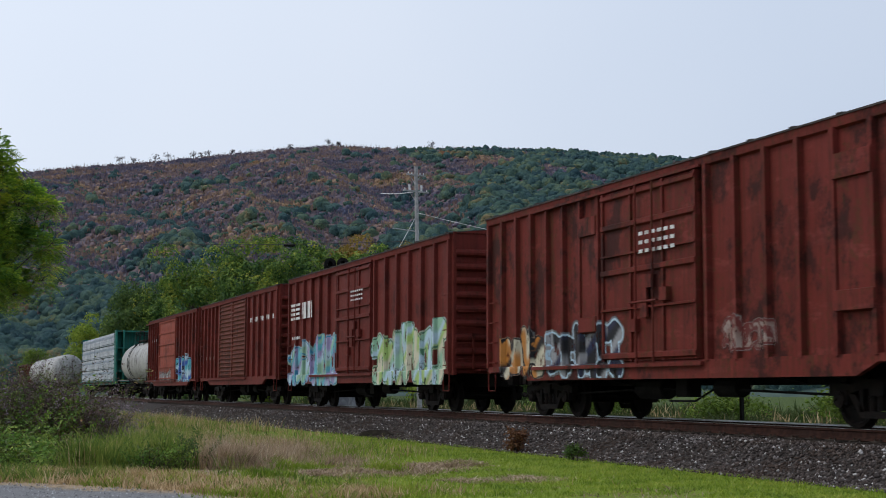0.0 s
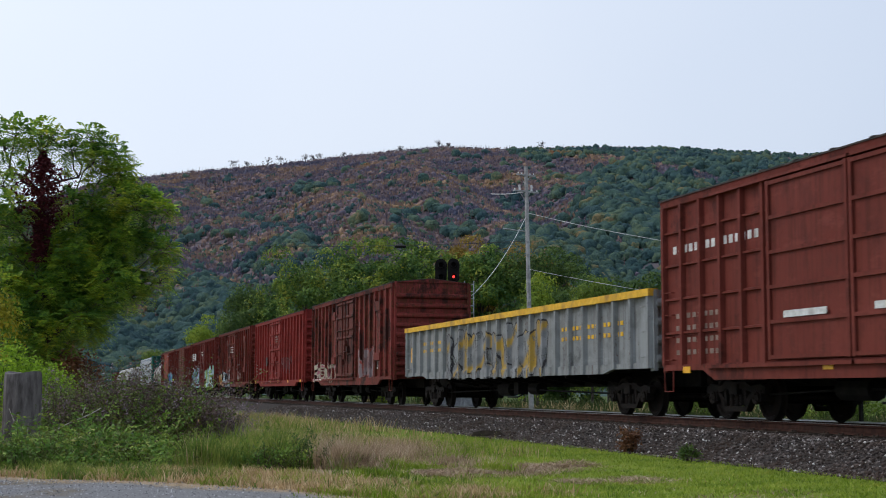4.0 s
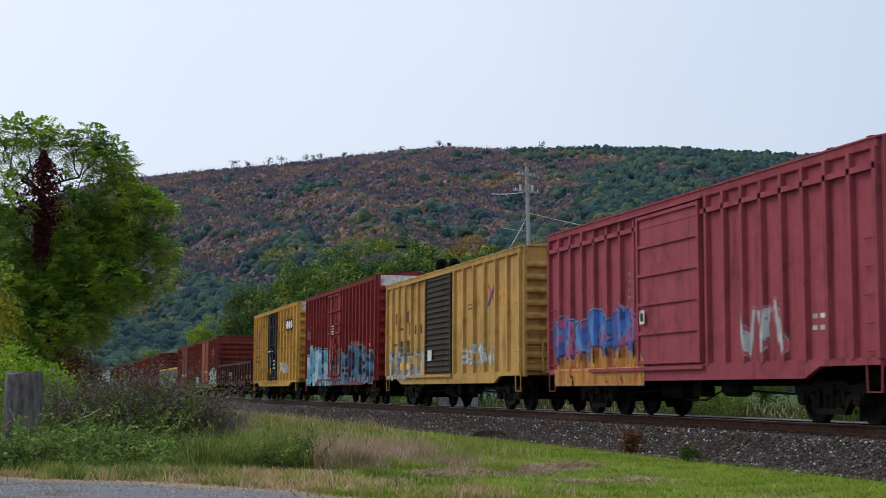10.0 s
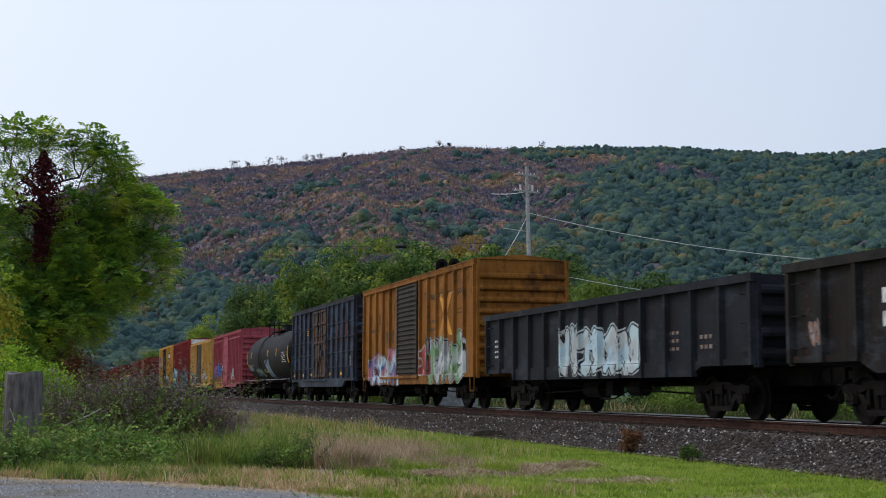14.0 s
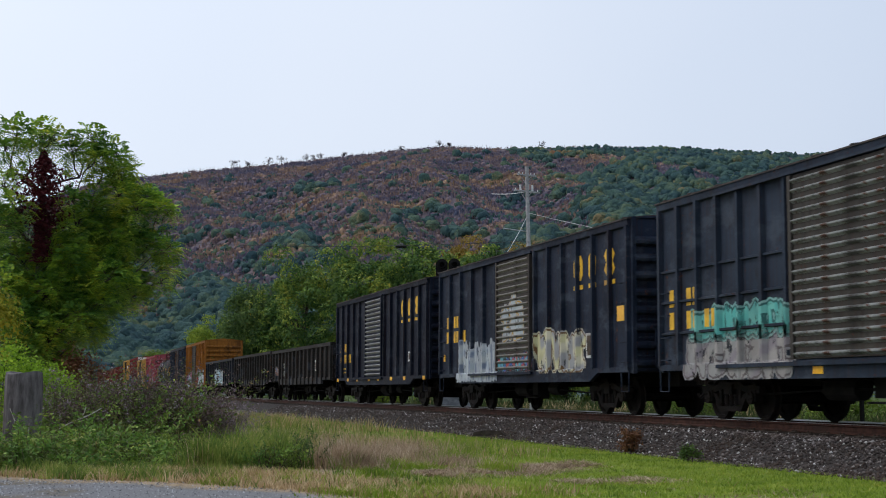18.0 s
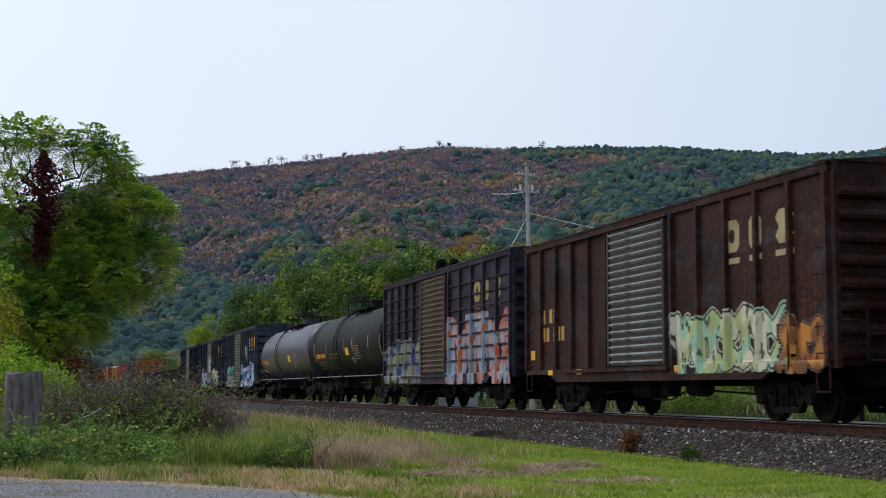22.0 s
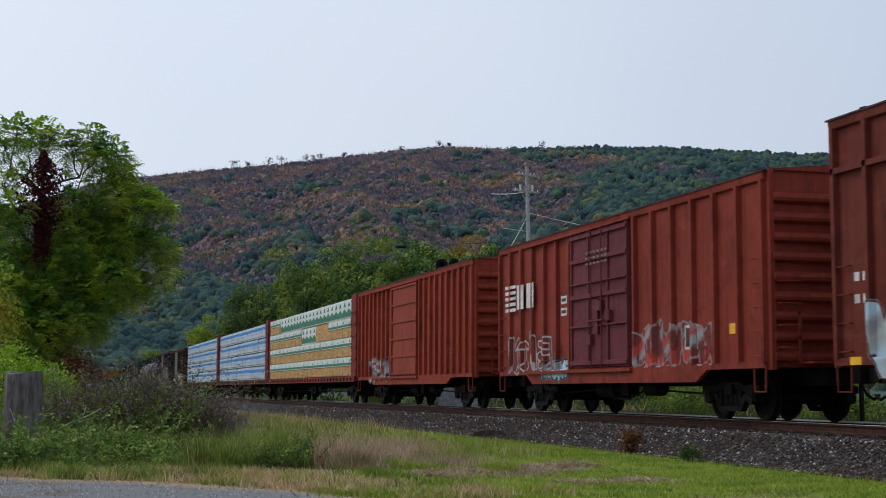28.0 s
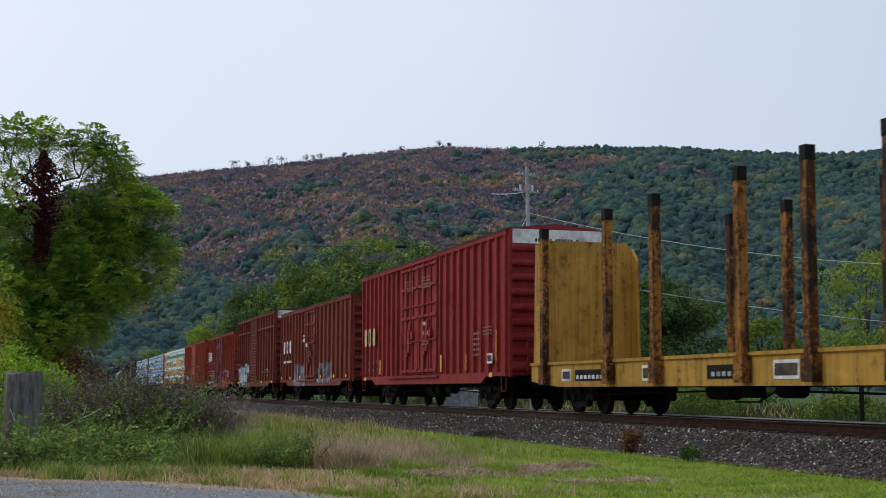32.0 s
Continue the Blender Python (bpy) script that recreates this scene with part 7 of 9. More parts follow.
PALEBLUE, CYAN, MINT, PINK, LILAC, CREAM = (0.45, 0.6, 0.7), (0.12, 0.42, 0.5), (0.3, 0.5, 0.35), (0.5, 0.2, 0.25), (0.35, 0.3, 0.5), (0.6, 0.56, 0.42)
CHALK, INK, NAVY, GREYSP, ORANGESP, REDSP, BLUESP = (0.46, 0.49, 0.50), (0.012, 0.012, 0.014), (0.02, 0.025, 0.06), (0.3, 0.3, 0.31), (0.5, 0.2, 0.04), (0.45, 0.05, 0.04), (0.05, 0.12, 0.4)

RED_DARK = (0.13, 0.026, 0.022)
RED_BROWN = (0.17, 0.030, 0.023)
RED_BRIGHT = (0.29, 0.040, 0.034)
RED_ORANGE = (0.36, 0.060, 0.034)
PLUM = (0.42, 0.09, 0.115)
BLUE_DARK = (0.009, 0.013, 0.026)

def lettering(c, X, d, z, body, size, mat, y=1.465):
    """Readable words along the near side of a car."""
    cu = bpy.data.curves.new("lettering", "FONT")
    cu.body, cu.size, cu.extrude = body, size, 0.003
    tmp = bpy.data.objects.new("lettering", cu)
    scene.collection.objects.link(tmp)
    me = bpy.data.meshes.new_from_object(tmp.evaluated_get(bpy.context.evaluated_depsgraph_get()))
    bpy.data.objects.remove(tmp)
    me.materials.clear()
    me.materials.append(mat)
    part("lettering", me, None, c, m=Matrix.Translation((X(d), y, z)) @ Matrix(((-1, 0, 0, 0), (0, 0, 1, 0), (0, 1, 0, 0), (0, 0, 0, 1))))


def block_sign(c, x0, x1, z0, z1, mat, y, hole=False, waist=0.0):
    """A plain block with clipped corners, pierced or drawn in at the middle."""
    k, xm, zm = 0.22 * (x1 - x0), (x0 + x1) / 2, (z0 + z1) / 2
    if hole:
        s, w = Shape(), 0.3 * (x1 - x0)
        ring = lambda a, b, q, e: [(a + e, q), (b - e, q), (b, q + e), (b, 2 * zm - q - e), (b - e, 2 * zm - q), (a + e, 2 * zm - q), (a, 2 * zm - q - e), (a, q + e)]
        o, i = ring(x0, x1, z0, k), ring(x0 + w, x1 - w, z0 + w, 0.5 * k)
        v = [(a, y, b) for a, b in o + i] + [(a, y + 0.007, b) for a, b in o + i]
        f = [(j, (j + 1) % 8, 8 + (j + 1) % 8, 8 + j) for j in range(8)]
        f = f + [tuple(16 + q for q in g) for g in f] + [(j, (j + 1) % 8, 16 + (j + 1) % 8, 16 + j) for j in range(8)]
        s.add(v, f)
    else:
        d = waist * (x1 - x0)
        s = Shape().prism([(x0 + k, z0), (x1 - k, z0), (x1, z0 + k), (x1 - d, zm), (x1, z1 - k), (x1 - k, z1), (x0 + k, z1), (x0, z1 - k), (x0 + d, zm), (x0, z0 + k)], y, y + 0.007)
    part("emblem_letter", s, mat, c)


# covered hopper, tank cars and a wrapped lumber load at the far front
brown_paint = paint("brown_hopper_paint", (0.16, 0.05, 0.035), 0.4)
gondola(195.0, 16.0, 3.6, brown_paint, "rusty brown high-sided open car", 14)
white_tank = paint("dirty_white_tank_paint", (0.5, 0.5, 0.48), 0.25, 0.3)
tank_car(178.0, 16.6, white_tank, "dirty white tank car", walkway=False)
tank_car(160.5, 16.6, white_tank, "dirty white tank car", walkway=False)
def wrap_material(name, a, b2):
    """Crumpled plastic wrap: folds that catch the light, dust."""
    m, n, l, b = material(name, 0.42)
    co = n.new("ShaderNodeTexCoord").outputs["Object"]
    mp = n.new("ShaderNodeMapping")
    mp.inputs["Rotation"].default_value, mp.inputs["Scale"].default_value = (0, 0.5, 0), (1.2, 1, 3.2)
    l.new(co, mp.inputs["Vector"])
    fold = nnoise(n, l, mp.outputs[0], 1.15, 3, rough=0.42)
    dust = nnoise(n, l, co, 0.8, 4)
    col = nmix(n, l, nstep(n, l, dust, 0.35, 0.65), a, b2)
    l.new(col, b.inputs["Base Color"])
    nbump(n, l, b, fold, 0.9, 0.13)
    return m


WRAPMATS = {
    "wrap": wrap_material("white_woven_lumber_wrap", (0.35, 0.42, 0.51), (0.5, 0.58, 0.67)),
    "edge": speckled("dark_green_edge_board", (0.02, 0.05, 0.045), (0.05, 0.09, 0.08), 3, 0.7),
    "strap": speckled("grey_strapping", (0.16, 0.18, 0.2), (0.25, 0.27, 0.3), 6, 0.5),
    "blue": speckled("blue_print", (0.02, 0.19, 0.52), (0.045, 0.27, 0.64), 7, 0.5, 0, 0.2, (0.16, 0.4, 0.66), 9.0),
    "grey": speckled("grey_print", (0.25, 0.3, 0.36), (0.35, 0.4, 0.45), 4, 0.5, 0, 0.2),
    "wood": speckled("fresh_sawn_lumber", (0.42, 0.25, 0.10), (0.55, 0.35, 0.16), 5, 0.8, 0, 0.3),
    "cap": speckled("pale_green_lumber_wrap", (0.5, 0.57, 0.55), (0.66, 0.7, 0.68), 3, 0.5, 0, 0.6),
    "green": speckled("dark_green_print", (0.02, 0.14, 0.085), (0.04, 0.2, 0.12), 4, 0.5, 0, 0.2),
}


def boards_material():
    """Stacked board ends: thin dark gaps between sawn boards."""
    m, n, l, b = material("stacked_boards", 0.85)
    co = n.new("ShaderNodeTexCoord").outputs["Object"]
    sp = n.new("ShaderNodeSeparateXYZ")
    l.new(co, sp.inputs[0])
    fz = nmath(n, l, "FRACT", nmath(n, l, "MULTIPLY", sp.outputs[2], 24.0))
    gap = nmath(n, l, "LESS_THAN", fz, 0.16)
    f = nnoise(n, l, co, 3.0, 4, stretch=(0.5, 1, 6))
    col = nmix(n, l, nstep(n, l, f, 0.35, 0.65), (0.40, 0.23, 0.09), (0.58, 0.37, 0.17))
    col = nmix(n, l, nmath(n, l, "MULTIPLY", gap, 0.65), col, (0.14, 0.075, 0.03))
    l.new(col, b.inputs["Base Color"])
    nbump(n, l, b, nmath(n, l, "SUBTRACT", 1.0, gap), 0.5, 0.01)
    return m


BOARDS = boards_material()
WRAPMATS["bare"] = BOARDS
silver = dict(WRAPMATS, wrap=wrap_material("silvery_lumber_wrap", (0.30, 0.33, 0.37), (0.48, 0.51, 0.55)))
green_frame = paint("teal_flatcar_paint", (0.03, 0.20, 0.16), 0.3)
lumber_car(119.3, 21.4, "teal centre-beam flatcar stacked with silvery wrapped lumber", green_frame, [[(2.9, "wrap")] * 8] * 4, dict(silver, blue=silver["grey"]), 3)
tank_car(96.6, 12.9, white_tank, "dirty white tank car with a teal railing", radius=1.35, axis=2.3)

# boxcar with an orange-red door
c_paint = paint("oxide_red_paint_old", RED_BROWN, 0.35, tags=[tag(15.2, 4.3, 8.2, 0.9, 1.7, [CHALK, GREYSP], INK, 0.5, 0.5), tag(15.2, 9.6, 13.6, 1.0, 2.2, [BLUESP, PALEBLUE, CYAN], NAVY, 0.5, 0.85)])
c, X = boxcar(82.6, 15.2, 4.45, c_paint, "faded oxide-red boxcar with an orange-red door and graffiti", [(4.2, 9.5)], (5, 6), paint("orange_red_door_paint", (0.33, 0.075, 0.05), 0.2), "panel")
stencil(c, X, 1.0, 3.2, 3.2, 3.7, 1, 2, WHITE)
# boxcar with twin corrugated doors
c, X = boxcar(66.3, 15.2, 4.45, paint("oxide_red_paint_dark", RED_BROWN, 0.3), "dark red boxcar with two corrugated doors", [(4.6, 7.25), (7.25, 9.9)], (5, 5), paint("rusty_door_paint", (0.2, 0.06, 0.045), 0.45), "corr")
stencil(c, X, 10.3, 14.4, 3.25, 3.75, 1, 8, WHITE)
stencil(c, X, 0.6, 3.6, 1.9, 2.3, 1, 4, FADED)
# large plug-door boxcar, pastel graffiti
b_paint = paint("oxide_red_paint_pastel", RED_BROWN, 0.25, tags=[tag(16.7, 0.2, 6.6, 0.75, 2.3, [PALEBLUE, LILAC, CYAN, MINT], (0.05, 0.25, 0.4), 0.42, 0.93), tag(16.7, 10.2, 16.3, 0.75, 2.3, [MINT, CREAM, (0.35, 0.5, 0.15), PALEBLUE], (0.08, 0.2, 0.12), 0.45, 0.9)])
c, X = boxcar(49.5, 16.6, 4.5, b_paint, "oxide-red plug-door boxcar with pastel blue and green graffiti", [(6.5, 10.1)], (6, 6), None, "plug", inset=2.5)
marks(c, "emblem_bar", [(X(1.75), X(0.5), 3.05 + 0.16 * k, 3.14 + 0.16 * k) for k in range(4)] + [(X(2.6 + 0.75 * k), X(2.05 + 0.75 * k), 3.05, 3.62) for k in range(2)], WHITE, 1.55)
stencil(c, X, 0.7, 1.9, 2.35, 2.6, 1, 2, WHITE, 1.55)
stencil(c, X, 8.2, 9.5, 3.3, 3.7, 3, 1, WHITE, 1.63)
# dark weathered plug-door boxcar
a_paint = paint("sooty_red_paint", (0.19, 0.034, 0.026), 0.5, tags=[tag(16.4, 0.7, 3.4, 0.85, 1.95, [CREAM, INK, ORANGESP], INK, 0.5, 0.75), tag(16.4, 3.4, 7.0, 0.85, 1.9, [NAVY, GREYSP, INK], PALEBLUE, 0.6, 0.9), tag(16.4, 10.2, 12.0, 1.2, 1.8, [(0.3, 0.23, 0.2), (0.2, 0.12, 0.1)], RED_DARK, 0.4, 0.35)])
c, X = boxcar(30.5, 16.3, 4.55, a_paint, "heavily weathered dark red plug-door boxcar with graffiti", [(6.05, 9.7)], (7, 7), None, "plug", inset=2.5)
divider_panel(c, X, 5.1, 5.75, a_paint, 4.62)
divider_panel(c, X, 13.55, 14.35, a_paint, 4.62)
stencil(c, X, 7.7, 9.1, 3.1, 3.6, 3, 1, WHITE, 1.63)
# bright red plug-door boxcar
e_paint = paint("bright_oxide_red_paint", RED_BRIGHT, 0.05, 0.2, tags=[tag(16.5, 9.9, 13.0, 1.4, 2.4, [(0.17, 0.03, 0.028)], (0.13, 0.03, 0.03), 0.7, 0.0)])
c, X = boxcar(12.0, 16.7, 4.52, e_paint, "clean bright red plug-door boxcar", [(6.2, 9.9)], (6, 7), None, "plug", inset=2.5)
stencil(c, X, 0.9, 1.5, 1.45, 2.2, 4, 1, FADED, 1.55)
stencil(c, X, 2.1, 3.2, 1.5, 2.0, 2, 3, FADED, 1.55)
stencil(c, X, 8.4, 9.5, 3.2, 3.6, 3, 1, FADED, 1.63)
marks(c, "placard", [(X(13.8), X(13.3), 1.7, 2.1)], WHITE, 1.468)
marks(c, "patch_plate", [(X(5.2), X(4.6), 1.95, 2.45)], ROOF, 1.55, "dark repair plate")
reflectors(c, X, (0.6, 3.1, 6.3, 8.9, 12.2, 15.9), 1.03)
# scuffed red plug-door boxcar
f_paint = paint("scuffed_red_paint", (0.23, 0.042, 0.036), 0.66, 0.3, tags=[tag(16.3, 0.4, 5.8, 0.9, 1.9, [(0.12, 0.02, 0.02), PINK], CREAM, 0.6, 0.2), tag(16.3, 10.0, 11.0, 1.1, 2.2, [(0.26, 0.21, 0.22), (0.2, 0.12, 0.12)], (0.3, 0.06, 0.05), 0.5, 0.7), tag(16.3, 11.3, 13.1, 1.1, 2.45, [(0.26, 0.2, 0.21), (0.2, 0.11, 0.11)], (0.3, 0.06, 0.05), 0.5, 0.6), tag(16.3, 10.1, 10.8, 2.8, 3.5, [(0.3, 0.22, 0.23)], (0.2, 0.1, 0.1), 0.5, 0.4)])
c, X = boxcar(-6.9, 16.3, 4.55, f_paint, "scuffed red plug-door boxcar with pale graffiti and rust", [(6.2, 9.7)], (7, 7), paint("sooty_door_paint", (0.15, 0.04, 0.035), 0.6), "plug", inset=2.5)
divider_panel(c, X, 5.1, 5.75, f_paint, 4.62)
divider_panel(c, X, 13.55, 14.35, f_paint, 4.62)
marks(c, "placard", [(X(13.75), X(13.25), 1.4, 1.85)], WHITE, 1.468)
# pale grey gondola with a yellow rim
g_paint = paint("pale_grey_gondola_paint", (0.34, 0.355, 0.36), 0.2, 0.25, tags=[tag(21.0, 5.0, 14.6, 0.95, 2.3, [(0.2, 0.21, 0.22), (0.27, 0.28, 0.29), (0.2, 0.21, 0.22), (0.42, 0.27, 0.05)], (0.03, 0.03, 0.035), 0.8, 0.7)])
c, X = gondola(-25.2, 21.0, 2.70, g_paint, "pale grey gondola with a yellow top rail and black graffiti", 22, YELLOW, low=0.95)
stencil(c, X, 2.0, 4.4, 1.85, 2.35, 2, 3, YELLOW, 1.446)
marks(c, "placard", [(X(0.85), X(0.5), 1.55, 2.05)], REFLECT, 1.446)
stencil(c, X, 15.5, 19.5, 1.8, 2.3, 2, 4, YELLOW, 1.446)
# red boxcar covered in white stencils
h_paint = paint("brick_red_paint", (0.21, 0.048, 0.036), 0.2)
c, X = boxcar(-46.8, 15.35, 4.5, h_paint, "brick-red double-door boxcar with pale stencils", [(4.6, 7.3), (7.3, 9.8)], (5, 6), None, "panel", hribs=(1.75, 2.45, 3.15, 3.85))
stencil(c, X, 0.5, 4.2, 3.35, 3.8, 1, 5, WHITE)
stencil(c, X, 10.2, 13.2, 3.55, 3.95, 1, 4, WHITE)
stencil(c, X, 10.4, 13.0, 2.85, 3.2, 1, 4, WHITE)
stencil(c, X, 10.4, 14.0, 2.3, 2.6, 1, 5, WHITE)
stencil(c, X, 0.6, 2.6, 1.3, 2.3, 4, 2, FADED)
marks(c, "placard_bar", [(X(6.6), X(5.2), 1.85, 1.97), (X(9.2), X(8.0), 1.85, 1.97)], WHITE, 1.6)
reflectors(c, X, (1.2, 6.5, 13.9))
# red boxcar with an orange-red double door and white graffiti at the rear
i_paint = paint("faded_red_paint", (0.215, 0.040, 0.030), 0.2, tags=[tag(15.45, 10.2, 12.6, 1.0, 2.1, [CHALK, (0.4, 0.5, 0.46)], INK, 0.62, 0.93), tag(15.45, 12.4, 15.3, 0.85, 2.35, [(0.5, 0.54, 0.5), CHALK, MINT], (0.06, 0.05, 0.05), 0.62, 0.93), tag(15.45, 0.2, 3.4, 0.75, 1.7, [PALEBLUE, CHALK], RED_DARK, 0.4, 0.6), tag(15.45, 3.0, 10.5, 0.7, 1.02, [CYAN, CHALK, PALEBLUE], INK, 0.5, 0.5)])
c, X = boxcar(-63.4, 15.45, 4.52, i_paint, "red boxcar with orange double doors and white graffiti", [(5.05, 7.5), (7.5, 10.0)], (6, 5), [paint("orange_door_paint", (0.36, 0.10, 0.045), 0.15), paint("faded_rose_door_paint", (0.27, 0.075, 0.06), 0.2)], "panel")
for k in range(8):
    d = 10.75 + 0.46 * k
    marks(c, "lettering_bar", [(X(d + 0.3), X(d), 3.22, 3.72)], WHITE)
stencil(c, X, 0.7, 1.4, 1.75, 2.1, 1, 1, WHITE)
reflectors(c, X, (3.0, 5.4, 7.7, 11.2), 0.88)
marks(c, "reflective_bar", [(X(6.9 + 2.5 * k), X(5.4 + 2.5 * k), 1.95, 2.04) for k in range(2)], YELLOW, 1.6)
# brown gondola with amber strips
j_paint = paint("rust_brown_gondola_paint", (0.06, 0.018, 0.016), 0.55, tags=[tag(16.6, 6.2, 7.6, 1.2, 1.9, [GREYSP, PALEBLUE], (0.06, 0.03, 0.03), 0.4, 0.3)])
c, X = gondola(-80.0, 16.8, 2.33, j_paint, "rusty brown gondola with amber reflectors and white stencils", 13, taper=2.4)
marks(c, "number_panel", [(X(2.7), X(1.55), 1.35, 2.2)], BLACK, 1.446, "black lettering panel")
stencil(c, X, 1.7, 2.6, 1.45, 2.05, 2, 4, WHITE, 1.454)
reflectors(c, X, (0.75, 3.8, 6.4, 9.0, 11.6, 14.2, 15.9), 1.42, 1.446, w=0.36, h=0.2)
# tall yellow boxcar with a black door
YEL = (0.66, 0.37, 0.085)
k_paint = paint("freight_yellow_paint", YEL, 0.05, 0.15, tags=[tag(15.55, 10.2, 12.6, 1.4, 2.2, [CHALK, PALEBLUE], YEL, 0.5, 0.35)], rustcol=(0.25, 0.1, 0.03))
BLACKDOOR = paint("black_door_paint", (0.018, 0.019, 0.022), 0.05, 0.1)
c, X = boxcar(-97.85, 15.55, 5.06, k_paint, "tall yellow boxcar with a black plug door and white end band", [(6.0, 9.15)], (6, 6), BLACKDOOR, "plug", hribs=(1.9, 2.95, 3.85, 4.5), white_end=True, roof_mat=k_paint, sill=(2.0, 0.78))
for dx, mt, w in ((-0.62, REDINK, 0.1), (0.62, REDINK, 0.1), (-0.38, BLUEINK, 0.1), (0.38, BLUEINK, 0.1)):
    x = X(1.78)
    s = Shape().prism([(x - dx - w, 3.12), (x - dx + w, 3.12), (x + dx * 0.2 + w * 0.6, 3.6), (x - dx + w, 4.1), (x - dx - w, 4.1), (x + dx * 0.2 - w * 0.6, 3.6)], 1.535, 1.549 if mt is REDINK else 1.556)
    part("emblem_stroke", s, mt, c)
marks(c, "emblem_panel", [(X(14.25), X(12.15), 3.75, 4.33)], BLACKDOOR, 1.565)
for k in range(3):
    block_sign(c, X(12.85 + 0.66 * k), X(12.3 + 0.66 * k), 3.84, 4.24, WHITE, 1.575)
stencil(c, X, 12.3, 14.2, 3.35, 3.6, 1, 8, FADED, 1.565)
stencil(c, X, 1.0, 2.9, 2.15, 2.75, 2, 4, DARKINK, 1.548)
stencil(c, X, 8.3, 8.9, 1.75, 2.35, 3, 1, WHITE, 1.63)
marks(c, "door_placard", [(X(7.55), X(7.3), 1.9, 2.4)], WHITE, 1.63)
marks(c, "lock_lever", [(X(7.5), X(7.38), 1.45, 1.85)], YELLOW, 1.63, "yellow lock lever")
marks(c, "placard_bar", [(X(8.1), X(6.5), 2.72, 2.78)], WHITE, 1.63)
# tall red boxcar with a long cyan and navy piece
l_paint = paint("cherry_red_paint", (0.29, 0.04, 0.04), 0.05, 0.15, tags=[tag(15.4, 0.4, 6.6, 0.8, 2.55, [CYAN, (0.2, 0.5, 0.58), PALEBLUE, (0.1, 0.3, 0.45)], (0.05, 0.03, 0.08), 0.55, 0.95), tag(15.4, 6.4, 15.0, 0.85, 2.35, [(0.03, 0.06, 0.12), (0.05, 0.03, 0.05), (0.08, 0.2, 0.3), NAVY], (0.15, 0.25, 0.3), 0.55, 0.85), tag(15.4, 0.25, 1.6, 3.0, 3.9, [(0.4, 0.2, 0.14)], (0.32, 0.14, 0.1), 0.5, 0.3), tag(15.4, 10.4, 12.2, 2.3, 2.65, [ORANGESP, (0.45, 0.25, 0.12)], (0.3, 0.1, 0.06), 0.35, 0.4)])
c, X = boxcar(-115.65, 15.4, 5.05, l_paint, "tall cherry-red boxcar with a long cyan and navy graffiti piece", [(6.05, 8.85)], (8, 9), None, "plug", white_end=True)
stencil(c, X, 7.0, 7.6, 3.05, 3.5, 4, 1, WHITE, 1.63)
stencil(c, X, 0.8, 3.0, 2.55, 2.75, 1, 3, WHITE)
stencil(c, X, 13.8, 14.6, 1.6, 2.6, 4, 1, WHITE)
# yellow boxcar with a dark corrugated door
m_paint = paint("faded_yellow_paint", (0.64, 0.38, 0.12), 0.06, 0.3, tags=[tag(15.75, 0.2, 5.6, 0.95, 2.0, [(0.6, 0.36, 0.09), CHALK, GREYSP], (0.12, 0.16, 0.25), 0.45, 0.55), tag(15.75, 10.0, 13.6, 1.2, 2.1, [CHALK, PALEBLUE, (0.6, 0.4, 0.12)], (0.4, 0.25, 0.08), 0.45, 0.45)], rustcol=(0.25, 0.1, 0.03))
DARKDOOR = paint("dark_grey_door_paint", (0.075, 0.066, 0.058), 0.2, 0.3)
c, X = boxcar(-132.7, 15.75, 4.47, m_paint, "faded yellow boxcar with a dark corrugated door and graffiti", [(5.9, 9.0)], (6, 6), DARKDOOR, "corr", roof_mat=m_paint)
marks(c, "lettering_bar", [(X(1.58 + 0.55 * k), X(1.36 + 0.55 * k), 3.0, 3.4 if k in (0, 3) else 3.28) for k in range(4)], DARKINK)
marks(c, "lettering_bar", [(X(3.5 + 0.8 * k), X(3.3 + 0.8 * k), 2.55, 3.0 if k == 0 else 2.85) for k in range(3)], DARKINK)
marks(c, "lettering_bar", [(X(2.9), X(1.5), 2.75, 2.84), (X(2.4), X(1.0), 2.2, 2.28)], DARKINK)
for sgn, mt, yy in ((1, REDINK, 1.466), (-1, BLUEINK, 1.472)):
    x = X(12.94)
    part("emblem_stroke", Shape().prism([(x - sgn * 0.34 - 0.09, 3.05), (x - sgn * 0.34 + 0.09, 3.05), (x + sgn * 0.34 + 0.09, 3.7), (x + sgn * 0.34 - 0.09, 3.7)], 1.46, yy), mt, c)
stencil(c, X, 10.6, 11.5, 3.05, 3.3, 2, 1, DARKINK)
stencil(c, X, 13.6, 14.6, 3.0, 3.6, 2, 1, ORANGEINK)
marks(c, "number_panel", [(X(14.6), X(14.2), 1.45, 1.7), (X(14.6), X(14.2), 1.78, 2.05)], DARKINK)
marks(c, "door_placard", [(X(6.9), X(6.4), 1.55, 1.9)], WHITE, 1.62)
for a in (2.05, 2.97):
    marks(c, "number_panel", [(X(a + 0.8), X(a), 1.8, 2.35)], DARKINK, 1.463, "black lettering panel")
    stencil(c, X, a + 0.05, a + 0.75, 1.85, 2.3, 2, 3, FADED, 1.47)
    marks(c, "placard", [(X(a + 0.8), X(a), 1.3, 1.55)], YELLOW, 1.48)
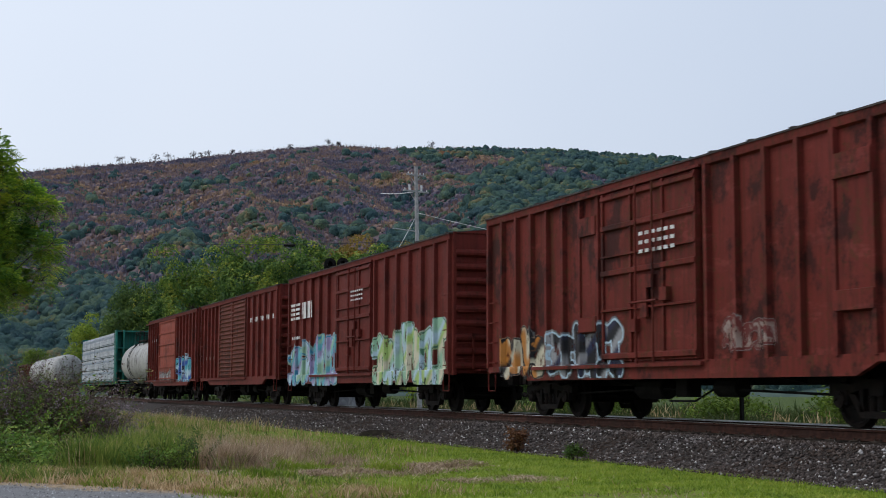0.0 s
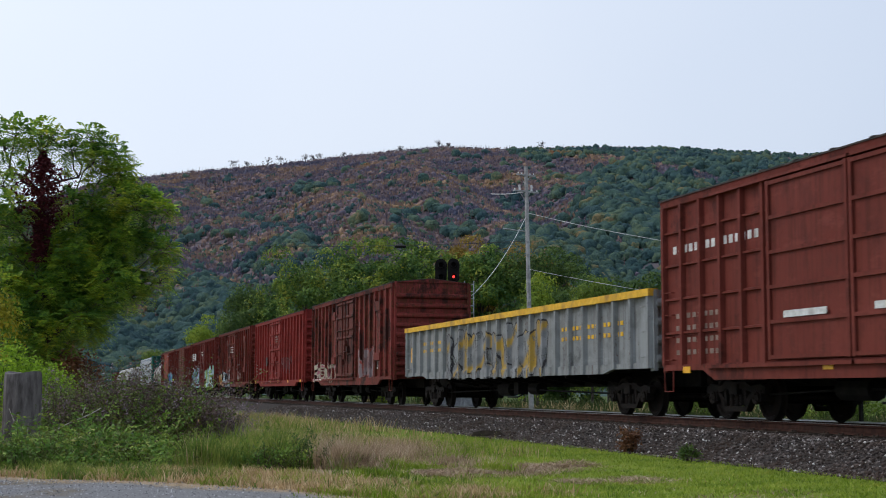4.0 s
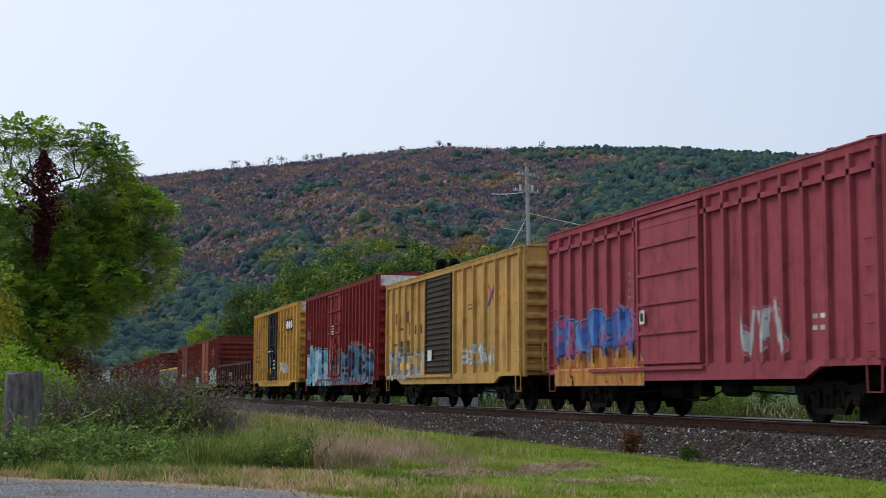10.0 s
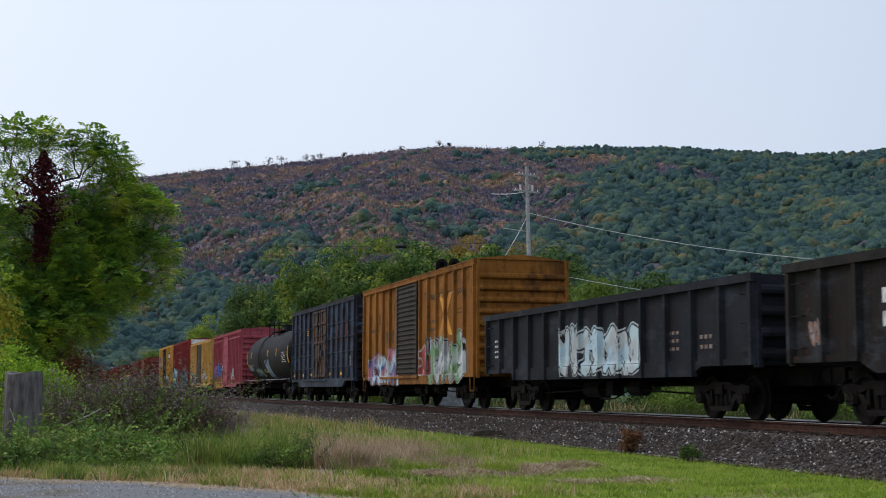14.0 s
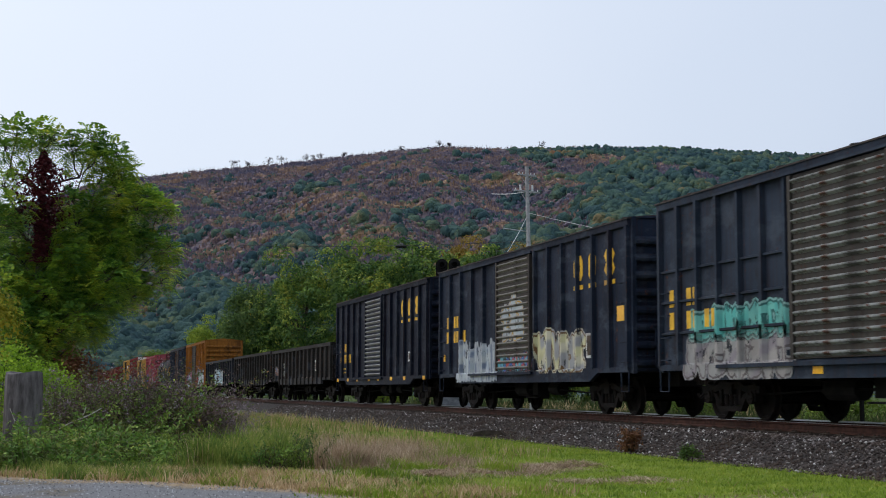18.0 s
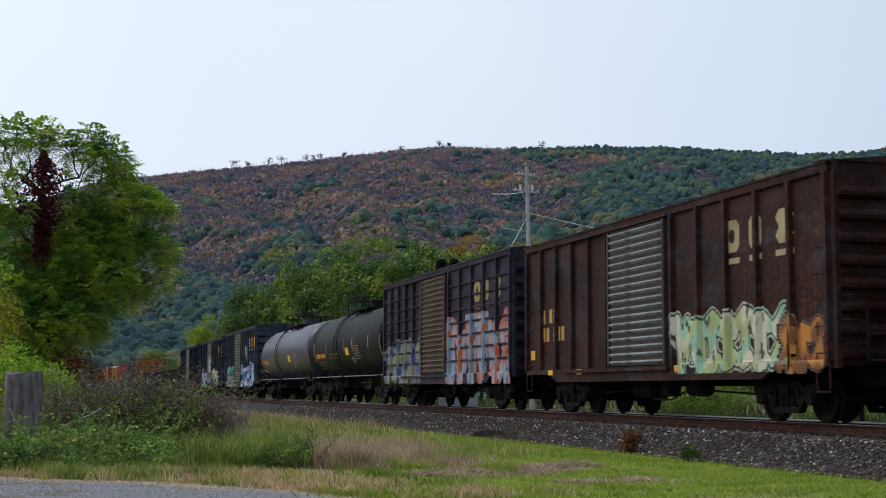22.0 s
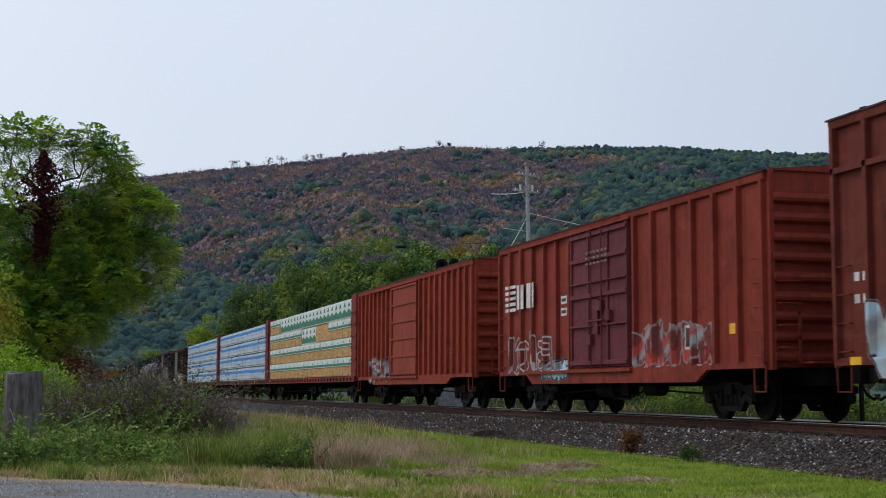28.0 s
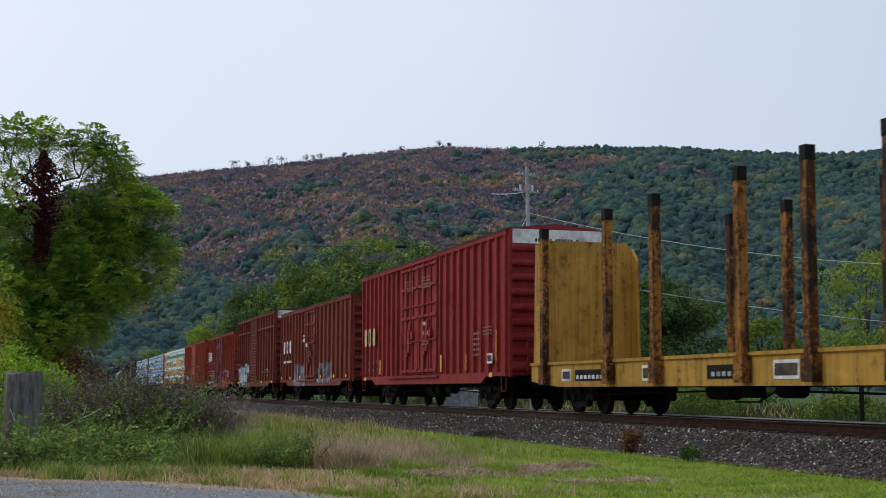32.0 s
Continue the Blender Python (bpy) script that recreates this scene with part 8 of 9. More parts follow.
# plum boxcar
n_paint = paint("plum_red_paint", PLUM, 0.05, 0.2, tags=[tag(15.1, 0.4, 6.1, 0.72, 1.5, [ORANGESP, (0.5, 0.28, 0.05), (0.45, 0.14, 0.05)], (0.5, 0.22, 0.04), 0, 0.9), tag(15.1, 0.3, 5.9, 1.25, 2.4, [(0.05, 0.16, 0.5), BLUESP, (0.4, 0.1, 0.22), (0.1, 0.25, 0.5)], (0.03, 0.06, 0.2), 0.45, 0.85), tag(15.1, 10.3, 12.2, 1.2, 2.2, [CHALK], PLUM, 0.3, 0.35)])
c, X = boxcar(-150.5, 15.1, 4.52, n_paint, "plum-red boxcar with a plain panel door and a burst of graffiti", [(5.8, 8.9)], (7, 8), None, "panel", belt=4.08, roof_mat=n_paint)
stencil(c, X, 5.3, 5.7, 2.6, 3.3, 4, 1, FADED, 1.55)
marks(c, "placard", [(X(6.3), X(6.05), 2.0, 2.3)], WHITE, 1.62)
stencil(c, X, 12.9, 13.4, 1.6, 2.0, 2, 1, WHITE)
# black tank car
tank_paint = paint("black_tank_paint", (0.016, 0.0165, 0.019), 0.0, 0.15, tags=[tag(17.0, 1.4, 3.2, 1.7, 2.15, [(0.22, 0.3, 0.38), (0.1, 0.14, 0.2)], (0.12, 0.17, 0.24), 0.7, 0.3), tag(17.0, 3.8, 6.6, 1.35, 1.9, [(0.2, 0.26, 0.33), (0.1, 0.14, 0.2)], (0.12, 0.17, 0.24), 0.7, 0.3), tag(17.0, 7.9, 9.7, 1.3, 2.3, [(0.26, 0.35, 0.45), (0.12, 0.17, 0.25)], (0.15, 0.2, 0.28), 0, 0.6)], rough=0.6)
c, X = tank_car(-167.6, 17.0, tank_paint, "black tank car with a railed top platform and yellow dashes", axis=2.52, deck_at=8.2)
for d in (2.75, 6.5, 9.4, 12.5):
    on_tank(c, "reflective_dash", X, d, 0.08, 2.5, 2.9, REFLECT, label="yellow reflective dash")
for d in (0.72, 16.1):
    on_tank(c, "reflective_dash", X, d, 0.07, 2.05, 2.95, REFLECT, radius=1.47, label="yellow reflective dash")
for k in range(6):
    for j in range(4):
        on_tank(c, "stencil_bar", X, 14.3 + 0.3 * j, 0.24, 2.1 + 0.1 * k, 2.15 + 0.1 * k, FADED if (k + j) % 3 else WHITE)
for k in range(3):
    on_tank(c, "lettering_bar", X, 1.6 + 0.75 * k, 0.55, 1.95, 2.15, FADED)
on_tank(c, "placard", X, 13.6, 0.7, 1.7, 1.95, FADED)
# slate-blue boxcar with belt rails and a rusty door
p_paint = paint("slate_blue_paint", (0.034, 0.042, 0.064), 0.45, 0.9, rustcol=(0.05, 0.034, 0.026), scuffcol=(0.06, 0.09, 0.14))
c, X = boxcar(-185.6, 15.3, 4.5, p_paint, "sooty slate-blue boxcar with belt rails and a rusty door", [(6.4, 9.4)], (5, 5), paint("rusty_brown_door_paint", (0.06, 0.058, 0.062), 0.55, 0.4, rustcol=(0.22, 0.08, 0.022)), "plug", hribs=(1.6, 2.25, 2.9, 3.55), sill=(1.9, 0.72))
reflectors(c, X, (0.45, 3.1, 5.2, 9.8, 12.3, 15.0), 1.3, 1.466)
marks(c, "placard", [(X(14.2), X(13.7), 1.55, 2.05)], WHITE)
stencil(c, X, 4.0, 4.7, 3.25, 3.55, 3, 1, YELLOW)
slate, slate_x = c, X
# rusty orange boxcar
ORG = (0.34, 0.135, 0.025)
q_paint = paint("rusty_orange_paint", ORG, 0.28, 0.3, tags=[tag(15.45, 0.9, 6.1, 0.78, 2.0, [CHALK, PINK, (0.12, 0.12, 0.3), PALEBLUE], (0.15, 0.06, 0.03), 0.36, 0.75), tag(15.45, 8.9, 10.2, 1.1, 2.3, [REDSP, (0.3, 0.05, 0.04)], CHALK, 0.55, 0.85), tag(15.45, 9.9, 14.4, 0.8, 2.4, [CHALK, (0.58, 0.62, 0.64), GREYSP, (0.15, 0.3, 0.12)], INK, 0.62, 0.97)])
c, X = boxcar(-202.5, 15.45, 4.5, q_paint, "rusty orange boxcar with a dark corrugated door and chrome graffiti", [(5.9, 8.78)], (5, 6), DARKDOOR, "corr", roof_mat=q_paint)
marks(c, "lettering_bar", [(X(1.42 + 0.7 * k), X(1.25 + 0.7 * k), 3.1, 3.75 if k == 3 else 3.5) for k in range(4)], DARKINK)
marks(c, "lettering_bar", [(X(3.2 + 0.9 * k), X(2.95 + 0.9 * k), 2.35, 3.0 if k == 0 else 2.8) for k in range(3)], DARKINK)
marks(c, "lettering_bar", [(X(2.5), X(1.3), 2.85, 2.95)], DARKINK)
for sgn, mt, yy in ((1, ORANGEINK, 1.466), (-1, ORANGEINK, 1.472)):
    x = X(12.0)
    part("emblem_stroke", Shape().prism([(x - sgn * 0.62 - 0.2, 2.35), (x - sgn * 0.62 + 0.2, 2.35), (x + sgn * 0.62 + 0.2, 3.75), (x + sgn * 0.62 - 0.2, 3.75)], 1.46, yy), mt, c)
lettering(c, X, 9.3, 3.62, "The nationwide boxcar pool", 0.42, DARKINK)
stencil(c, X, 13.4, 14.2, 3.0, 3.25, 2, 1, DARKINK)
stencil(c, X, 10.1, 10.8, 2.5, 3.1, 2, 1, DARKINK)
# three black gondolas
r_paint = paint("black_gondola_paint", (0.018, 0.021, 0.028), 0.12, 0.3, tags=[tag(16.2, 5.9, 11.2, 0.95, 2.25, [CHALK, (0.5, 0.62, 0.66), PALEBLUE], INK, 0.75, 0.97)])
c, X = gondola(-219.0, 16.2, 2.68, r_paint, "black gondola with big white graffiti letters and scrap on board", 13, load=STEEL)
stencil(c, X, 0.7, 1.3, 1.5, 2.1, 4, 2, WHITE, 1.446)
stencil(c, X, 12.2, 13.0, 1.4, 1.9, 3, 2, FADED, 1.446)
stencil(c, X, 13.9, 14.5, 1.4, 1.8, 2, 2, FADED, 1.446)
s_paint = paint("sooty_black_gondola_paint", (0.021, 0.019, 0.018), 0.2, 0.35, tags=[tag(15.9, 0.55, 1.25, 1.3, 1.85, [(0.2, 0.25, 0.32), GREYSP], (0.25, 0.12, 0.08), 0.5, 0.3)])
c, X = gondola(-236.4, 15.9, 2.72, s_paint, "sooty black gondola with small white stencils", 15)
for a, n in ((2.85, 2), (3.62, 3), (4.72, 2)):
    for z in (1.95, 1.58):
        if (a, z) != (4.72, 1.95):
            marks(c, "lettering_bar", [(X(a + 0.24 * k + 0.17), X(a + 0.24 * k), z, z + 0.24) for k in range(n)], WHITE, 1.446)
stencil(c, X, 0.6, 1.0, 1.12, 1.25, 1, 1, FADED, 1.446)
stencil(c, X, 3.6, 4.1, 1.1, 1.3, 2, 1, FADED, 1.446)
stencil(c, X, 4.7, 5.2, 1.1, 1.3, 2, 1, FADED, 1.446)
marks(c, "placard", [(X(9.3), X(9.05), 1.2, 1.32), (X(11.3), X(11.05), 1.2, 1.36)], WHITE, 1.446)
stencil(c, X, 7.0, 7.6, 1.02, 1.1, 1, 2, FADED, 1.446)
stencil(c, X, 12.0, 13.0, 1.6, 2.0, 2, 1, WHITE, 1.446)
c, X = gondola(-252.9, 16.8, 2.68, s_paint, "sooty black gondola with white lettering bars", 15)
marks(c, "lettering_bar", [(X(3.6 + 0.7 * k), X(3.3 + 0.7 * k), 1.75, 2.05) for k in range(2)] + [(X(3.6 + 0.7 * k), X(3.3 + 0.7 * k), 1.3, 1.6) for k in range(2)], WHITE, 1.446)
marks(c, "placard", [(X(13.2), X(12.6), 1.5, 2.0)], WHITE, 1.446)
stencil(c, X, 8.5, 12.2, 1.1, 1.4, 1, 5, FADED, 1.446)


def yellow_letters(c, X, d, z=3.25, mat=None, h=0.62):
    """Three big emblem letters as plain blocks, each underlined."""
    for k, w in enumerate((0.6, 0.46, 0.64)):
        a = d + 0.98 * k
        block_sign(c, X(a + w), X(a), z, z + h, mat or YELLOW, 1.463, k == 0, 0.0 if k == 1 else 0.2)
        part("emblem_underline", Shape().box(X(a + w), X(a), 1.463, 1.47, z - 0.22, z - 0.11), mat or YELLOW, c)


def number_rows(c, X, d, z, mat, y=1.463, h=0.36, step=0.47, counts=((2, 2), (2, 2, 2))):
    """Two rows of mark-and-number lettering as plain upright bars, in pairs between the posts."""
    for i, row in enumerate(counts):
        a = d
        for n in row:
            for j in range(n):
                part("lettering_bar", Shape().box(X(a + 0.2), X(a), y, y + 0.006, z - i * step, z - i * step + h), mat, c)
                a += 0.29
            a += 0.22


yellow_letters(slate, slate_x, 11.2, 2.95, paint("faint_red_emblem_paint", (0.12, 0.03, 0.022), 0.3))
# pale slats on a dark base: recess shade is put into the door colour
LOUVRE = paint("pale_grey_door_paint", (0.42, 0.43, 0.44), 0.3, 0.3)
u_paint = paint("navy_blue_paint", BLUE_DARK, 0.08, 0.35)
c, X = boxcar(-270.9, 15.45, 4.34, u_paint, "navy-blue boxcar with a pale corrugated door and yellow emblem", [(5.98, 8.86)], (5, 6), u_paint, "corr", ribs=8, ridge_mat=LOUVRE)
yellow_letters(c, X, 11.55)
number_rows(c, X, 0.75, 2.2, YELLOW)
stencil(c, X, 0.9, 2.4, 1.3, 1.6, 2, 2, YELLOW)
reflectors(c, X, (0.5, 2.6, 4.4, 6.6, 8.2, 10.3, 12.3, 15.0), 1.0)
marks(c, "placard", [(X(13.2), X(12.6), 1.6, 1.95)], WHITE)
v_paint = paint("navy_blue_paint_tagged", (0.015, 0.023, 0.042), 0.15, 0.5, tags=[tag(15.6, 1.8, 6.2, 0.85, 2.1, [CHALK, (0.38, 0.43, 0.48), (0.46, 0.49, 0.52), (0.16, 0.2, 0.28)], (0.34, 0.37, 0.41), 0, 0.8), tag(15.6, 9.3, 12.9, 1.05, 2.05, [CREAM, (0.55, 0.52, 0.3), GREYSP], (0.15, 0.08, 0.03), 0.5, 0.95)])
v_door = paint("rusty_white_door_paint", (0.30, 0.29, 0.27), 0.4, 0.3, tags=[tag(15.6, 6.6, 8.6, 1.9, 3.1, [(0.4, 0.45, 0.48), CHALK], (0.5, 0.3, 0.05), 1.6, 0.95), tag(15.6, 6.2, 9.2, 1.05, 1.6, [REDSP, BLUESP, CYAN], INK, 0.4, 0.6)])
c, X = boxcar(-287.75, 15.65, 4.38, v_paint, "navy-blue boxcar with a rusty pale door, yellow emblem and white tags", [(6.2, 9.15)], (5, 6), DARKDOOR, "corr", ribs=8, ridge_mat=v_door)
yellow_letters(c, X, 12.1)
number_rows(c, X, 0.75, 2.55, YELLOW)
marks(c, "placard", [(X(15.2), X(14.8), 2.15, 2.5)], REFLECT)
marks(c, "placard", [(X(13.4), X(12.9), 1.35, 1.95)], WHITE)
reflectors(c, X, (0.5,), 1.6, 1.466, w=0.2, h=0.22)
w_paint = paint("navy_blue_paint_chalked", (0.03, 0.042, 0.064), 0.2, 0.45, tags=[tag(15.0, 1.2, 5.6, 0.82, 1.75, [(0.3, 0.29, 0.28), (0.36, 0.33, 0.31), (0.25, 0.22, 0.24)], (0.12, 0.1, 0.1), 0.45, 0.9), tag(15.0, 1.3, 5.6, 1.55, 2.2, [(0.1, 0.4, 0.36), (0.16, 0.48, 0.42)], (0.03, 0.12, 0.11), 0.45, 0.9), tag(15.0, 8.8, 14.2, 0.8, 2.2, [BLUESP, PALEBLUE, LILAC, (0.15, 0.2, 0.35)], CHALK, 0.6, 0.8), tag(15.0, 9.2, 11.8, 2.4, 3.5, [GREYSP], (0.03, 0.04, 0.06), 0.35, 0.3)])
c, X = boxcar(-304.85, 15.0, 4.48, w_paint, "weathered navy boxcar with a corrugated door and blue graffiti", [(5.6, 8.7)], (6, 6), DARKDOOR, "corr", hribs=(1.75, 2.4, 3.05), ribs=7, ridge_mat=paint("chalky_grey_door_paint", (0.33, 0.34, 0.33), 0.45, 0.4))
yellow_letters(c, X, 11.9)
number_rows(c, X, 0.5, 2.3, YELLOW)
reflectors(c, X, (14.6,), 1.35, 1.466, w=0.22, h=0.25)
reflectors(c, X, (14.6,), 2.6, 1.466, w=0.22, h=0.3)
reflectors(c, X, (6.4, 9.4, 11.8), 0.92)
CREAMINK = speckled("cream_emblem_ink", (0.42, 0.3, 0.16), (0.55, 0.41, 0.24), 8, 0.6)
FADEDGOLD = speckled("faded_gold_stencil", (0.14, 0.085, 0.02), (0.24, 0.14, 0.03), 6, 0.6)
# two black tank cars with yellow dashes
for front, ln in ((-321.2, 16.9), (-338.35, 15.3)):
    c, X = tank_car(front, ln, paint("blue_black_tank_enamel", (0.024, 0.031, 0.052), 0.0, 0.12, rough=0.34, rustcol=(0.02, 0.021, 0.026)) if ln > 16 else paint("black_tank_enamel", (0.013, 0.0135, 0.015), 0.0, 0.2, rough=0.5, rustcol=(0.02, 0.019, 0.02)), "black tank car with yellow reflective dashes and a railed platform", deck_at=8.4 if ln > 16 else 7.8)
    long = ln > 16
    for d in ((2.7, 5.9, 9.1, 12.1) if long else (3.8, 7.75, 9.5, 12.5)):
        on_tank(c, "reflective_dash", X, d, 0.065, 2.3, 2.8, DULLAMBER, label="yellow reflective dash")
    for d in (0.72, ln - 0.9):
        on_tank(c, "reflective_dash", X, d, 0.06, 1.9, 2.8, DULLAMBER, radius=1.47, label="yellow reflective dash")
    for k in range(8):
        on_tank(c, "lettering_bar", X, 1.3 + 0.27 * k + (0.12 if k > 3 else 0), 0.16, 2.06, 2.26, ORANGEINK)
    for k in range(3):
        on_tank(c, "stencil_bar", X, 1.5 + 0.1 * k, 1.0 + 0.3 * k, 1.58 + 0.13 * k, 1.63 + 0.13 * k, FADEDGOLD)
    for d, w in ((4.5, 0.3), (5.3, 0.4), (5.9, 0.5)):
        on_tank(c, "stencil_bar", X, d, w, 2.0, 2.07, FADEDGOLD)
        on_tank(c, "stencil_bar", X, d, w, 2.15, 2.22, FADEDGOLD)
    d = 10.4 if long else 8.05
    on_tank(c, "placard", X, d, 0.62, 2.08, 2.4, YELLOW, label="yellow placard")
    on_tank(c, "placard", X, d + 0.95, 0.45, 1.75, 1.98, FADED)
    for k in range(6):
        on_tank(c, "stencil_bar", X, d + 1.55, 1.15, 1.9 + 0.1 * k, 1.94 + 0.1 * k, FADED)
# dark blue boxcar with orange graffiti
z_paint = paint("faded_indigo_paint", (0.030, 0.023, 0.040), 0.25, 0.4, tags=[tag(15.3, 0.2, 5.6, 0.85, 2.4, [(0.05, 0.09, 0.24), (0.19, 0.2, 0.14), (0.24, 0.24, 0.17)], (0.14, 0.15, 0.12), 0.5, 0.9), tag(15.3, 8.6, 15.2, 0.8, 2.75, [(0.2, 0.27, 0.36), (0.28, 0.33, 0.4), (0.45, 0.13, 0.05), (0.24, 0.3, 0.38)], (0.55, 0.06, 0.035), 0.55, 0.9)])
c, X = boxcar(-353.7, 15.3, 4.5, z_paint, "faded indigo boxcar with a rusty corrugated door and red-outlined graffiti", [(5.75, 8.77)], (5, 5), DARKDOOR, "corr", ridge_mat=paint("rusty_louvre_door_paint", (0.24, 0.16, 0.11), 0.45, 0.3), hribs=(1.5, 1.9, 2.3, 2.7, 3.1, 3.5, 3.9), ribs=8)
yellow_letters(c, X, 11.6, 3.25, paint("dull_cream_emblem_paint", (0.42, 0.33, 0.16), 0.1))
aa_paint = paint("rusted_brown_paint", (0.042, 0.019, 0.016), 0.5, 0.3, tags=[tag(15.35, 9.2, 14.0, 0.95, 2.1, [MINT, (0.4, 0.45, 0.2), CREAM], (0.03, 0.05, 0.03), 0.6, 0.92), tag(15.35, 13.4, 15.2, 0.9, 1.9, [ORANGESP, (0.2, 0.08, 0.03)], (0.06, 0.03, 0.02), 0.5, 0.7)])
c, X = boxcar(-370.15, 15.35, 4.36, aa_paint, "rust-brown boxcar with a pale louvred door and a green graffiti face", [(5.9, 9.0)], (5, 5), DARKDOOR, "corr", ribs=8, roof_mat=aa_paint, ridge_mat=paint("pale_steel_door_paint", (0.38, 0.4, 0.42), 0.35))
yellow_letters(c, X, 11.5, 3.2, paint("cream_emblem_paint", (0.5, 0.4, 0.22), 0.1))
number_rows(c, X, 0.95, 2.3, paint("worn_yellow_lettering", (0.6, 0.36, 0.1), 0.15), counts=((2, 2), (3, 3)))
reflectors(c, X, (0.5,), 1.5, 1.466, w=0.3, h=0.25)
reflectors(c, X, (2.0, 4.0, 9.5), 1.02)

# lumber cars
flat_red = paint("red_flatcar_paint", (0.19, 0.036, 0.031), 0.35)
packs = [[(w, "wrap") for w in row] for row in ((4.9, 2.9, 4.9, 5.0, 5.2), (4.9, 4.9, 2.9, 2.9, 4.9, 2.6), (2.9, 4.9, 4.9, 4.9, 5.2), (4.9, 4.9, 2.9, 2.7, 2.5, 5.1))]
c, X = lumber_car(-387.0, 23.6, "red centre-beam flatcar stacked with white and blue wrapped lumber", flat_red, packs, WRAPMATS, 11)
reflectors(c, X, (4.7, 11.8, 19.0), 1.04, 1.502, w=0.2, h=0.12)
for d in (2.1, 3.3, 6.6, 9.6, 10.6, 14.1, 17.5, 20.6):
    stencil(c, X, d, d + 0.45, 0.99, 1.11, 2, 2, FADED, 1.502)
c, X = lumber_car(-411.3, 23.6, "red centre-beam flatcar stacked with white and blue wrapped lumber", flat_red, packs, WRAPMATS, 12)
reflectors(c, X, (4.7, 11.8, 19.0), 1.04, 1.502, w=0.2, h=0.12)
for d in (2.1, 3.3, 6.6, 9.6, 10.6, 14.1, 17.5, 20.6):
    stencil(c, X, d, d + 0.45, 0.99, 1.11, 2, 2, FADED, 1.502)
bright_flat = paint("bright_red_flatcar_paint", (0.25, 0.038, 0.03), 0.2)
mixed = [[(3.4, "cap"), (3.8, "cap"), (3.8, "cap"), (4.2, "cap"), (3.8, "cap"), (3.8, "cap")],
         [(3.8, "cap"), (3.0, "cap"), (4.2, "cap"), (3.8, "cap"), (3.8, "cap"), (4.2, "cap")],
         [(4.9, "cap"), (3.2, "bare"), (3.9, "green"), (2.1, "cap"), (4.3, "cap"), (4.4, "cap")],
         [(5.5, "green"), (5.5, "green"), (3.5, "green"), (4.0, "green"), (2.2, "cap"), (2.1, "cap")]]


GREENMATS = {"cap": BOARDS, "bare": BOARDS, "green": WRAPMATS["cap"], "wood": WRAPMATS["wood"], "sheet": WRAPMATS["cap"], "ink": WRAPMATS["green"], "grey": WRAPMATS["green"], "red": flat_red, "strap": speckled("dull_steel_strap", (0.26, 0.17, 0.08), (0.34, 0.23, 0.11), 6, 0.6)}
lumber_car(-435.4, 23.6, "bright red centre-beam flatcar with bare and green-wrapped lumber", bright_flat, mixed, GREENMATS, 13)

# red boxcar with dark ends
ee_paint = paint("vermilion_red_paint", RED_ORANGE, 0.08, 0.2, tags=[tag(16.2, 2.0, 6.0, 0.8, 1.9, [GREYSP, NAVY, CHALK], RED_ORANGE, 0.3, 0.5)])
c, X = boxcar(-459.85, 16.25, 4.53, ee_paint, "vermilion-red boxcar with a plain panel door", [(6.0, 9.7)], (8, 9), paint("orange_vermilion_door_paint", (0.35, 0.062, 0.035), 0.06), "panel", sill=(2.4, 0.78))
stencil(c, X, 13.5, 14.1, 1.6, 2.0, 3, 1, FADED)
# red plug-door boxcar, plum door
ff_paint = paint("oxide_red_paint_tagged", (0.31, 0.052, 0.034), 0.15, 0.25, tags=[tag(15.5, 0.6, 4.4, 0.95, 2.1, [(0.22, 0.04, 0.03)], CHALK, 0.5, 0.1), tag(15.5, 3.4, 5.6, 0.8, 1.4, [GREYSP, PALEBLUE], INK, 0.35, 0.6), tag(15.5, 9.4, 13.4, 1.1, 2.0, [REDSP, (0.15, 0.03, 0.03), GREYSP], (0.3, 0.2, 0.2), 0.6, 0.6)])
c, X = boxcar(-478.55, 15.5, 4.53, ff_paint, "oxide-red boxcar with a plum plug door and chalky tags", [(5.84, 9.4)], (6, 6), paint("plum_door_paint", (0.20, 0.05, 0.06), 0.1), "plug", sill=(2.4, 0.74))
marks(c, "emblem_bar", [(X(1.6), X(0.7), 2.75 + 0.16 * k, 2.84 + 0.16 * k) for k in range(5)] + [(X(2.25 + 0.8 * k), X(1.7 + 0.8 * k), 2.78, 3.45) for k in range(2)], WHITE, 1.55)
marks(c, "placard", [(X(5.3), X(4.9), 2.75, 2.95), (X(5.3), X(4.9), 2.45, 2.65)], WHITE)
stencil(c, X, 7.0, 8.4, 3.55, 3.95, 3, 1, FADED, 1.63)
marks(c, "placard", [(X(12.6), X(12.0), 1.4, 1.9)], WHITE)
reflectors(c, X, (14.1,), 1.75, 1.466, w=0.3, h=0.2)
# tall brown-red boxcar, corrugated door
gg_paint = paint("brown_red_paint", (0.20, 0.042, 0.030), 0.25, 0.2, tags=[tag(15.6, 1.0, 5.9, 0.8, 2.1, [CHALK, GREYSP, PALEBLUE], (0.10, 0.03, 0.03), 0.45, 0.7)])
c, X = boxcar(-496.2, 15.6, 5.02, gg_paint, "tall brown-red boxcar with a raised roof, corrugated door and white tags", [(6.1, 9.1)], (6, 6), None, "corr", belt=4.15, white_end=True)
marks(c, "placard", [(X(12.9), X(12.4), 1.4, 1.8)], WHITE)
stencil(c, X, 0.6, 1.1, 1.9, 2.7, 2, 1, WHITE)
reflectors(c, X, (0.7, 10.9, 14.8), 1.05)
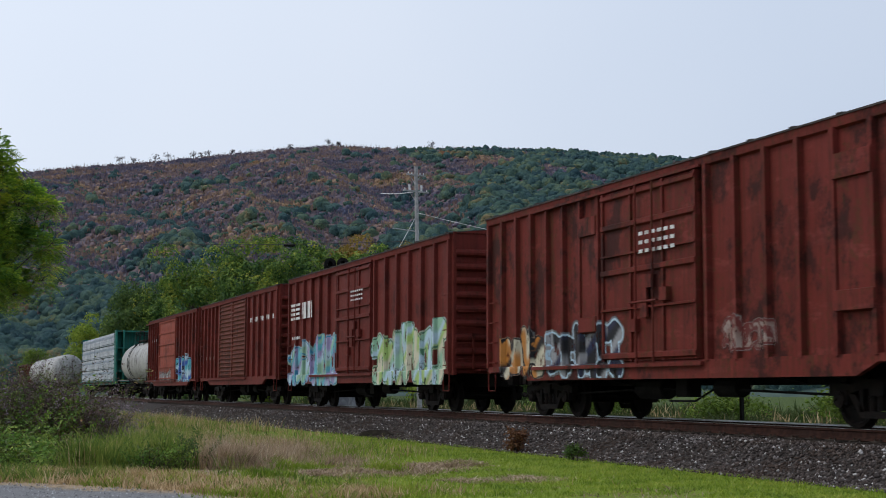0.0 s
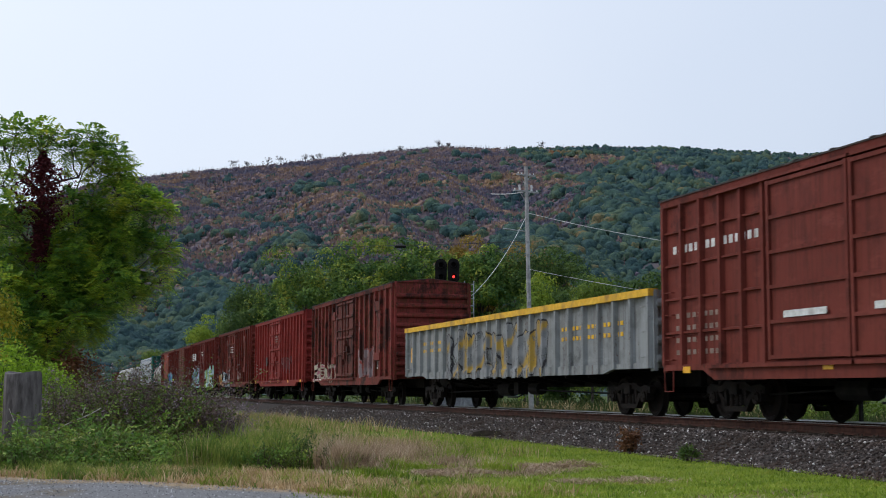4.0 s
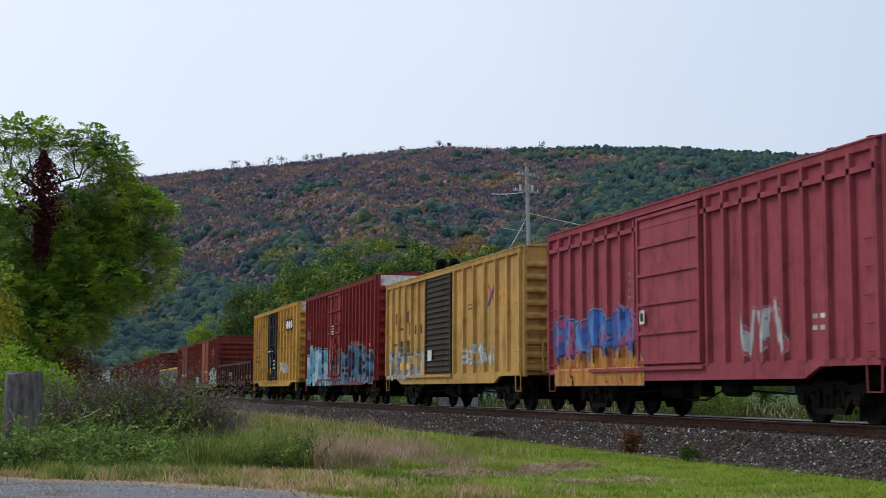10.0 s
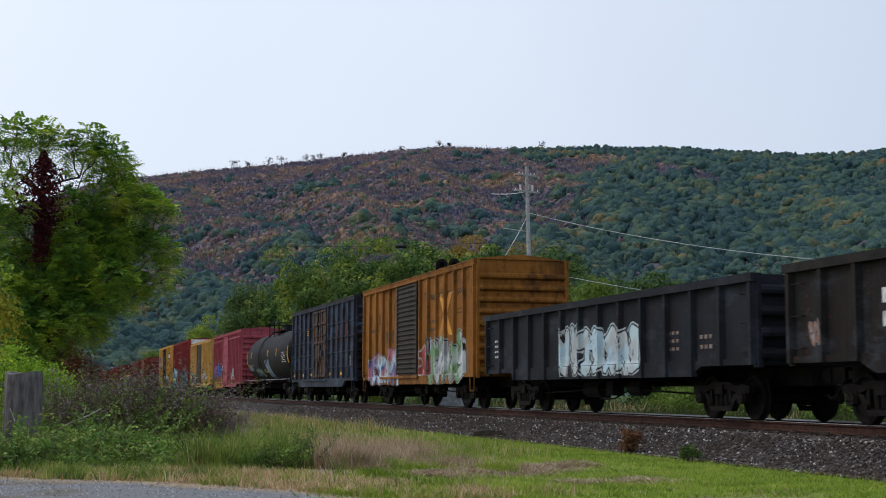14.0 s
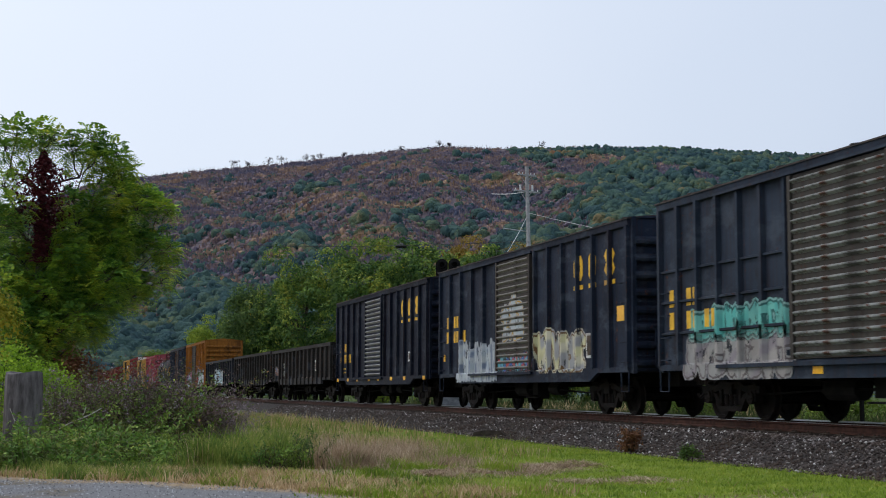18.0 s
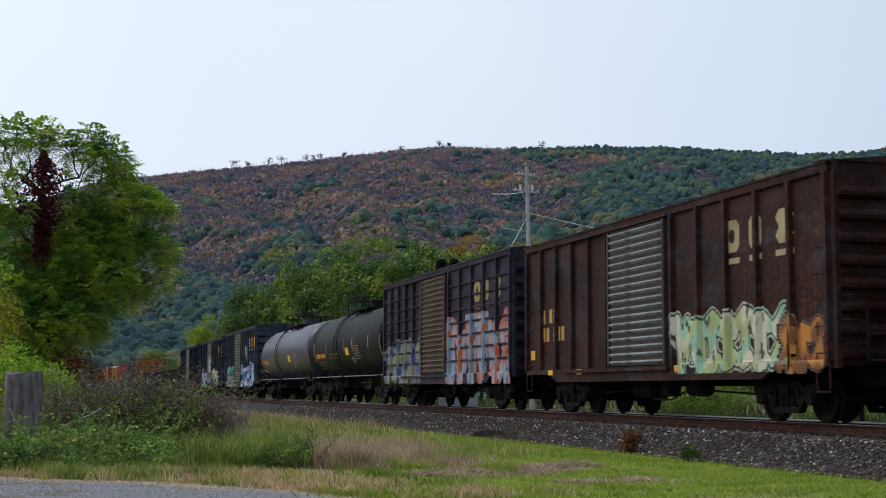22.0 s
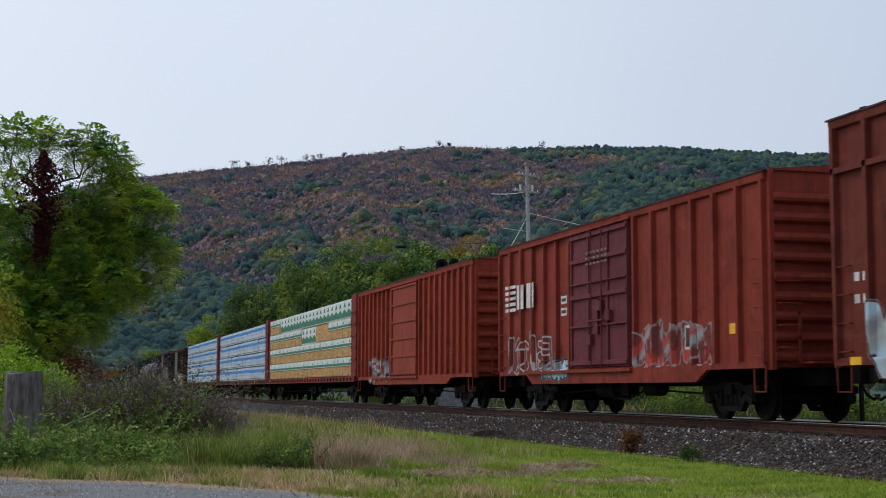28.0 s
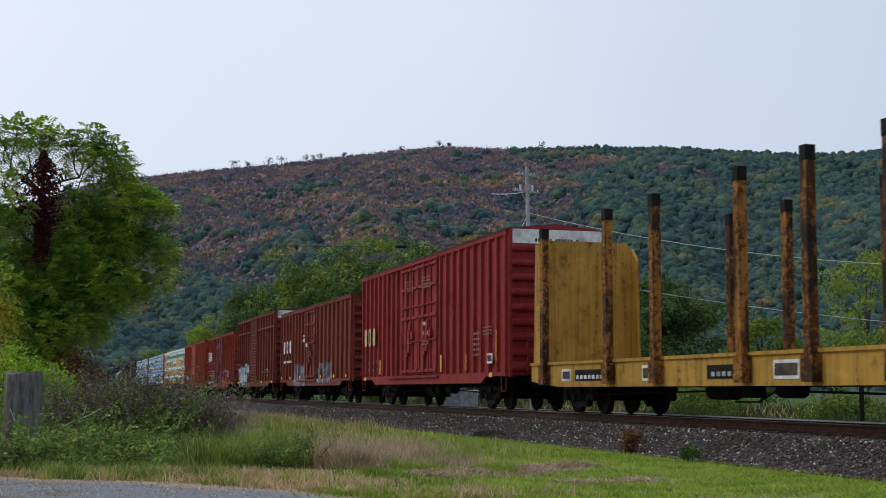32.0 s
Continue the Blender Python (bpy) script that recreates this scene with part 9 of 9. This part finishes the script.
# longer red boxcars with white lettering blocks
hh_paint = paint("terracotta_red_paint", (0.23, 0.050, 0.034), 0.12, 0.2, tags=[tag(18.4, 4.2, 7.6, 0.8, 1.9, [(0.22, 0.22, 0.26), (0.14, 0.12, 0.16), (0.3, 0.3, 0.34)], (0.1, 0.05, 0.08), 0.42, 0.85), tag(18.4, 10.6, 14.0, 0.9, 1.9, [(0.26, 0.26, 0.29), (0.15, 0.11, 0.13)], (0.1, 0.05, 0.05), 0.42, 0.7)])
c, X = boxcar(-514.0, 18.4, 4.62, hh_paint, "long terracotta-red boxcar with white lettering blocks", [(7.75, 10.4)], (8, 8), None, "plug", inset=2.9)
for k in range(3):
    block_sign(c, X(1.62 + 0.92 * k), X(1.2 + 0.92 * k), 2.5, 3.15, WHITE, 1.55, k == 1)
stencil(c, X, 1.2, 3.7, 1.95, 2.3, 1, 5, WHITE, 1.55)
marks(c, "placard", [(X(8.0), X(7.4), 2.95, 3.1), (X(8.8), X(8.2), 2.7, 2.85), (X(7.9), X(7.5), 3.2, 3.3)], WHITE, 1.63)
reflectors(c, X, (0.6, 3.3, 6.2, 11.6, 14.8, 17.4), 1.2, 1.55)
ii_paint = paint("tall_crimson_paint", (0.34, 0.042, 0.042), 0.05, 0.15)
c, X = boxcar(-534.5, 18.6, 5.1, ii_paint, "tall crimson boxcar with twin plug doors and a white end band", [(6.8, 9.12), (9.14, 11.5)], (9, 9), None, "plug", inset=2.9, white_end=True)
for k, a in enumerate((0.65, 1.35, 2.08)):
    block_sign(c, X(a + 0.4), X(a), 2.3, 3.0, CREAMINK, 1.565, k == 1)
stencil(c, X, 0.6, 3.0, 1.3, 1.9, 2, 4, FADED)
stencil(c, X, 7.5, 8.6, 4.05, 4.5, 4, 1, FADED, 1.63)
stencil(c, X, 9.8, 10.9, 4.05, 4.5, 4, 1, FADED, 1.63)
stencil(c, X, 9.9, 10.6, 2.0, 3.1, 3, 1, WHITE, 1.63)
reflectors(c, X, (3.3, 11.9, 14.7), 1.45, 1.55, w=0.14, h=0.55)
reflectors(c, X, (17.7,), 1.85, 1.55, w=0.14, h=0.9)
reflectors(c, X, (0.75, 17.2), 1.02, 1.55)
marks(c, "placard", [(X(17.4), X(16.9), 1.35, 1.65)], WHITE, 1.565)
stencil(c, X, 15.6, 16.2, 1.6, 2.4, 5, 1, FADED, 1.565)
stencil(c, X, 16.5, 17.4, 2.2, 2.5, 3, 2, FADED, 1.565)


def bulkhead_flat():
    """A yellow bulkhead flatcar with tall side stakes, empty."""
    L, h2 = 22.0, 11.0
    yp = paint("scratched_yellow_paint", (0.52, 0.29, 0.055), 0.28, 0.3, rustcol=(0.10, 0.04, 0.015))
    rp = paint("rusty_stake_paint", (0.36, 0.15, 0.03), 0.72, 0.3, rustcol=(0.045, 0.02, 0.012))
    car = thing("bulkhead_flatcar", "empty yellow bulkhead flatcar with rusty stakes", "flatcar", "train of freight cars")
    train.append((car, -555.1 - h2))
    X = lambda d: h2 - d
    part("deck", Shape().box(-h2, h2, -1.35, 1.35, 1.05, 1.15), yp, car)
    for q in (1, -1):
        part("side_sill", Shape().prism([(-h2, 1.25), (h2, 1.25), (h2, 0.8), (h2 - 2, 0.66), (-h2 + 2, 0.66), (-h2, 0.8)], q * 1.36, q * 1.5), yp, car)
        part("sill_lip", Shape().box(-h2, h2, q * 1.32, q * 1.54, 1.22, 1.29), yp, car)
        for d in (1.25, 5.5, 8.1, 11.92, 14.35, 16.8, 20.7):
            st = part("stake", Shape().prism([(X(d) - 0.1, 0.72), (X(d) + 0.1, 0.72), (X(d) + 0.1, 4.6), (X(d) + 0.08, 4.75), (X(d) - 0.08, 4.75), (X(d) - 0.1, 4.6)], q * 1.5, q * 1.68), rp, car)
            part("stake_pocket", Shape().box(X(d) - 0.18, X(d) + 0.18, q * 1.5, q * 1.7, 0.72, 1.2), rp, st)
            part("stake_tip", Shape().box(X(d) - 0.105, X(d) + 0.105, q * 1.49, q * 1.69, 4.5, 4.77), BLACK, st, "blackened tip")
    for side in (1, -1):
        x = side * h2
        b = Shape()
        b.prism([(-1.4, 1.1), (1.4, 1.1), (1.4, 4.35), (1.2, 4.6), (-1.2, 4.6), (-1.4, 4.35)], x - side * 0.16, x - side * 0.06, "x")
        bh = part("bulkhead", b, yp, car, "scratched yellow steel end wall")
        r = Shape()
        for y in (-1.3, -0.45, 0.45, 1.3):
            r.prism([(x - side * 0.06, 1.1), (x + side * 0.2, 1.1), (x + side * 0.02, 4.5), (x - side * 0.06, 4.5)], y - 0.07, y + 0.07)
        part("bulkhead_rib", r, yp, bh)
        r = Shape()
        for q in (1, -1):
            r.prism([(x - side * 0.16, 1.1), (x - side * 0.6, 1.1), (x - side * 0.5, 4.1), (x - side * 0.16, 4.45)], q * 1.34, q * 1.42)
        part("gusset", r, yp, bh)
    marks(car, "placard", [(X(2.9), X(2.3), 0.8, 1.1), (X(7.9), X(7.2), 0.78, 1.12), (X(13.8), X(12.9), 0.78, 1.12)], WHITE, 1.504)
    marks(car, "number_panel", [(X(5.7), X(3.2), 0.8, 1.07), (X(11.6), X(10.3), 0.8, 1.07)], BLACK, 1.504)
    stencil(car, X, 3.3, 5.6, 0.85, 1.07, 1, 7, WHITE, 1.512)
    stencil(car, X, 10.5, 11.4, 0.85, 1.07, 1, 4, GALV, 1.512)
    underframe(car, L, 0.98)
    running_gear(car, L, 2.4, 0.0)


bulkhead_flat()


# ---- movement ----
def motions():
    """The whole train rolls away at one speed, the wheels turning with it."""
    for car, at in train:
        walk(car, [(t, pose(at + SPEED * t, TRACK_Y, 0)) for t in (0, 8, 16, 24, 32)])
    turn = math.degrees(SPEED / WHEEL_R)
    rolled = {}
    for w, a in wheelsets:
        if a not in rolled:
            walk(w, [(k / FPS, pose(a, 0, WHEEL_R, 0, (turn * k / FPS) % 360, 0)) for k in range(32 * FPS + 1)])
            rolled[a] = w.animation_data
        else:
            w.rotation_mode = "QUATERNION"
            keys = w.animation_data_create()
            keys.action = rolled[a].action
            keys.action_slot = rolled[a].action_slot


motions()
